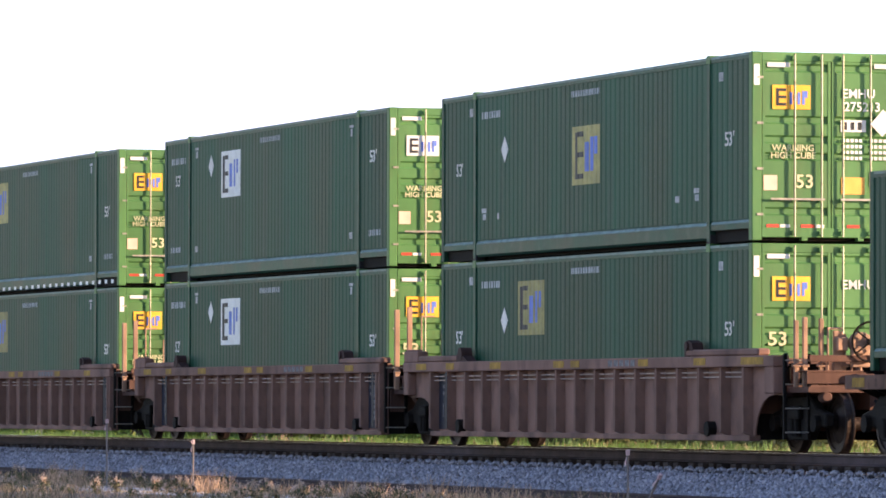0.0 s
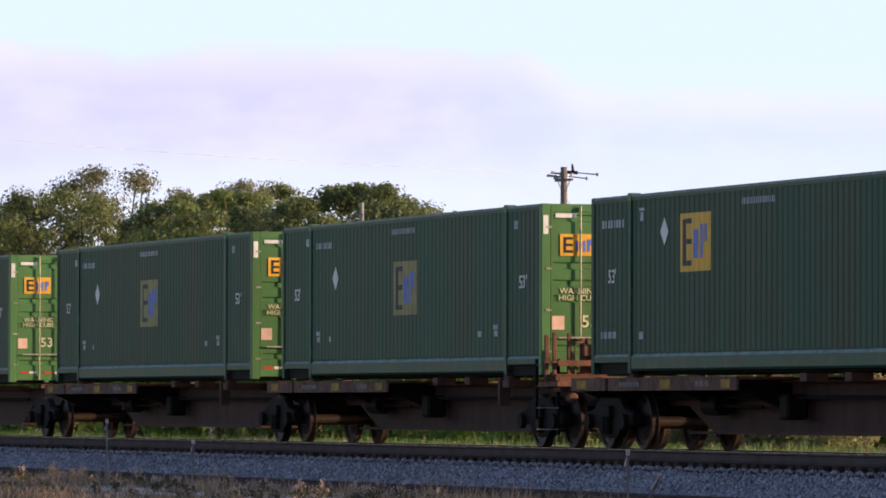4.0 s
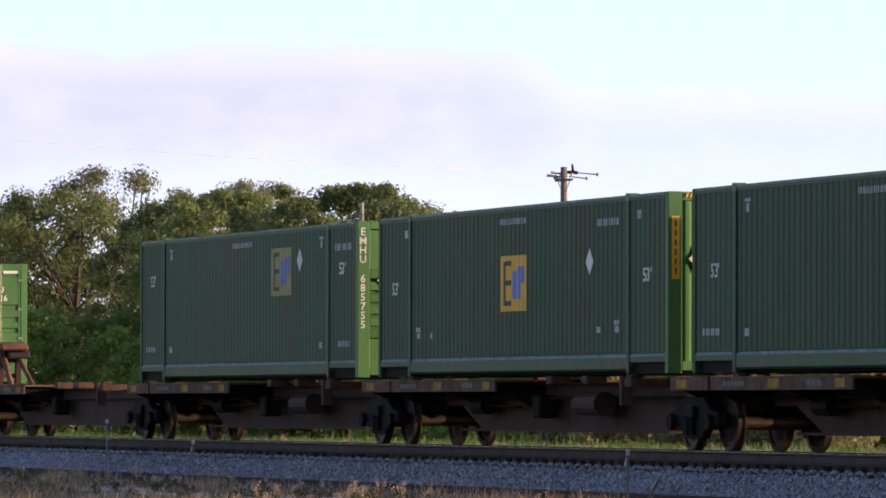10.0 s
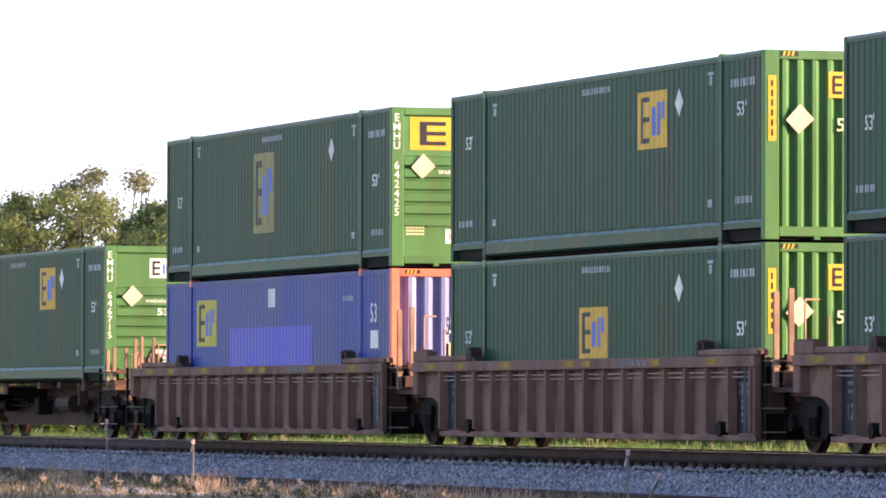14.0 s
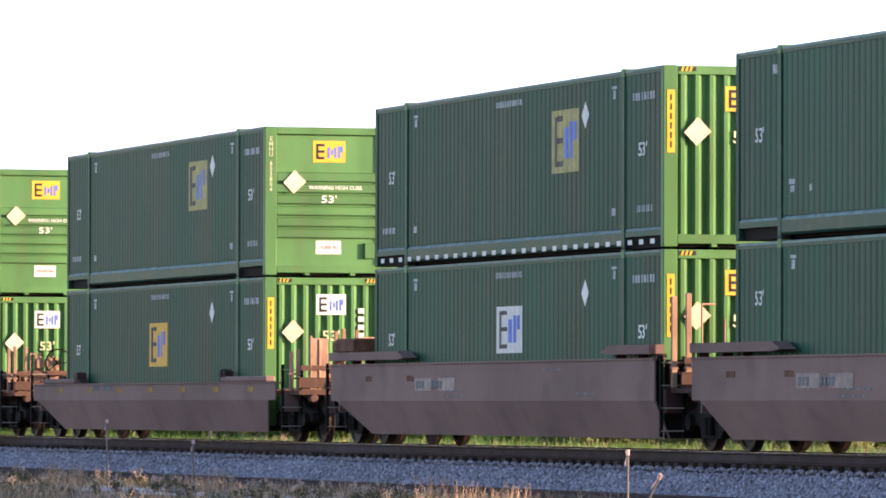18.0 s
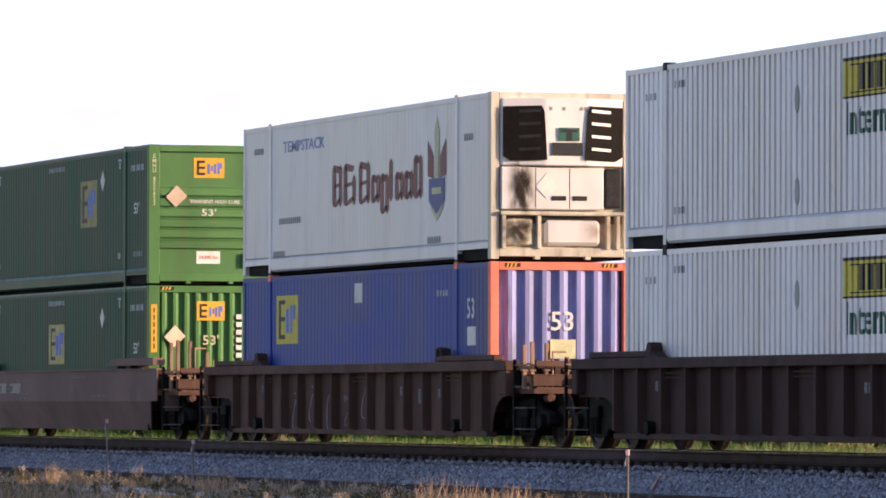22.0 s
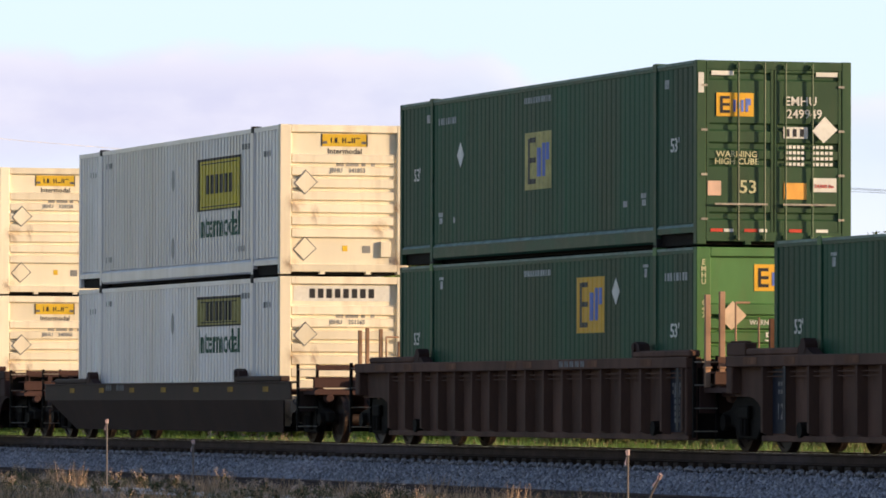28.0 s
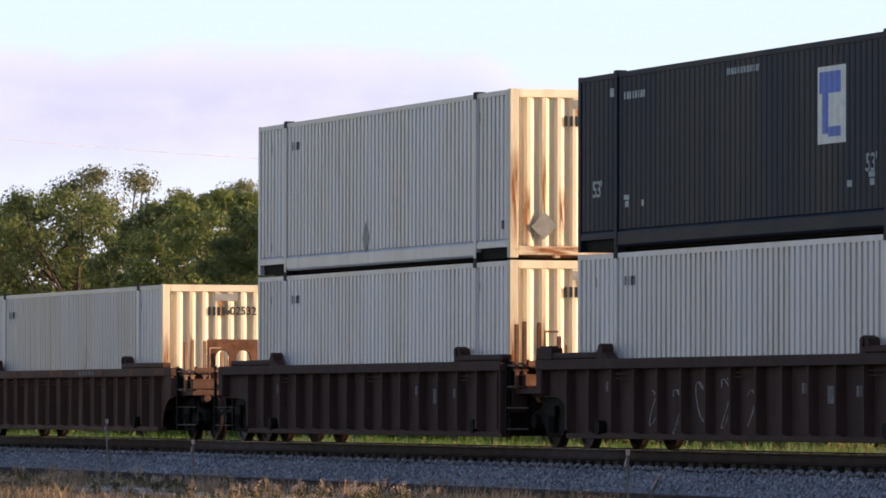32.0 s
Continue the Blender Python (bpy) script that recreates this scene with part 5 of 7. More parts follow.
def ribbed_well(w, mat, xa, xb, pitch=1.02, top=1.48, ledges=True, left="joint", right="joint"):
    """Sides, chords, ribs and floor of a well with upright ribs."""
    foot_a, foot_b = 0.02, LEN + (0.45 if right == "coupled" else 0.2)
    for s, nm in ((-1, "near"), (1, "far")):
        def side(g):
            y0, y1 = sorted((s * 1.38, s * 1.405))
            lower = [(xa, 0.86)] + arch_edge(foot_a, 0.2, -0.85, 0.86)[::-1]
            if right == "coupled":
                lower += arch_edge(foot_b, 0.2, foot_b + 0.8, 0.88) + [(xb, 0.88)]
            else:
                lower += [(foot_b, 0.2), (xb, 0.2)]
            g.prism([(xa, top - 0.1)] + lower + [(xb, top - 0.1)], "y", y0, y1)
        sd = part("side_plate", cached(("well_side", nm, round(xa, 2), round(xb, 2), top, right), mat, side), w)
        y0, y1 = sorted((s * 1.31, s * 1.57))
        part("top_chord", cached(("top_chord", nm, round(xa, 2), round(xb, 2), top), mat, lambda g: g.box(xa, xb, y0, y1, top - 0.17, top), 0.012), w)
        yb0, yb1 = sorted((s * 1.31, s * 1.5))
        part("bottom_chord", cached(("bottom_chord", nm, round(foot_b, 2)), mat, lambda g: g.box(foot_a, foot_b, yb0, yb1, 0.18, 0.27), 0.01), w)
        n = round((foot_b - 0.45 - foot_a) / pitch)
        step = (foot_b - 0.3 - foot_a) / n
        rng = random.Random(round(xa * 10) + n)
        for i in range(n + 1):
            x = foot_a + 0.15 + i * step

            def rib(g):
                ya, yb = s * 1.40, s * 1.555
                g.v += [(-0.08, ya, 0.25), (-0.045, yb, 0.32), (0.045, yb, 0.32), (0.08, ya, 0.25), (-0.07, ya, top - 0.16), (-0.04, yb, top - 0.16), (0.04, yb, top - 0.16), (0.07, ya, top - 0.16)]
                g.f += [(0, 1, 5, 4), (1, 2, 6, 5), (2, 3, 7, 6), (0, 3, 2, 1), (4, 5, 6, 7), (0, 4, 7, 3)]
            if s < 0:
                part("rib", cached(("rib", nm, top), mat, rib), sd, at=(x, 0, 0))
            if s < 0 and i < n and (ledges or i % 5 == 2):
                part("tie_strap", cached(("tie_strap", round(step, 3), top), STRAP if mat == BROWN else mat, lambda g: [g.box(0.07, step - 0.07, -1.49, -1.47, z, z + 0.02) for z in (top - 0.33, top - 0.26)]), sd, at=(x, 0, 0))
        if s > 0:
            tagged(part("ribs", cached(("far_ribs", n, round(step, 3), top), mat, lambda g: [g.box(foot_a + 0.1 + i * step, foot_a + 0.2 + i * step, 1.40, 1.55, 0.27, top - 0.165) for i in range(n + 1)]), sd), kind="stuff")
        for a, b, zl in ((xa, xa + 0.26, 0.9), (xb - 0.42 if right == "coupled" else xb - 0.1, xb - 0.02, 0.9 if right == "coupled" else 0.25)):
            part("end_stake", cached(("end_stake", nm, round(b - a, 2), zl, top), mat, lambda g: g.box(0, b - a, *sorted((s * 1.39, s * 1.56)), zl, top - 0.165), 0.02), sd, at=(a, 0, 0))
        for x in (1.75, LEN - 1.4):
            part("jacking_pad", cached(("jacking_pad", nm), BLACK_STEEL, lambda g: g.tube((0, s * 1.40, 0.36), (0, s * 1.54, 0.36), 0.12, 10)), sd, at=(x, 0, 0))
    part("well_floor", cached("well_floor", BLACK_STEEL, lambda g: [g.box(0.0, LEN, -1.38, -1.05, 0.2, 0.31), g.box(0.0, LEN, 1.05, 1.38, 0.2, 0.31)] + [g.box(x - 0.25, x + 0.25, -1.38, 1.38, 0.22, 0.312) for x in (0.3, 4.0, 8.0, 12.0, LEN - 0.3)]), w)
    for x0, x1 in ((xa, -0.12), (LEN + 0.12, xb)):
        if x1 - x0 > 0.1:
            part("bulkhead", cached(("bulkhead", round(x0, 2), round(x1, 2)), mat, lambda g: g.box(x0 if x0 > 0 else x1 - 0.06, x0 + 0.06 if x0 > 0 else x1, -1.37, 1.37, 0.5, 0.98)), w)


def guides(w, mat, xa, xb, top):
    """Raised end sills with rounded container guides, on both sides."""
    for s in (-1, 1):
        y0, y1 = sorted((s * 1.36, s * 1.56))
        for a, b, k in ((xa + 0.9, 1.75, 1.95), (LEN - 2.3, min(xb + 0.1, LEN + 1.0), LEN - 2.25)):
            gsill = part("raised_sill", cached(("raised_sill", s, round(a, 2), round(b, 2), top), mat, lambda g: g.box(a, b, y0, y1, top + 0.002, top + 0.11), 0.025), w)
            if k < 3:
                part("guide", cached(("guide", s, round(k, 2), top), DARK_BROWN, lambda g: [g.tube((k, y0, top + 0.13), (k, y1, top + 0.13), 0.12, 12), g.prism([(k - 0.25, top), (k - 0.2, top + 0.14), (k + 0.15, top + 0.1), (k + 0.42, top)], "y", y0 + 0.01, y1 - 0.01)]), gsill)
            else:
                part("guide", cached(("guide", s, round(k, 2), top), DARK_BROWN, lambda g: [g.prism([(k - 0.14, top - 0.04), (k - 0.14, top + 0.2), (k + 0.0, top + 0.26), (k + 0.2, top + 0.22), (k + 0.26, top + 0.09), (k + 0.05, top - 0.04)], "y", y0 + 0.01, y1 - 0.01), g.tube((k, y0 - 0.02, top + 0.17), (k, y1, top + 0.17), 0.07, 10)]), gsill)
        if xa > -1.6:
            part("corner_block", cached(("corner_block", s, round(xa, 2), top), mat, lambda g: [g.box(xa + 0.02, xa + 0.85, y0, y1, top + 0.002, top + 0.2), g.box(xa + 0.1, xa + 0.7, y0 + 0.03, y1 - 0.03, top + 0.2, top + 0.23)], 0.02), w)


def smooth_well(w, mat, xa, xb, top=1.5, crease=0.78):
    """A well with plain folded sides: an upright band over an inward-sloping skirt."""
    for s, nm in ((-1, "near"), (1, "far")):
        def side(g):
            yo, yi = s * 1.55, s * 1.40
            up = [(xa, crease + 0.02), (xa, top), (xb, top), (xb, crease + 0.02)]
            k = len(g.v)
            for y in (yo, yo - s * 0.03):
                g.v += [(x, y, z) for x, z in up]
            g.f += [(k, k + 1, k + 2, k + 3), (k + 4, k + 7, k + 6, k + 5), (k + 1, k + 5, k + 6, k + 2), (k, k + 4, k + 5, k + 1), (k + 3, k + 2, k + 6, k + 7), (k, k + 3, k + 7, k + 4)]
        sd = part("side_plate", cached(("smooth_side", nm, round(xa, 2), round(xb, 2), top, crease), mat, side), w)

        def skirt(g):
            yo, yi = s * 1.55, s * 1.30
            a, b = xa + 0.35, xb - (0.5 if xb > LEN + 1 else 0.0)
            g.v += [(a, yo, crease + 0.02), (b, yo, crease + 0.02), (min(b, LEN + 0.3), yi, 0.2), (max(a, -0.1), yi, 0.2), (a, yo - s * 0.03, crease + 0.02), (b, yo - s * 0.03, crease + 0.02), (min(b, LEN + 0.3), yi - s * 0.03, 0.2), (max(a, -0.1), yi - s * 0.03, 0.2)]
            g.f += [(0, 1, 2, 3), (4, 7, 6, 5), (0, 4, 5, 1), (1, 5, 6, 2), (2, 6, 7, 3), (3, 7, 4, 0)]
        part("skirt", cached(("skirt", nm, round(xa, 2), round(xb, 2), crease), mat, skirt), sd)
        y0, y1 = sorted((s * 1.36, s * 1.572))
        part("top_chord", cached(("smooth_chord", nm, round(xa, 2), round(xb, 2), top), mat, lambda g: g.box(xa, xb, y0, y1, top, top + 0.035), 0.006), w)
    part("well_floor", cached("smooth_floor", BLACK_STEEL, lambda g: g.box(0, LEN, -1.24, 1.24, 0.22, 0.31)), w)
    part("bulkhead", cached(("bulkhead", round(xa, 2)), mat, lambda g: g.box(xa, xa + 0.06, -1.4, 1.4, 0.6, 0.98)), w)
    part("bulkhead", cached(("bulkhead", round(xb, 2)), mat, lambda g: g.box(xb - 0.06, xb, -1.4, 1.4, 0.6, 0.98)), w)


def side_stencils(w, rows, y=-1.56):
    """Worn white and yellow marks on a wagon's near side: (x, z, width, height, paint, count)."""
    for x, z, wd, h, mat, n in rows:
        for i in range(n):
            me = cached(("wagon_mark", round(wd, 2), round(h, 2)), mat, lambda g: g.box(0, wd, -0.004, 0.0, 0, h))
            part("stencil_mark", me, w, at=(x + i * wd * 1.4, y, z))


def spine_unit(w, mat, left, right, r_end):
    """A spine unit: a deep centre sill, short side platforms and container pedestals."""
    xa, xb = (-0.9 if left == "coupled" else -0.35), (LEN + 0.9 if right == "coupled" else r_end)
    part("centre_sill", cached(("centre_sill", xa, round(xb, 2)), DARK_BROWN, lambda g: [g.prism([(xa, 0.72), (xa, 1.08), (xb, 1.08), (xb, 0.72), (LEN - 1.6, 0.72), (LEN - 2.6, 0.30), (3.4, 0.30), (2.2, 0.72)], "y", -0.36, 0.36),
                                                                                          g.box(2.6, LEN - 2.2, -0.5, 0.5, 0.27, 0.31), g.box(xa, xb, -0.55, 0.55, 1.08, 1.10)], 0.0), w)
    for s in (-1, 1):
        y0, y1 = sorted((s * 0.4, s * 1.33))
        for a, b in ((-0.9, 0.85), (1.0, 7.2)):
            p = part("side_platform", cached(("side_platform", s, a), RUSTY_DECK, lambda g: [g.box(a, b, y0, y1, 1.13, 1.17), g.box(a, b, *sorted((s * 1.30, s * 1.34)), 0.96, 1.168)]), w)
            for k in range(3):
                xk = a + 0.2 + k * (b - a - 0.4) / 2
                part("outrigger", cached(("outrigger", s), BLACK_STEEL, lambda g: g.prism([(s * 0.36, 0.6), (s * 0.36, 1.12), (s * 1.3, 1.12), (s * 1.3, 1.0)], "x", -0.03, 0.03)), p, at=(xk, 0, 0))
        for x in (1.98, LEN - 1.98):
            part("pedestal", cached(("pedestal", s), mat, lambda g: [g.box(-0.16, 0.16, *sorted((s * 0.36, s * 1.3)), 1.02, 1.16), g.box(-0.12, 0.12, *sorted((s * 1.08, s * 1.28)), 1.16, 1.225)], 0.01), w, at=(x, 0, 0))
        for x in (9.9, 11.8):
            part("pedestal", cached(("pedestal_small", s), mat, lambda g: g.box(-0.14, 0.14, *sorted((s * 0.9, s * 1.25)), 1.08, 1.215), 0.01), w, at=(x, 0, 0))
        part("stanchion", cached(("stanchion", s), mat, lambda g: g.box(-0.05, 0.05, *sorted((s * 1.1, s * 1.3)), 0.72, 1.2), 0.01), w, at=(LEN - 2.35, 0, 0))
    side_stencils(w, [(1.6, 1.02, 0.12, 0.08, WORN_MARK, 6), (5.3, 1.02, 0.16, 0.09, WORN_MARK, 3), (-0.6, 0.99, 0.5, 0.14, CHORD_YELLOW, 1), (3.6, 0.99, 0.5, 0.14, CHORD_YELLOW, 1), (6.5, 0.99, 0.4, 0.14, CHORD_YELLOW, 1)], -1.342)
    part("brake_cylinder", cached("brake_cylinder", BLACK_STEEL, lambda g: [g.tube((3.9, -0.62, 0.72), (4.6, -0.62, 0.72), 0.16, 12), g.tube((4.6, -0.62, 0.72), (6.4, -0.62, 0.7), 0.025, 6)]), w)
    part("brake_valve", cached("brake_valve", BLACK_STEEL, lambda g: g.box(7.6, 8.0, -0.8, -0.45, 0.5, 0.9), 0.04), w)
    part("brake_beam", cached("spine_pipe", BLACK_STEEL, lambda g: g.tube((0.5, -0.6, 0.85), (LEN - 1, -0.6, 0.85), 0.03)), w).name = "brake_pipe"


# the train, front to rear: where each unit's load begins, its wagon, and its loads from the bottom up
RIB, DARK, WIDE, SMOOTH, LOWS, SPINE = "rib", "dark", "wide", "smooth", "low", "spine"
E_, D_, F_, R_ = "emp", "door", "flute", "rib"


def emp_spec(frac, z0, z1, tone, end, low=True, tone2="yellow", number="", warn=True, dots=False, dull=False, high=False):
    return ("emp", (frac, z0, z1, tone) if frac else None, end, low, tone2, number, warn, dots, dull, high)


TRAIN = [
    (-431.6, RIB, "joint", "joint", [emp_spec(0.316, 1.6, 2.52, "faded", "door", False), emp_spec(0.316, 1.6, 2.52, "faded", "door", False, dots=True)]),
    (-411.6, RIB, "joint", "joint", [emp_spec(0.316, 1.6, 2.52, "white", "door", False, warn=False), emp_spec(0.316, 1.6, 2.52, "white", "door", False, "white", high=True)]),
    (-392.2, RIB, "joint", "coupled", [emp_spec(0.316, 1.6, 2.52, "faded", "door", True, warn=False), emp_spec(0.5, 1.12, 2.09, "faded", "door", True, number="275213")]),
    (-371.0, SPINE, "coupled", "joint", [emp_spec(0.5, 1.12, 2.09, "faded", "door")]),
    (-350.35, SPINE, "joint", "joint", [emp_spec(0.5, 1.12, 2.09, "faded", "door")]),
    (-332.0, SPINE, "joint", "coupled", [emp_spec(0.505, 1.12, 2.09, "faded", "door")]),
    (-313.2, SPINE, "coupled", "joint", [emp_spec(0.316, 1.6, 2.52, "yellow", "door", False, warn=False)]),
    (-292.35, SPINE, "joint", "joint", [emp_spec(0.316, 1.6, 2.52, "faded", "door", False, warn=False, high=True)]),
    (-273.8, SPINE, "joint", "coupled", [emp_spec(0.316, 1.6, 2.52, "white", "door", False, number="641116", warn=False)]),
    (-254.1, SPINE, "coupled", "joint", []),
    (-236.6, SPINE, "joint", "joint", [emp_spec(0.675, 1.6, 2.52, "faded", "rib", False, number="685755", high=True)]),
    (-219.1, SPINE, "joint", "joint", [emp_spec(0.5, 1.1, 2.05, "yellow", "flute", True)]),
    (-201.8, SPINE, "joint", "joint", [emp_spec(0.675, 1.6, 2.52, "yellow", "rib", False, number="646616")]),
    (-184.5, SPINE, "joint", "coupled", [emp_spec(0.675, 1.6, 2.52, "yellow", "rib", False, "white", "646715")]),
    (-163.2, RIB, "coupled", "joint", [("blue",), emp_spec(0.46, 0.82, 2.38, "faded", "rib", False, "wide", "642425")]),
    (-143.4, RIB, "joint", "joint", [emp_spec(0.49, 1.18, 2.02, "yellow", "flute", False), emp_spec(0.675, 1.58, 2.5, "yellow", "flute", False, high=True)]),
    (-123.85, RIB, "joint", "coupled", [emp_spec(0.675, 1.6, 2.52, "white", "flute", False, "white"), emp_spec(0.69, 1.3, 2.3, "faded", "rib", False, number="649580")]),
    (-100.3, LOWS, "coupled", "coupled", [emp_spec(0.49, 1.2, 2.1, "yellow", "flute", False, "white"), emp_spec(0.684, 1.41, 2.4, "faded", "rib", False, number="655804")]),
    (-76.6, SMOOTH, "coupled", "joint", [emp_spec(0.5, 1.3, 2.1, "white", "flute", False), emp_spec(0.69, 1.35, 2.4, "faded", "flute", False, dots=True)]),
    (-57.05, SMOOTH, "joint", "joint", [emp_spec(0.675, 1.6, 2.5, "faded", "flute", False, high=True), emp_spec(0.5, 1.2, 2.2, "faded", "flute", True)]),
    (-37.6, SMOOTH, "joint", "coupled", [emp_spec(0.5, 1.3, 2.17, "faded", "flute", False), emp_spec(0.68, 1.3, 2.3, "faded", "rib", False, number="655623")]),
    (-14.0, DARK, "coupled", "coupled", [("blue", False), ("reefer",)]),
    (9.4, DARK, "coupled", "coupled", [("white", "268841", "plain", True, "white"), ("white", "326752", "plain", True, "yellow")]),
    (33.15, DARK, "coupled", "coupled", [("white", "238515", "worn", True, "wide"), ("white", "260850", "worn", True, "white", False)]),
    (56.9, WIDE, "coupled", "coupled", [("white", "340056", "framed", False, "yellow"), ("white", "320228", "plain", True, "yellow")]),
    (80.6, LOWS, "coupled", "coupled", [("white", "251165", "worn", True, "wide"), ("white", "341853", "framed", True, "yellow")]),
    (104.8, RIB, "coupled", "joint", [emp_spec(0.675, 1.6, 2.52, "yellow", "rib", False, number="647"), emp_spec(0.5, 1.12, 2.09, "faded", "door", True, number="249949", dull=True)]),
    (124.5, RIB, "joint", "joint", [emp_spec(0.49, 1.15, 2.02, "faded", "flute", False)]),
    (144.0, RIB, "joint", "coupled", [("grey", "602532")]),
    (167.55, DARK, "coupled", "joint", [("grey", "602417"), ("grey", "602781")]),
    (187.4, DARK, "joint", "joint", [("grey", "602093"), ("navy",)]),
    # two trailing units, never in view, added for the shadow they cast
    (206.9, DARK, "joint", "coupled", [("grey", "602311"), ("grey", "602316")]),
    (230.4, DARK, "coupled", "coupled", [("grey", "602320"), ("grey", "602345")]),
]
WAGON_LABEL = {RIB: "weathered brown well wagon with upright ribs on its sides", DARK: "sooty dark brown ribbed well wagon", WIDE: "dark brown well wagon with broad side panels",
               SMOOTH: "brown well wagon with plain folded sides", LOWS: "low-sided well wagon with a folded skirt", SPINE: "rusty dark spine wagon with short side platforms"}
BOX_LABEL = {"emp": "green fluted 53-foot container with shade-dark sides and a sunlit green end", "blue": "blue fluted 53-foot container with orange end posts", "reefer": "white refrigerated container with a black-grilled cooling unit",
             "white": "white fluted 53-foot container with a yellow side panel", "grey": "light grey fluted container with a rust-streaked end", "navy": "dark navy fluted 53-foot container"}
MOVING = []       # (thing, its x at 16 s, y, z)


def build_unit(i):
    x0, kind, left, right, loads = TRAIN[i]
    nxt = TRAIN[i + 1][0] if i + 1 < len(TRAIN) else x0 + 24
    gap = nxt - x0 - LEN
    label = WAGON_LABEL[kind]
    if kind == SPINE and not loads:
        label = "empty rusty spine wagon with short side platforms"
    w = thing("spine_wagon" if kind == SPINE else "well_wagon", label, "rail wagon", "wagons of the freight train")
    MOVING.append((w, x0, TRACK, 0.0))
    if kind == SPINE:
        spine_unit(w, BROWN_DARK, left, right, LEN + gap - 0.4)
        if left == "coupled":
            bogie(w, 0.3)
            coupler(w, -0.9, -1)
        bogie(w, LEN - 0.7 if right == "coupled" else LEN + gap / 2)
        if right == "coupled":
            coupler(w, LEN + 0.9, 1)
            end_deck(w, LEN - 0.2, LEN + 0.9, RUST, 1.12)
            railings(w, LEN + 0.3, POST_PAINT if i == 13 else RUST, 1.12, 1.9, wheel=True)
        if not loads:
            h = part("hitch", cached("hitch", DARK_BROWN, lambda g: [g.prism([(0.1, 1.1), (0.3, 1.1), (0.5, 2.02), (0.3, 2.02)], "y", y, y + 0.1) for y in (-0.34, 0.06)] +
                                     [g.box(0.2, 0.3, -0.34, 0.16, z, z + 0.1) for z in (1.35, 1.72)]), w, "raised trailer hitch", (0.2, 0, 0))
            part("hitch_plate", cached("hitch_plate", RUST, lambda g: g.prism([(0.05, 1.98), (0.74, 1.98), (0.84, 2.06), (0.66, 2.16), (0.3, 2.2), (0.02, 2.12)], "y", -0.4, 0.26), 0.04), h)
            part("hitch_strut", cached("hitch_strut", RUST, lambda g: g.tube((0.4, -0.25, 1.85), (1.5, -0.32, 1.16), 0.07, 8).tube((0.4, 0.1, 1.85), (1.5, 0.2, 1.16), 0.06, 8)), h)
            part("hitch_knuckle", cached("hitch_knuckle", CASTING, lambda g: g.box(0.12, 0.62, -0.2, 0.34, 1.80, 1.98), 0.04), h)
            part("hitch_base", cached("hitch_base", RUST, lambda g: g.box(0.0, 1.6, -0.5, 0.4, 1.11, 1.17), 0.01), h)
        if i in (10, 11, 13, 8):
            part("air_tank", cached("air_tank", GREY_WAGON, lambda g: g.tube((10.2, -0.75, 0.75), (11.4, -0.75, 0.75), 0.2, 14)), w)
        return w
    mat = {RIB: BROWN if i < 26 else BROWN_DARK, DARK: BROWN_DARK if i == 21 else DARK_BROWN, WIDE: DARK_BROWN, SMOOTH: SMOOTH_BROWN, LOWS: GREY_WAGON if i > 20 else SMOOTH_BROWN}[kind]
    xa = -1.95 if left == "coupled" else -1.42
    xb = LEN + 1.7 if right == "coupled" else LEN + 0.3
    if kind in (SMOOTH, LOWS):
        xa, xb = (-2.0 if left == "coupled" else -1.3), (LEN + 1.7 if right == "coupled" else LEN + 0.3)
    if kind in (SMOOTH, LOWS):
        top = 1.44 if kind == SMOOTH else 1.14
        smooth_well(w, mat, xa, xb, top, 0.78 if kind == SMOOTH else 0.8)
        if kind == LOWS:
            guides(w, mat, xa, xb, top + 0.035)
        for sy in (-1, 1):
            # overhanging shelves along the top at both ends
            for a, b, tip in ((xa + 0.1, 2.5, 2.9), (LEN - 1.8, xb - 0.05, LEN - 2.2)) if kind == SMOOTH else ():
                prof = [(a, top + 0.25), (b, top + 0.25), (tip, top + 0.13), (b, top + 0.10), (a, top + 0.10)] if tip > b else [(a, top + 0.25), (b, top + 0.25), (b, top + 0.10), (a, top + 0.10), (tip, top + 0.13)]
                shelf = part("raised_sill", cached(("shelf", sy, round(a, 2), round(b, 2)), mat, lambda g: g.prism(prof, "y", *sorted((sy * 1.36, sy * 1.62)))), w)
                part("bracket", cached(("shelf_bracket", sy), DARK_BROWN, lambda g: [g.box(x, x + 0.12, *sorted((sy * 1.38, sy * 1.54)), top + 0.035, top + 0.10) for x in (0.1, 1.2, 2.1)]), shelf, at=(a, 0, 0))
        side_stencils(w, [(3.5, 1.02, 0.12, 0.13, WORN_MARK, 3), (4.4, 1.02, 0.12, 0.13, WORN_MARK, 4)], -1.558)
        side_stencils(w, [(0.3 + 2.6 * k, 0.98 if kind == LOWS else 1.15, 0.4, 0.1, CHORD_YELLOW if kind == LOWS else RUST, 1) for k in range(7 if kind == LOWS else 2)], -1.556)
        if i == 19:
            side_stencils(w, [(7.6, 1.12, 1.6, 0.14, PURPLE_MARK, 1), (7.9, 0.72, 0.14, 0.4, PURPLE_MARK, 1), (8.5, 0.75, 0.14, 0.37, PURPLE_MARK, 1), (8.95, 0.72, 0.16, 0.4, PURPLE_MARK, 1)], -1.557)
        if kind == SMOOTH:
            side_stencils(w, [(3.4, 0.98, 1.0, 0.22, STRAP, 2)], -1.554)
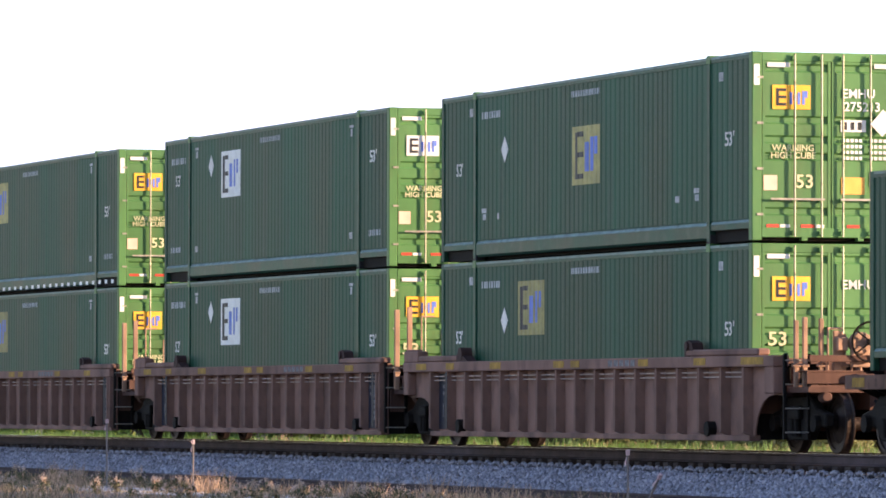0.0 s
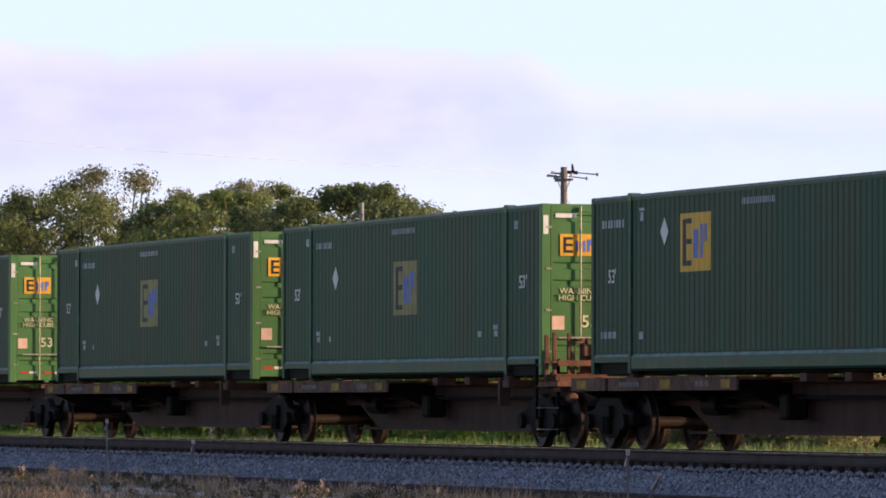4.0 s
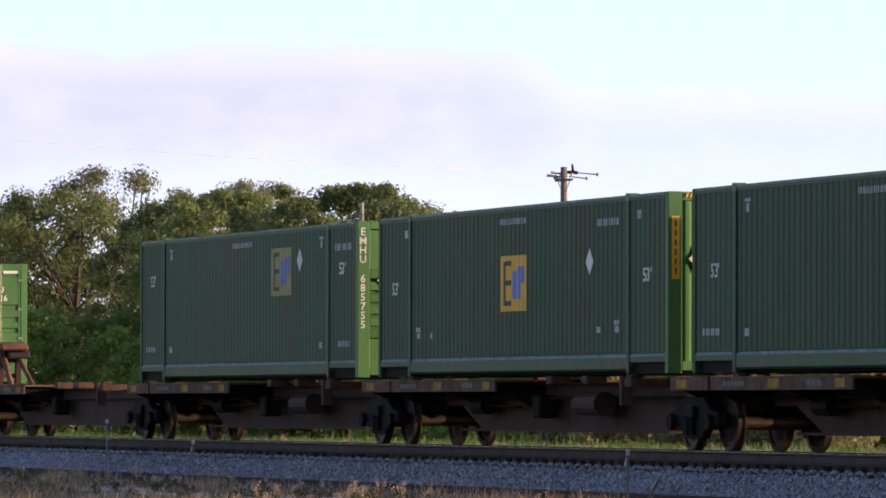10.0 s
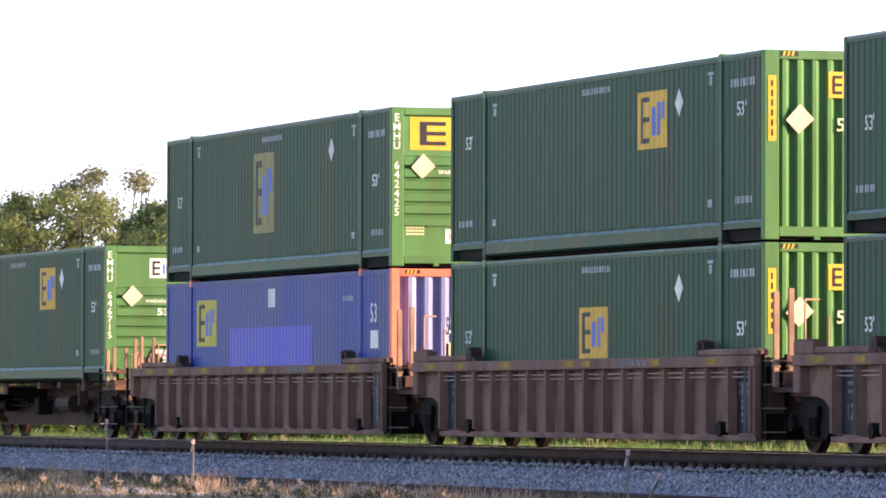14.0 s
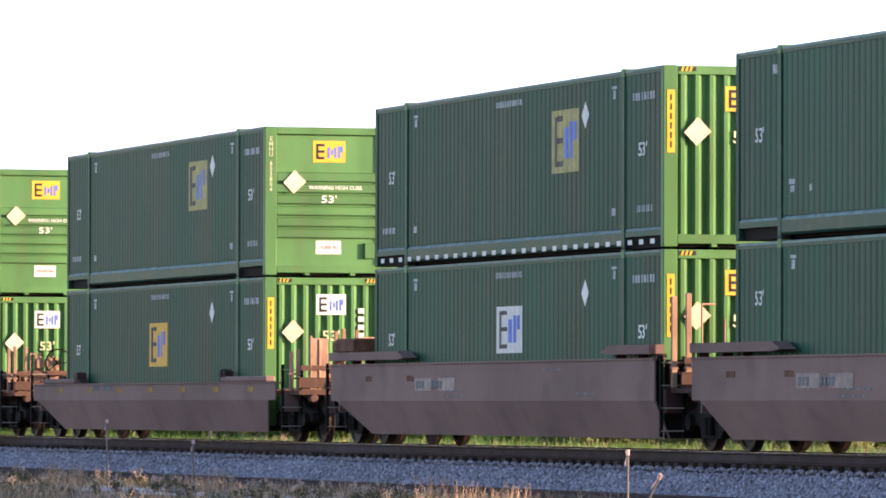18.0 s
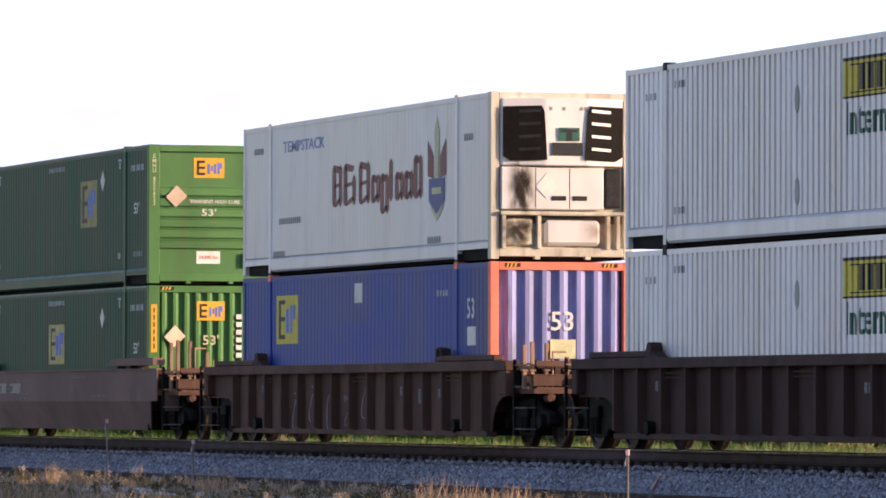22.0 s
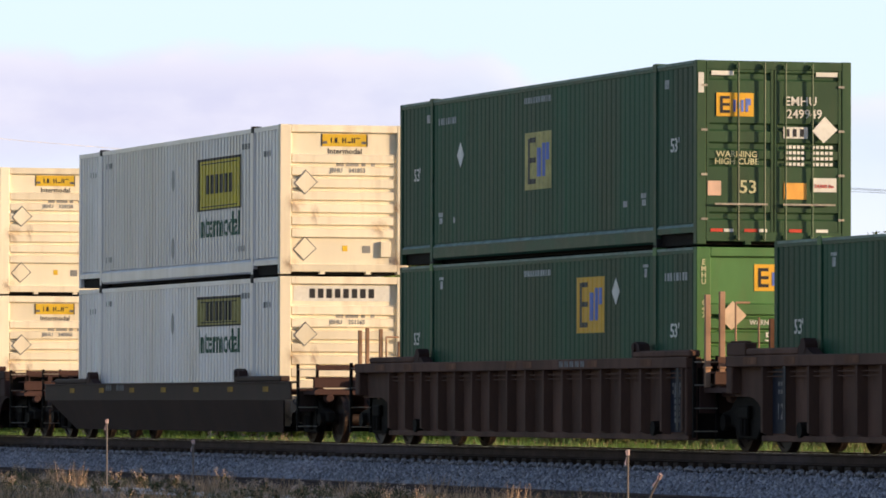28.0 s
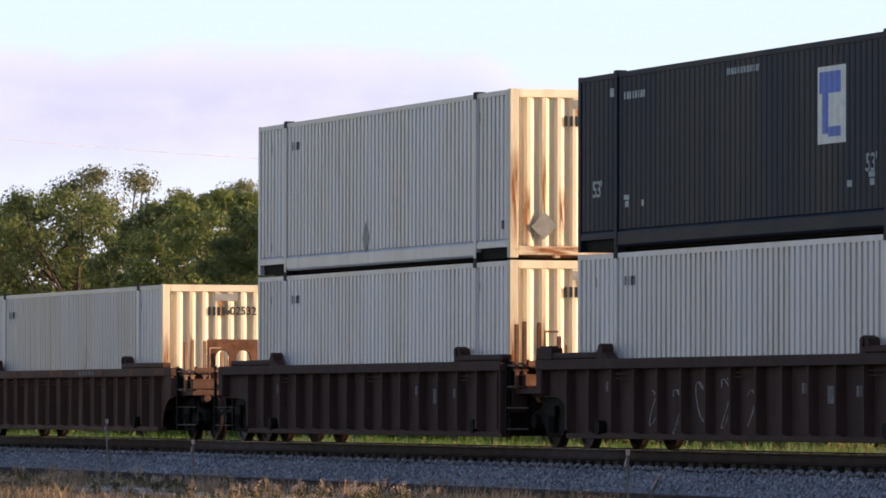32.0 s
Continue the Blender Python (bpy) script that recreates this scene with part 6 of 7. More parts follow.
            side_stencils(w, [(x, z, 0.3, 0.03, WORN_MARK, 3) for x, z in ((5.2, 0.85), (5.4, 0.95), (10.6, 1.3), (12.4, 0.9))], -1.556)
    else:
        ribbed_well(w, mat, xa, xb, 1.02 if kind == RIB else (1.15 if kind == DARK else 1.9), 1.48, kind == RIB, left, right)
        guides(w, mat, xa, xb, 1.48)
        if kind == RIB:
            stripe = CHORD_YELLOW if i < 26 else RUST
            side_stencils(w, [(k, 1.345, d, 0.11, stripe, 1) for k, d in ((-0.6, 0.6), (1.2, 0.45), (3.74, 0.6), (7.24, 0.55), (8.16, 0.45), (11.6, 0.48), (14.26, 0.55))] + [(10.1, 1.35, 0.2, 0.1, WORN_MARK, 5)], -1.572)
            if right == "coupled":
                side_stencils(w, [(16.43, 1.345, 1.0, 0.11, stripe, 1)], -1.572)
            for k, end in ((0.27, left), (LEN - 1.03, right)):
                if end == "joint":
                    part("dark_patch", cached("dark_patch", NAVY_SIDE, lambda g: [g.box(0, 0.80, -1.413, -1.407, 0.3, 1.28), g.box(0.84, 0.96, -1.563, -1.557, 0.33, 1.31) if k < 1 else g.box(-0.15, -0.04, -1.563, -1.557, 0.33, 1.31)]), w, "dark repaint patch", (k, 0, 0))
                    if k < 1:
                        part("lettering", text_mesh("125", 0.34, WORN_MARK, 0.9), w, at=(k + 0.42, -1.416, 0.62), turn=(90, 0, 0))
                    else:
                        side_stencils(w, [(k + 0.35, 0.45 + 0.1 * q, 0.1, 0.07, WORN_MARK, 2) for q in range(6)], -1.414)
                    side_stencils(w, [(k + 0.25, z, 0.08, 0.06, WORN_MARK, 4) for z in (0.9, 1.02)], -1.414)
        else:
            fb = LEN + (0.45 if right == "coupled" else 0.2)
            n = round((fb - 0.47) / (1.15 if kind == DARK else 1.9))
            bay = lambda k: 0.17 + (fb - 0.32) / n * (k + 0.5)
            side_stencils(w, [(bay(k) - 0.05, z, 0.12, 0.16, WORN_MARK, 2) for k, z in ((1, 0.95), (n - 3, 0.85), (n - 5, 0.9))], -1.4115)
            side_stencils(w, [(bay(n - 4) - 0.1, 0.75, 0.3, 0.26, WORN_MARK, 1)], -1.4115)
            if i in (21, 23, 24, 30):
                def scrawl(g):
                    rng = random.Random(i)
                    for k in (range(3, 8) if kind == DARK else (1, 5)):
                        x, z, rx, rz = bay(k), 0.66 + rng.uniform(-0.1, 0.12), rng.uniform(0.16, 0.26), rng.uniform(0.28, 0.4)
                        turn, twist = rng.uniform(0.9, 1.6), rng.uniform(-0.6, 0.6)
                        pts = [(x + rx * math.sin(turn * q * 0.55 + twist), z + rz * math.cos(q * 0.55)) for q in range(14)]
                        for q, ((xa_, za), (xb_, zb)) in enumerate(zip(pts, pts[1:])):
                            g.prism([(xa_, za), (xa_ + 0.035, za + 0.01), (xb_ + 0.035, zb + 0.01), (xb_, zb)], "y", -1.4115 - 0.0008 * (q % 4), -1.409)
                tagged(part("graffiti", cached(("graffiti", i), CHALK, scrawl), w, "faded white graffiti strokes"), kind="stuff")
    hand = POST_PAINT if kind in (RIB, SMOOTH) or i == 17 else (BROWN_DARK if i < 24 else DARK_BROWN)
    if kind == SMOOTH and left == "coupled":
        part("corner_block", cached("tall_corner_block", RUST, lambda g: [g.box(-1.9, -0.7, -1.5, -0.9, 1.69, 1.95), g.box(-1.98, -1.7, -1.52, -1.2, 1.7, 1.9)], 0.03), w)
    if left == "coupled":
        bogie(w, -2.0)
        end_deck(w, -2.6, -0.2, BROWN_DARK if hand == POST_PAINT else hand, 1.0)
        coupler(w, -2.7, -1)
        railings(w, -2.5, hand, 1.0, 2.1 if kind in (RIB, SMOOTH) else 1.75, tall=kind in (RIB, SMOOTH))
    bogie(w, LEN + 1.45 if right == "coupled" else LEN + gap / 2)
    # end frames get a darker brown: the shade of the gap put into paint
    if kind != LOWS:
        end_frame_wall(w, BROWN_DARK if mat == BROWN else DARK_BROWN, LEN + 0.32)
    if right == "coupled":
        end_deck(w, LEN + 0.2, LEN + 2.5, BROWN_DARK if hand == POST_PAINT else hand, 1.0)
        coupler(w, LEN + 2.5, 1)
        railings(w, LEN + 1.95, POST_PAINT if i < 23 or kind == RIB or i == 29 else (BROWN_DARK if i == 23 else DARK_BROWN), 1.0, 2.0 if kind in (RIB, SMOOTH) or i == 25 else 1.75, tall=i < 24 or kind == RIB or i == 29, wheel=i in (2, 16, 22))
        if i == 17:
            part("end_board", cached("end_board", POST_PAINT, lambda g: [g.box(0, 0.06, -0.98, -0.66, 1.0, 2.0), g.box(-0.02, 0.08, -1.02, -0.98, 1.0, 2.05), g.box(0.06, 0.08, -0.85, -0.8, 1.0, 1.98)], 0.01), w, "tall sunlit steel board", (LEN + 2.2, 0, 0))
    else:
        # this deck's dark brown also stands in for shade in the joint
        end_deck(w, LEN + 0.2, LEN + gap - 0.4, DARK_BROWN, 1.0)
        railings(w, LEN + 0.42, POST_PAINT if i < 28 else RUST, 1.0, 2.45 if i < 28 else 2.1)
    if i in (26, 27, 28):
        def arch(g):
            g.box(-0.04, 0.04, -0.1, 0.95, 1.88, 2.06)
            for y0, y1 in ((-0.1, 0.06), (0.36, 0.5), (0.8, 0.95)):
                g.box(-0.04, 0.04, y0, y1, 1.0, 1.9)
            for y0, y1 in ((0.06, 0.36), (0.5, 0.8)):
                for k in range(6):
                    t0 = math.pi * k / 6
                    g.prism([(y0 + 0.15 - 0.15 * math.cos(t0), 1.88), (y0 + 0.15 - 0.15 * math.cos(t0), 1.7 + 0.14 * math.sin(t0)), (y0 + 0.15 - 0.15 * math.cos(t0 + math.pi / 6), 1.7 + 0.14 * math.sin(t0 + math.pi / 6)), (y0 + 0.15 - 0.15 * math.cos(t0 + math.pi / 6), 1.88)], "x", -0.04, 0.04)
        part("end_frame", cached("end_frame", RUST, arch), w, "rusty frame with two arched openings", (LEN + (1.95 if right == "coupled" else gap * 0.6), -0.75, 0))
    return w


def build_box(i, level, spec):
    x0, kind = TRAIN[i][:2]
    z = FLOOR_SPINE if kind == SPINE else (FLOOR_LOW if level == 0 else FLOOR_TOP)
    label = BOX_LABEL[spec[0]]
    if spec[0] == "emp":
        label = {"door": "green fluted container with shade-dark sides and sunlit green double doors", "flute": "green fluted container with shade-dark sides and a sunlit fluted front", "rib": "green fluted container with shade-dark sides and a sunlit ribbed front"}[spec[2]]
    c = thing("shipping_container", label, "container", "containers on the freight train")
    MOVING.append((c, x0, NEAR, z))
    {"emp": emp, "blue": blue_box, "reefer": reefer, "white": intermodal_box, "grey": parcel_box, "navy": navy_box}[spec[0]](c, *spec[1:])


for unit in range(len(TRAIN)):
    build_unit(unit)
    for lev, one in enumerate(TRAIN[unit][4]):
        build_box(unit, lev, one)

# ---- trees and bushes beyond the line: x, y, height, crown radius, kind ----
TREES = [
    (-283.4, 65.0, 10.4, 4.5, "oak"),
    (-277.8, 66.2, 10.6, 4, "oak"),
    (-272.6, 66.3, 11.0, 4.2, "oak"),
    (-291.2, 73.8, 12.7, 4.4, "pale"),
    (-266.3, 69.7, 10.4, 3.6, "oak"),
    (-259.2, 68.9, 10.4, 3.6, "pine"),
    (-253.1, 68.3, 10.3, 3.8, "pine"),
    (-274.9, 75.7, 11.5, 4, "pale"),
    (-245.6, 68.9, 9.7, 3.6, "pine"),
    (-240.4, 68.8, 10.1, 4, "pine"),
    (-237.2, 69.0, 10.1, 4, "pine"),
    (-230.0, 68.6, 9.2, 3.6, "oak"),
    (-225.9, 68.3, 8.3, 2.6, "bush"),
    (-221.5, 68.9, 8.7, 0.9, "sapling"),
    (-217.5, 68.5, 7.4, 2.2, "bush"),
    (-214.0, 69.6, 6.5, 2.8, "bush"),
    (-210.6, 70.4, 5.8, 2.6, "bush"),
    (-208.3, 71.1, 5.5, 2.6, "bush"),
    (-206.0, 71.8, 4.9, 2.4, "bush"),
    (-203.7, 72.4, 4.2, 2.2, "bush"),
    (-192.1, 69.3, 6.0, 2.3, "oak"),
    (-191.7, 70.6, 6.2, 2.4, "oak"),
    (-191.4, 71.7, 6.5, 2.6, "oak"),
    (-190.9, 73.1, 6.8, 2.9, "oak"),
    (-190.4, 74.7, 7.1, 3.1, "oak"),
]
BUSHES = [
    (-251.7, 58.1, 5.8, 1.9),
    (-249.9, 59.2, 5.4, 2.4),
    (-251.5, 60.6, 5.4, 1.6),
    (-246.2, 60.8, 4.9, 2.0),
    (-246.1, 62.5, 5.3, 2.0),
    (-237.3, 61.1, 4.6, 2.5),
    (-240.0, 63.2, 5.1, 1.9),
    (-236.0, 63.7, 4.7, 2.1),
    (-232.0, 63.9, 5.2, 1.8),
    (-233.5, 65.9, 5.0, 1.7),
    (-232.0, 66.7, 5.2, 2.0),
    (-228.8, 67.5, 4.8, 2.1),
    (-227.3, 67.9, 5.2, 2.2),
    (-222.2, 68.1, 4.0, 2.3),
    (-222.8, 69.5, 3.7, 2.3),
    (-223.6, 71.2, 3.4, 2.2),
    (-217.9, 70.4, 3.8, 2.1),
    (-215.6, 71.1, 3.3, 1.9),
    (-209.8, 70.7, 3.3, 2.1),
    (-208.0, 70.9, 3.3, 1.7),
    (-210.6, 73.7, 3.8, 1.9),
    (-211.2, 74.9, 4.0, 1.6),
    (-204.5, 74.0, 3.9, 1.8),
    (-198.5, 72.9, 4.1, 1.8),
    (-195.9, 72.8, 3.8, 2.3),
    (-201.9, 76.7, 3.9, 2.2),
    (-195.8, 75.7, 3.5, 1.8),
    (-190.1, 74.8, 3.7, 2.3),
]


def leaf_cloud(rng, centres, radii, per, size, flat=0.75):
    """Many small leaf tufts in clumps, as plain crossed blades."""
    n = len(centres) * per
    c = np.repeat(np.array(centres), per, 0)
    r = np.repeat(np.array(radii), per)[:, None]
    d = rng.normal(size=(n, 3))
    d /= np.linalg.norm(d, axis=1)[:, None]
    p = c + d * r * (rng.random((n, 1)) ** 0.58) * np.array([1, 1, flat])
    face = d + 0.45 * rng.normal(size=(n, 3))
    u = np.cross(face, rng.normal(size=(n, 3)))
    u /= np.linalg.norm(u, axis=1)[:, None]
    w = np.cross(face, u)
    w /= np.linalg.norm(w, axis=1)[:, None]
    s = size * (0.6 + 0.8 * rng.random((n, 1)))
    quad = np.stack([p - u * s, p + w * s * 0.55, p + u * s, p - w * s * 0.55], 1)
    return quad.reshape(-1, 3)


def leaf_mesh(name, pts, mat):
    me = bpy.data.meshes.new(name)
    n = len(pts) // 4
    me.vertices.add(len(pts))
    me.vertices.foreach_set("co", np.ascontiguousarray(pts, np.float32).ravel())
    me.loops.add(4 * n)
    me.loops.foreach_set("vertex_index", np.arange(4 * n, dtype=np.int32))
    me.polygons.add(n)
    me.polygons.foreach_set("loop_start", np.arange(0, 4 * n, 4, dtype=np.int32))
    me.update(calc_edges=True)
    me.materials.append(mat)
    return me


def limb(g, p, q, r0, r1, rng, bend=0.25, steps=4):
    """A crooked tapering limb from p to q; returns its joints."""
    p, q = np.array(p, float), np.array(q, float)
    pts = [p + (q - p) * i / steps + (rng.normal(size=3) * bend * (0 < i < steps)) for i in range(steps + 1)]
    for i in range(steps):
        g.tube(tuple(pts[i]), tuple(pts[i + 1]), r0 + (r1 - r0) * i / steps, 6, r0 + (r1 - r0) * (i + 1) / steps)
    return pts


TREE_TEXT = {"oak": ("oak_tree", "leafy olive-green oak at the edge of the wood", LEAF_OAK), "pale": ("oak_tree", "tall pale-leaved oak with an airy crown", LEAF_PALE),
             "pine": ("pine_tree", "crooked-limbed pine with dark needle clumps", LEAF_PINE), "bush": ("bush", "bright green scrub bush behind the railway", LEAF_BUSH),
             "sapling": ("sapling", "thin upright sapling with sparse leaves", LEAF_BUSH)}


def build_tree(x, y, h, r, kind, seed):
    rng = np.random.default_rng(seed)
    name, label, mat = TREE_TEXT[kind]
    t = thing(name, label, "tree" if kind != "bush" else "bush", "trees beyond the railway", at=(x, y, -0.62))
    low = {"oak": 0.22, "pale": 0.3, "pine": 0.38, "bush": 0.03, "sapling": 0.3}[kind]
    trunk = Geo()
    top = limb(trunk, (0, 0, 0), (rng.normal() * 0.4, rng.normal() * 0.4, h * 0.72), 0.028 * h, 0.008 * h, rng, 0.2, 6)
    part("trunk", trunk.mesh("trunk", PINE_BARK if kind == "pine" else BARK), t)
    g = Geo()
    centres, radii = [], []
    count = {"oak": 64, "pale": 54, "pine": 60, "bush": 34, "sapling": 14}[kind]
    for k in range(count):
        a = rng.random() * 2 * math.pi
        v = low + (1 - low) * (k + rng.random()) / count
        prof = math.sin(math.pi * min(max((v - low) / (1.0 - low) * 0.86 + 0.12, 0), 1)) ** 0.6
        rad = r * prof * (0.5 + 0.5 * rng.random() ** 0.5)
        cr = r * (0.15 + 0.15 * rng.random()) * (0.85 if kind == "pine" else 1)
        z = min(h * v, h - cr * 0.7)
        c = (rad * math.cos(a), rad * math.sin(a), z)
        centres.append(c)
        radii.append(cr)
        if k % 2 == 0 and kind != "sapling":
            j = top[min(5, max(1, int(v * 5)))]
            limb(g, tuple(j), c, 0.006 * h, 0.0025 * h, rng, 0.22, 3)
    if kind == "pine":
        # bare crooked lower limbs
        for q in range(9):
            a, z = rng.random() * 6.28, h * (0.24 + 0.2 * rng.random())
            mid = (0.5 * r * math.cos(a), 0.5 * r * math.sin(a), z + 0.3)
            limb(g, (0, 0, z - 0.4), mid, 0.011 * h, 0.008 * h, rng, 0.18, 3)
            limb(g, mid, (1.05 * r * math.cos(a + 0.4), 1.05 * r * math.sin(a + 0.4), z + 0.3 + 0.9 * rng.random()), 0.008 * h, 0.004 * h, rng, 0.22, 3)
    if g.v:
        bark = PINE_BARK if kind == "pine" else BARK
        tagged(part("branchwork", g.mesh("branchwork", bark), t), kind="stuff")
    per = {"oak": 300, "pale": 290, "pine": 280, "bush": 200, "sapling": 40}[kind]
    size = {"oak": 0.074, "pale": 0.07, "pine": 0.072, "bush": 0.066, "sapling": 0.065}[kind]
    clouds_of = [leaf_cloud(rng, centres, radii, per, size, 0.6 if kind == "pine" else 0.72)]
    if kind != "sapling":
        # thicker sprays inside each clump and an inner mass that hides the sky
        clouds_of.append(leaf_cloud(rng, centres, [q * 0.72 for q in radii], 60, size * 1.55, 0.65))
        inner = [(0.45 * r * math.cos(q * 2.4), 0.45 * r * math.sin(q * 2.4), h * (low + 0.08 + (0.80 - low) * q / 12)) for q in range(12)]
        clouds_of.append(leaf_cloud(rng, inner, [0.42 * r] * 12, 110 if kind != "pale" else 60, size * 1.9, 0.7))
    part("crown", leaf_mesh("crown", np.concatenate(clouds_of), mat), t)


for k, (tx, ty, th, tr_, tk) in enumerate(TREES):
    build_tree(tx, ty, th, tr_, tk, 100 + k)
for k, (tx, ty, th, tr_) in enumerate(BUSHES):
    build_tree(tx, ty, th, tr_, "bush", 300 + k)


def build_wood():
    """Dense far scrub that closes the view behind the first trees."""
    rng = np.random.default_rng(9)
    cs, rs = [], []
    for i in range(640):
        x = -330 + 170 * rng.random()
        y = (66 if x < -225 else 76) + (330 + x) * 0.045 + 10 + 14 * rng.random()
        tall = 8.4 if y < -0.262 * x else 6.6 if y < -0.285 * x else 1.6
        cs.append((x, y, 0.4 + tall * rng.random()))
        rs.append(1.1 + 1.0 * rng.random())
    ob = new("far_scrub", leaf_mesh("far_scrub", leaf_cloud(rng, cs, rs, 110, 0.17), LEAF_OAK))
    tagged(ob, "dense dark scrub under and behind the trees", "scrub", kind="stuff")


build_wood()


def build_thicket():
    """Low dense scrub that fills the gaps between the bushes and sinks to the right."""
    rng = np.random.default_rng(19)
    for nm, mat, lab, lo, hi, cut in (("bright_thicket", LEAF_BUSH, "dense bright green thicket between the bushes", 16.4, 18.35, 1.0), ("olive_thicket", LEAF_SCRUB, "dense olive-brown thicket between the bushes", 17.8, 20.9, 0.97)):
        cs, rs = [], []
        for i in range(440):
            a = lo + (hi - lo) * rng.random()
            y = 58.0 + 5.0 * rng.random()
            top = (5.45 if a < 17.4 else max(3.2, 5.45 - 0.63 * (a - 17.4))) * cut
            cs.append((-y / math.tan(radians(a)), y, -0.4 + (top - 0.5) * rng.random() ** 1.15))
            rs.append(0.45 + 0.42 * rng.random())
        ob = new(nm, leaf_mesh(nm, np.concatenate([leaf_cloud(rng, cs, rs, 190, 0.065), leaf_cloud(rng, cs, [q * 0.8 for q in rs], 70, 0.10)]), mat))
        tagged(ob, lab, "scrub", kind="stuff")


build_thicket()


def build_dead_shrub(x, y, h, seed):
    """A bare twiggy shrub: forking pale stems without leaves."""
    rng = np.random.default_rng(seed)
    g = Geo()
    for k in range(16):
        a, lean = rng.random() * 6.28, 0.25 + 0.35 * rng.random()
        tip = np.array([h * lean * math.cos(a), h * lean * math.sin(a), h * (0.7 + 0.3 * rng.random())])
        pts = limb(g, (0, 0, 0), tuple(tip), 0.022, 0.010, rng, 0.08, 5)
        for q in pts[2:]:
            for f in range(3):
                limb(g, tuple(q), tuple(q + np.array([rng.normal() * 0.35, rng.normal() * 0.35, 0.25 + 0.5 * rng.random()])), 0.009, 0.005, rng, 0.03, 2)
    ob = new("dead_shrub", g.mesh("dead_shrub", TWIG))
    ob.location = (x, y, -0.62)
    tagged(ob, "bare grey twiggy shrub above the green bushes", "shrub", "trees beyond the railway")


for k, (sx, sy, sh) in enumerate(((-216.5, 74.4, 6.5), (-213.0, 75.2, 6.0))):
    build_dead_shrub(sx, sy, sh, 70 + k)


# ---- poles and wires ----
def build_pole(x, y, top, arm, turn, label, pin=0.33, girth=0.14, wood=POLE_WOOD):
    p = thing("utility_pole", label, "utility pole", "poles beyond the railway", at=(x, y, -0.62))
    h = top + 0.62
    part("pole", Geo().tube((0, 0, 0), (0, 0, h), girth, 12, girth * 0.75).mesh("pole", wood), p)
    if arm:
        c, s = math.cos(radians(turn)), math.sin(radians(turn))
        bar = Geo().tube((-arm / 2 * c, -arm / 2 * s, h - 0.42), (arm / 2 * c, arm / 2 * s, h - 0.42), 0.05, 4)
        ca = part("crossarm", bar.mesh("crossarm", POLE_WOOD), p)
        for k in (-0.96, -0.4, 0.38, 0.96):
            ins = Geo().tube((k * arm / 2 * c, k * arm / 2 * s, h - 0.38), (k * arm / 2 * c, k * arm / 2 * s, h - 0.38 + pin * 0.55), 0.018, 6).tube((k * arm / 2 * c, k * arm / 2 * s, h - 0.38 + pin * 0.5), (k * arm / 2 * c, k * arm / 2 * s, h - 0.38 + pin), 0.055, 8, 0.035)
            part("insulator", ins.mesh("insulator", WHITE_MARK), ca)
        for k in (-1, 1):
            br = Geo().tube((k * 0.45 * c, k * 0.45 * s, h - 0.46), (0, 0, h - 0.95), 0.016, 5)
            part("brace", br.mesh("brace", GREY_MARK), ca)
    return p


# a pole whose arm is seen nearly end on, with standoff rods, a cut-out and a deadend
first_pole = build_pole(-194.8, 64.0, 8.4, 1.3, 186, "weathered wooden power pole with a short crossarm and standoff rods", 0.16)
for reach, drop, z in ((0.92, 0.08, 8.86), (0.58, 0.07, 8.72)):
    rod = Geo().tube((0.05, 0.15, z), (0.05 + 0.312 * reach, 0.15 + 0.95 * reach, z - drop), 0.022, 6)
    rod.tube((0.05 + 0.312 * reach, 0.15 + 0.95 * reach, z - drop - 0.05), (0.05 + 0.312 * reach, 0.15 + 0.95 * reach, z - drop + 0.05), 0.045, 8)
    part("standoff_rod", rod.mesh("standoff_rod", GREY_MARK), first_pole)
for reach, z in ((-0.42, 8.80), (-0.55, 8.70), (-0.33, 8.62)):
    rod = Geo().tube((-0.03, -0.1, z), (0.312 * reach, 0.95 * reach, z + 0.05), 0.03, 6, 0.045)
    part("deadend", rod.mesh("deadend", GREY_MARK), first_pole)
part("fuse_cutout", Geo().tube((0.09, 0.28, 8.85), (0.08, 0.25, 9.12), 0.055, 8, 0.03).tube((0.03, 0.1, 8.85), (0.14, 0.42, 8.84), 0.06, 6).mesh("fuse_cutout", CASTING), first_pole)
build_pole(-178.5, 66.1, 7.34, 2.4, 73, "weathered wooden power pole with a long four-pin crossarm")
build_pole(-230.0, 67.6, 8.35, 0, 0, "grey pole standing among the trees", girth=0.1, wood=GREY_POLE)


def wire(p, q, sag, r=0.011, mat=WIRE):
    p, q = Vector(p), Vector(q)
    g = Geo()
    n = 14
    pts = [p.lerp(q, i / n) - Vector((0, 0, sag * 4 * (i / n) * (1 - i / n))) for i in range(n + 1)]
    for k, c in enumerate(pts):
        g.v += [(c.x, c.y + r, c.z), (c.x, c.y, c.z + r), (c.x, c.y - r, c.z), (c.x, c.y, c.z - r)]
        if k:
            g.f += [(4 * k - 4 + j, 4 * k - 4 + (j + 1) % 4, 4 * k + (j + 1) % 4, 4 * k + j) for j in range(4)]
    tagged(new("power_line", g.mesh("power_line", mat)), "thin overhead wire between the poles", "wire", "overhead wires")


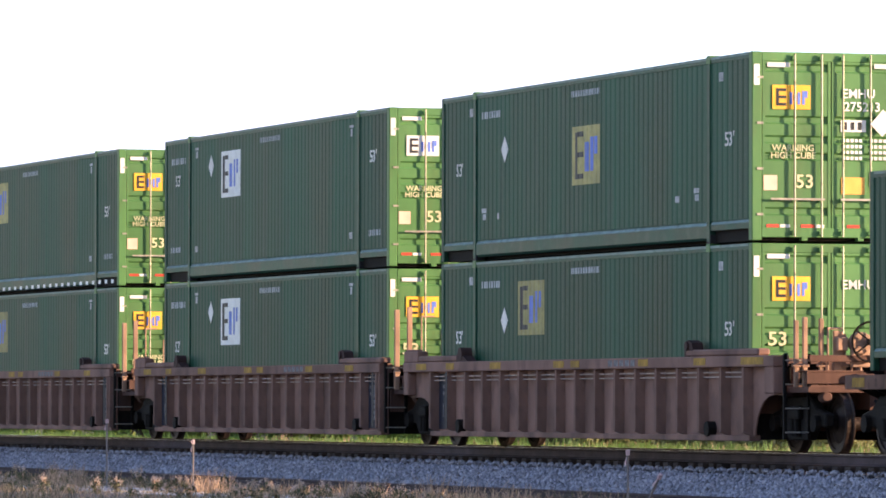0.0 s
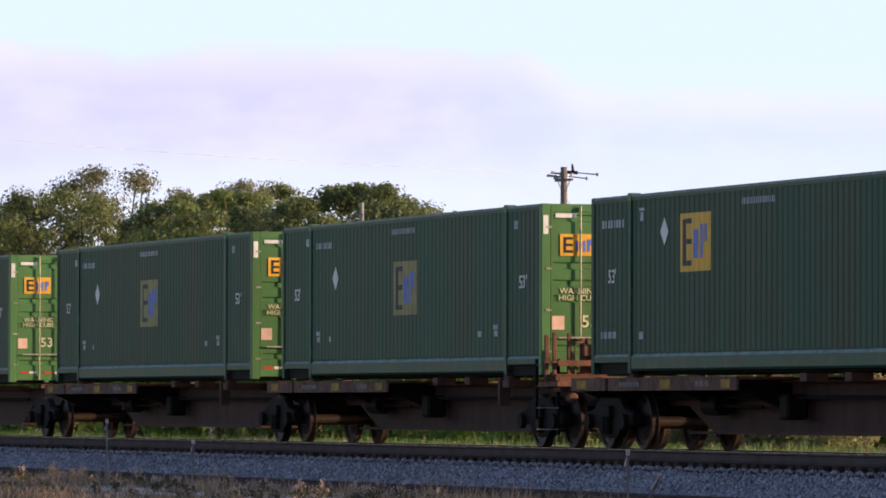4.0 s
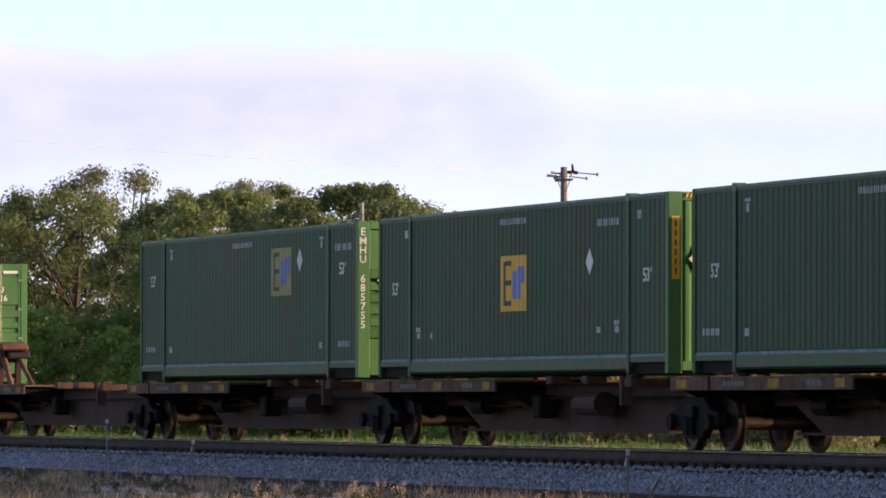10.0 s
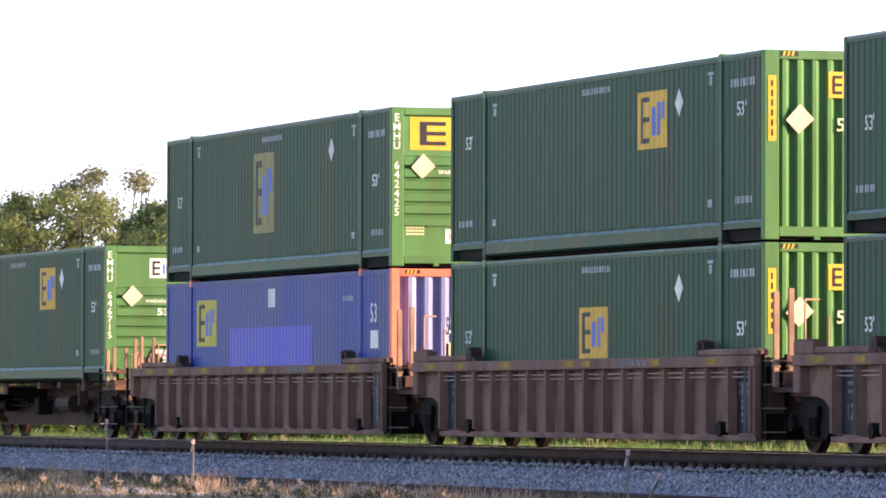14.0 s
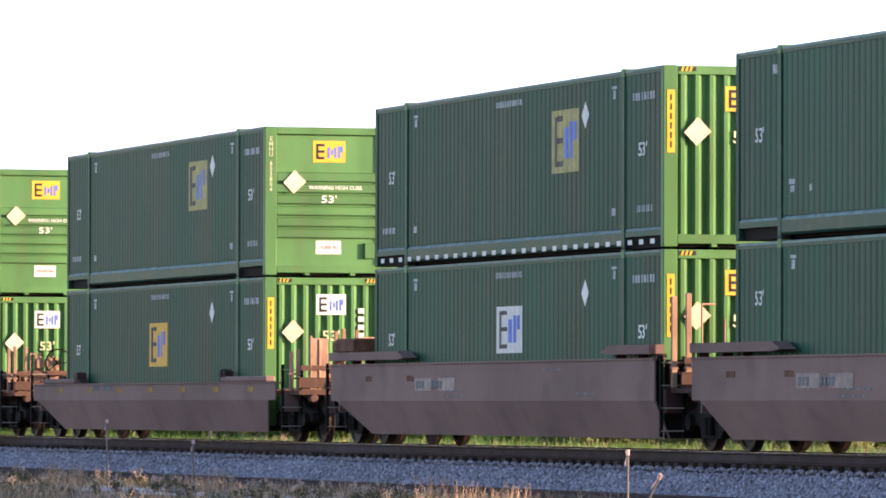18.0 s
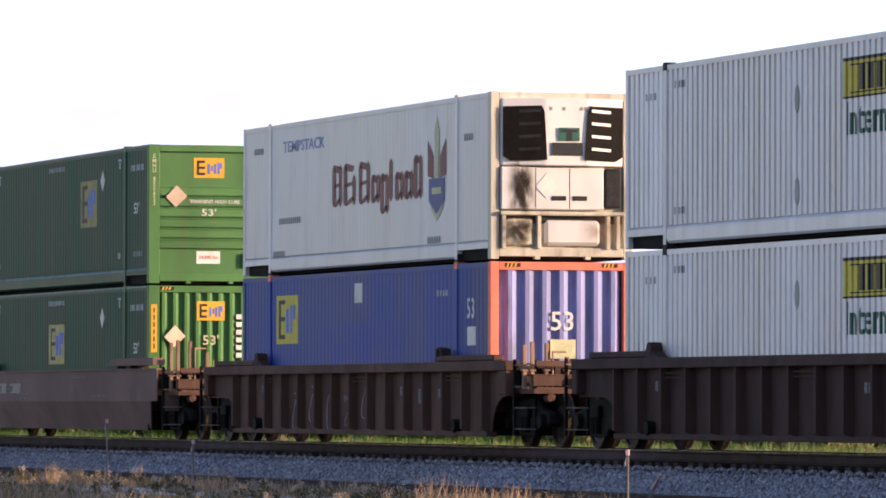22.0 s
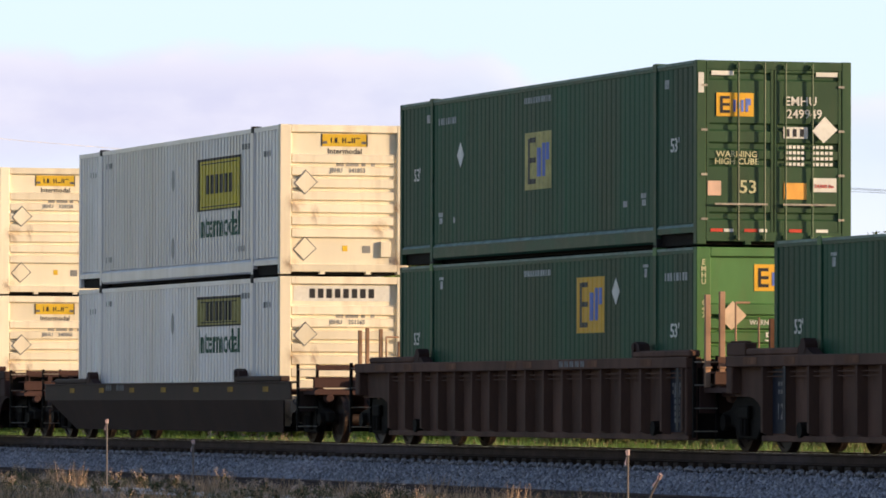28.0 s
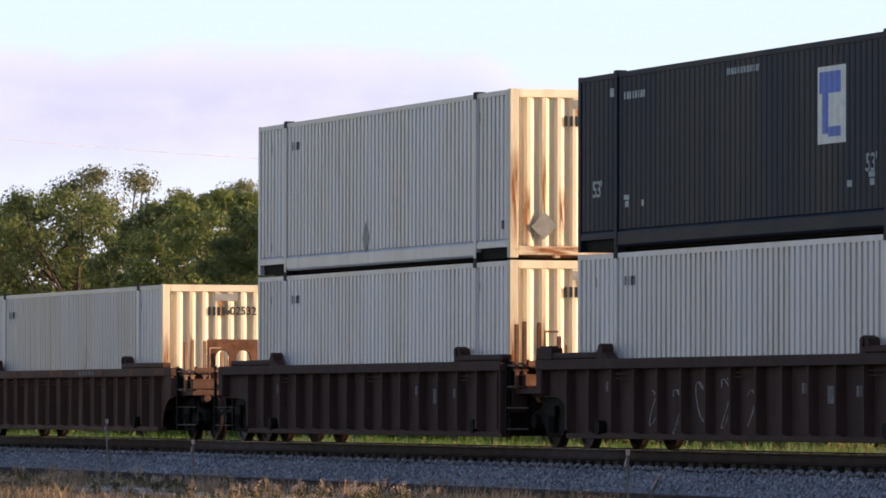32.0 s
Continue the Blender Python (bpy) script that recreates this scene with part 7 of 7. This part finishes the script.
P1, P2, P0, FAR = (-194.8, 64.0), (-178.5, 66.1), (-187.9, 35.3), (-169.6, 74.6)
wire((*P0, 9.5), (*P1, 8.22), 0.3, 0.007, BARE_WIRE)
for z1, z2, off in ((7.05, 7.22, -1.0), (6.59, 7.18, -0.4), (6.29, 7.18, 0.4), (6.05, 7.0, 1.0)):
    wire((*P1, z1), (P2[0] + off * 0.3, P2[1] + off, z2), 0.1, 0.006)
for off in (-1.1, 0.4, 1.1):
    wire((P2[0] + off * 0.3, P2[1] + off, 7.25), (FAR[0], FAR[1] + off, 6.8), 0.1, 0.006)
for za, zb in ((5.38, 4.63), (4.84, 4.16), (4.42, 3.73)):
    wire((*P1, za), (*P2, zb), 0.08, 0.0065)
    wire((*P2, zb), (*FAR, zb), 0.1, 0.0065)
wire((*P1, 7.05), (P0[0] - 14, P0[1] + 2, 6.98), 0.25, 0.006)
for px, zz in ((1.1, 5.6), (0.5, 5.24)):
    wire((*P1, 7.5), (P1[0] + px * 0.4, P1[1] + px, zz), 0.0, 0.008)
wire((*P2, 5.07), (P2[0] - 4, P2[1] - 5.2, 3.9), 0.1, 0.012)

# ---- clouds ----
CLOUD_D = 3800.0
CLOUD_X, CLOUD_Y = -CLOUD_D * math.cos(radians(HEADING)), CLOUD_D * math.sin(radians(HEADING))


def build_clouds():
    """The far evening sky behind the trees: pale blue above a soft lavender cloud bank, with haze below."""
    m, n, l, b = node_mat("evening_cloud")
    tc = n.new("ShaderNodeTexCoord")
    sp = n.new("ShaderNodeSeparateXYZ")
    l.new(tc.outputs["Object"], sp.inputs[0])

    def noise_at(sx, sz, detail, rough):
        mp = n.new("ShaderNodeMapping")
        mp.inputs["Scale"].default_value = (sx, 1, sz)
        l.new(tc.outputs["Object"], mp.inputs[0])
        t = n.new("ShaderNodeTexNoise")
        t.inputs["Scale"].default_value, t.inputs["Detail"].default_value, t.inputs["Roughness"].default_value = 1.0, detail, rough
        l.new(mp.outputs[0], t.inputs["Vector"])
        return t.outputs[0]

    def ramp_of(src, a, b, lo, hi):
        r = n.new("ShaderNodeMapRange")
        r.interpolation_type = "SMOOTHSTEP"
        for k, v in zip((1, 2, 3, 4), (a, b, lo, hi)):
            r.inputs[k].default_value = v
        l.new(src, r.inputs[0])
        return r.outputs[0]

    def math2(op, x, y):
        o = n.new("ShaderNodeMath")
        o.operation = op
        for k, v in enumerate((x, y)):
            if isinstance(v, float):
                o.inputs[k].default_value = v
            else:
                l.new(v, o.inputs[k])
        return o.outputs[0]

    def mix(f, x, y):
        o = n.new("ShaderNodeMix")
        o.data_type = "RGBA"
        l.new(f, o.inputs[0])
        for k, v in ((6, x), (7, y)):
            if isinstance(v, tuple):
                o.inputs[k].default_value = (*v, 1)
            else:
                l.new(v, o.inputs[k])
        return o.outputs[2]

    puffs = noise_at(0.014, 0.028, 5, 0.5)
    broad = noise_at(0.007, 0.02, 4, 0.5)
    z = sp.outputs[2]
    # the bank's upper edge steps down to the right
    edge = math2("ADD", ramp_of(sp.outputs[0], 40.0, 95.0, 196.0, 170.0), math2("MULTIPLY", puffs, 40.0))
    inside = ramp_of(math2("SUBTRACT", edge, z), -3.0, 12.0, 0.0, 1.0)
    lower = ramp_of(math2("ADD", z, math2("MULTIPLY", broad, 60.0)), 140.0, 205.0, 0.0, 1.0)
    dens = math2("MULTIPLY", inside, lower)
    rim = math2("MULTIPLY", inside, ramp_of(math2("SUBTRACT", edge, z), 26.0, 6.0, 0.0, 1.0))
    blue = mix(ramp_of(z, 60.0, 235.0, 0.0, 1.0), (0.74, 0.785, 0.875), (0.64, 0.785, 0.88))
    warm = mix(ramp_of(puffs, 0.35, 0.68, 0.0, 1.0), (0.585, 0.575, 0.735), (0.69, 0.67, 0.785))
    cool = mix(ramp_of(puffs, 0.35, 0.68, 0.0, 1.0), (0.60, 0.675, 0.77), (0.68, 0.735, 0.80))
    cloud = mix(ramp_of(sp.outputs[0], -60.0, 150.0, 0.0, 1.0), warm, cool)
    c1 = mix(math2("MULTIPLY", dens, 0.85), blue, cloud)
    c2 = mix(math2("MULTIPLY", rim, 0.35), c1, (0.83, 0.80, 0.84))
    em = n.new("ShaderNodeEmission")
    em.inputs[1].default_value = 0.93
    l.new(c2, em.inputs[0])
    l.new(em.outputs[0], n["Material Output"].inputs[0])
    g = Geo()
    g.v = [(-900, 0, -20), (900, 0, -20), (900, 0, 520), (-900, 0, 520)]
    g.f = [(0, 1, 2, 3)]
    ob = new("sky_backdrop", g.mesh("sky_backdrop", m, recalc=False))
    return tagged(ob, "pale evening sky with a soft lavender cloud bank", "sky", kind="structure")


clouds = build_clouds()


# ---- grass, weeds, stakes ----
def blades(rng, xs, ys, zs, hs, width, lean):
    """Upright tapering blades as single bent quads."""
    n = len(xs)
    base = np.stack([xs, ys, zs], 1)
    a = rng.random(n) * 2 * np.pi
    side = np.stack([np.cos(a), np.sin(a), np.zeros(n)], 1) * (width * (0.6 + 0.8 * rng.random(n)))[:, None]
    tip = base + np.stack([rng.normal(size=n) * lean * hs, rng.normal(size=n) * lean * hs, hs], 1)
    return np.stack([base - side, base + side, tip + side * 0.25, tip - side * 0.25], 1).reshape(-1, 3)


def build_grass():
    rng = np.random.default_rng(4)
    n = 42000
    y = 36.9 + 9 * rng.random(n) ** 1.6
    x = -y * (2.45 + 2.1 * rng.random(n))
    tall = np.array([0.5 + 0.5 * noise.noise((float(a) * 0.25, float(b) * 0.4, 0)) for a, b in zip(x, y)])
    h = (0.22 + 0.5 * tall) * (0.6 + 0.6 * rng.random(n))
    pts = blades(rng, x, y, np.full(n, -0.62), h, 0.014, 0.3)
    ob = new("trackside_grass", leaf_mesh("trackside_grass", pts, GRASS))
    tagged(ob, "tall sunlit green grass beyond the main track", "grass", kind="stuff")
    m = 1300
    y = 37.0 + 6 * rng.random(m)
    x = -y * (2.45 + 1.2 * rng.random(m) ** 1.5)
    pts = blades(rng, x, y, np.full(m, -0.62), 0.3 + 0.35 * rng.random(m), 0.011, 0.35)
    ob = new("dry_grass", leaf_mesh("dry_grass", pts, DRY))
    tagged(ob, "straw-coloured dry stalks among the grass", "grass", kind="stuff")


build_grass()


def build_weeds():
    rng = np.random.default_rng(6)
    gx, gy, hh = [], [], []
    for k in range(4200):
        y = 15.6 + 7.4 * rng.random()
        x = -y * (2.5 + 2.0 * rng.random())
        t = 0.5 + 0.5 * noise.noise((x * 0.35, y * 0.5, 7))
        if t < 0.32:
            continue
        for j in range(12):
            gx.append(x + rng.normal() * 0.12)
            gy.append(y + rng.normal() * 0.12)
            hh.append((0.04 + 0.26 * t * t) * (0.4 + 0.9 * rng.random()))
    gx, gy, hh = np.array(gx), np.array(gy), np.array(hh)
    pick = np.array([noise.noise((float(a) * 0.5, float(b) * 0.5, 2)) for a, b in zip(gx, gy)]) + 0.5 * rng.normal(size=len(gx)) > 0.0
    for nm, mat, sel, lab in (("dry_weeds", DRY, pick, "reddish dry weeds in front of the tracks"), ("green_weeds", WEED, ~pick, "low green weeds in front of the tracks")):
        k = sel.sum()
        ob = new(nm, leaf_mesh(nm, blades(rng, gx[sel], gy[sel], np.array([ground_height(0, float(v)) for v in gy[sel]]) - 0.04, hh[sel], 0.0055, 0.5), mat))
        tagged(ob, lab, "weeds", kind="stuff")


build_weeds()


def build_weed_plant(x, y, h, seed):
    """A single weed: a few forked stalks with ragged leaves and a seed head on each."""
    rng = np.random.default_rng(seed)
    p = thing("weed", "thin dry weed with ragged leaves and pale seed heads", "weed", "weeds before the tracks", at=(x, y, ground_height(x, y) - 0.03))
    g = Geo()
    heads, leaves = [], []
    for k in range(5):
        a = rng.random() * 6.28
        tip = (0.16 * h * math.cos(a) * rng.random() * 3, 0.16 * h * math.sin(a) * rng.random() * 3, h * (0.6 + 0.4 * rng.random()))
        pts = limb(g, (0, 0, 0), tip, 0.005, 0.003, rng, 0.015, 3)
        heads.append(tuple(pts[-1]))
        leaves += [tuple(pts[1]), tuple(pts[2])]
    part("stalk", g.mesh("stalk", DRY), p)
    tagged(part("seed_head", leaf_mesh("seed_head", leaf_cloud(rng, heads, [0.07 * h + 0.018] * len(heads), 26, 0.008, 1.7), SEED), p), kind="stuff")
    tagged(part("leaf", leaf_mesh("leaf", leaf_cloud(rng, leaves, [0.08] * len(leaves), 12, 0.018), WEED), p), kind="stuff")


wr = random.Random(21)
for k in range(90):
    wy = wr.uniform(18.2, 21.6)
    build_weed_plant(-wy * wr.uniform(3.25, 4.35), wy, wr.uniform(0.10, 0.30), 500 + k)


def build_tuft(x, y, h, n, mat, seed):
    rng = np.random.default_rng(seed)
    xs, ys = rng.normal(size=n) * 0.1, rng.normal(size=n) * 0.1
    ob = new("grass_tuft", leaf_mesh("grass_tuft", blades(rng, xs, ys, np.zeros(n), h * (0.4 + 0.6 * rng.random(n)), 0.0055, 0.3), mat))
    ob.location = (x, y, ground_height(x, y) - 0.03)
    tagged(ob, "tall dry bunch of straw-coloured grass stalks", "grass tuft", "tufts before the tracks")


for k, (a, b, h) in enumerate(((-64.0, 19.6, 0.42), (-63.4, 19.8, 0.36), (-62.6, 19.9, 0.3), (-75.0, 20.2, 0.34), (-76.5, 20.4, 0.3), (-72.0, 20.2, 0.3), (-80.5, 19.8, 0.4), (-69.5, 20.3, 0.3), (-83.5, 20.2, 0.34), (-61.6, 19.7, 0.34))):
    build_tuft(a, b, h, 70, DRY, 40 + k)


def build_stake(x, y, top, lean, flag):
    s = thing("survey_stake", "thin bleached survey stake with a strip of pink tape" if flag else "thin bleached survey stake", "stake", "survey stakes", at=(x, y, ground_height(x, y) - 0.05))
    h = top - ground_height(x, y) + 0.05
    part("stick", Geo().box(-0.010, 0.010, -0.007, 0.007, 0, h).mesh("stick", STAKE), s)
    if flag:
        g = Geo()
        g.v = [(0, -0.016, h), (0, -0.016, h - 0.06), (-0.02, -0.03, h - 0.13), (0.012, -0.03, h - 0.15), (0.018, -0.025, h - 0.06), (0.01, -0.035, h - 0.01)]
        g.f = [(0, 1, 4, 5), (1, 2, 3, 4)]
        g.box(-0.018, 0.018, -0.013, 0.013, h - 0.05, h + 0.005)
        part("tape", g.mesh("tape", FLAG, recalc=False), s, "pink flagging tape")
    s.rotation_euler = [radians(a) for a in lean]


build_stake(-79.6, 20.0, 0.52, (0, 0, 20), True)
build_stake(-75.29, 20.0, 0.28, (0, 0, 10), True)
build_stake(-58.87, 20.0, 0.27, (0, 0, 15), True)
build_stake(-58.01, 19.8, 0.16, (-4, 36, 15), True)

strip = Geo()
for i in range(8, 26):
    xa = -94 + i * 1.3
    if i % 5 != 3:
        w0, w1 = 0.12 * math.sin(i * 1.7), 0.1 * math.cos(i * 2.3)
        strip.box(xa, xa + 1.31, 19.2 + w0, 20.6 + w1, -0.46, -0.362)
tagged(new("pale_path", strip.mesh("pale_path", PALE)), "broken pale sandy strip in front of the side track", "path", kind="structure")


# ---- ties and ballast stones ----
def build_ties():
    """Wooden ties: single parts where the camera looks, joined beyond."""
    for tr, spacing, dz in ((main_track, 0.5, -0.172), (side_track, 0.55, -0.172)):
        me = cached("tie", TIE, lambda g: g.box(-0.115, 0.115, -1.3, 1.3, -0.18, 0.0), 0.012)
        rng = random.Random(5)
        g = Geo()
        x = -420.0
        while x < 60:
            if -152 < x < -74:
                part("tie", me, tr, at=(x + rng.uniform(-0.03, 0.03), rng.uniform(-0.05, 0.05), dz - 0.004), turn=(0, 0, rng.uniform(-1, 1)))
            else:
                g.box(x - 0.115, x + 0.115, -1.3, 1.3, dz - 0.184, dz - 0.004)
            x += spacing
        tagged(part("far_ties", g.mesh("far_ties", TIE), tr), kind="stuff")


def build_stones():
    """Crushed stone on the main track's shoulder and between its ties."""
    rng = np.random.default_rng(11)
    oct_v = np.array([(1, 0, 0), (-1, 0, 0), (0, 1, 0), (0, -1, 0), (0, 0, 1), (0, 0, -1)], float)
    oct_f = np.array([(0, 2, 4), (2, 1, 4), (1, 3, 4), (3, 0, 4), (2, 0, 5), (1, 2, 5), (3, 1, 5), (0, 3, 5)])
    n = 56000
    x = -152 + 78 * rng.random(n)
    d = 1.40 + 1.2 * rng.random(n)
    z = np.where(d < 1.55, -0.365, -0.365 - (d - 1.55) * 0.36) + 0.012 * rng.normal(size=n)
    c = np.stack([x, TRACK - d, z], 1)
    # a crisp heap in every gap between two ties
    gaps = np.repeat(np.arange(-152, -74, 0.5) + 0.25, 44)
    spread = 0.19 * (2 * rng.random(len(gaps)) - 1)
    heap = -0.345 + 0.09 * (1 - (spread / 0.2) ** 2) ** 0.6 - 0.03 * (rng.random(len(gaps)) < 0.4) * rng.random(len(gaps))
    c = np.concatenate([c, np.stack([gaps + spread, TRACK - 1.37 + 0.02 * rng.normal(size=len(gaps)), heap], 1)])
    n = len(c)
    s = 0.02 + 0.03 * rng.random((n, 1, 1)) ** 1.6
    s[len(x):] = 0.018 + 0.014 * rng.random((n - len(x), 1, 1))
    v = oct_v[None] * s * (0.6 + 0.8 * rng.random((n, 6, 1)))
    a = rng.random(n) * 6.28
    ca, sa = np.cos(a)[:, None], np.sin(a)[:, None]
    v = np.stack([v[..., 0] * ca - v[..., 1] * sa + 0.5 * v[..., 2] * sa, v[..., 0] * sa + v[..., 1] * ca, v[..., 2] + 0.4 * v[..., 0]], 2) + c[:, None]
    f = (oct_f[None] + 6 * np.arange(n)[:, None, None]).reshape(-1, 3)
    me = bpy.data.meshes.new("ballast_stones")
    me.vertices.add(6 * n)
    me.vertices.foreach_set("co", v.astype(np.float32).ravel())
    me.loops.add(3 * len(f))
    me.loops.foreach_set("vertex_index", f.astype(np.int32).ravel())
    me.polygons.add(len(f))
    me.polygons.foreach_set("loop_start", np.arange(0, 3 * len(f), 3, dtype=np.int32))
    me.update(calc_edges=True)
    me.materials.append(STONE)
    tagged(new("ballast_stones", me), "blue-grey crushed stone on the main track's shoulder", "ballast", kind="stuff")


build_ties()
build_stones()


# ---- what moves ----
def along(t):
    """How far the train stands from its place at 16 s."""
    return -(17.8726 * (t - 16) + 0.01562 * (t - 16) ** 2 / 2)


def motions():
    times = [0, 4, 8, 12, 16, 20, 24, 28, 32]
    for ob, x, y, z in MOVING:
        walk(ob, [(t, pose(x + along(t), y, z)) for t in times])
    # wheels roll without slipping: one spin for all front axles and one for all rear axles, a row every 75 degrees
    steps = [k * 32 / 960 for k in range(961)]
    for s in (-1, 1):
        first = SPINNERS[s][0]
        walk(first, [(t, pose(s * 0.889, 0, WHEEL_R, 0, math.degrees(along(t) / WHEEL_R), 0)) for t in steps])
        act, slot = first.animation_data.action, first.animation_data.action_slot
        for w in SPINNERS[s][1:]:
            w.rotation_mode = "QUATERNION"
            keys = w.animation_data_create()
            keys.action = act
            keys.action_slot = slot
    walk(clouds, [(t, pose(CLOUD_X - t * 0.95 * math.sin(radians(HEADING)), CLOUD_Y - t * 0.95 * math.cos(radians(HEADING)), 0, 0, 0, 90 - HEADING)) for t in (0, 16, 32)])


motions()
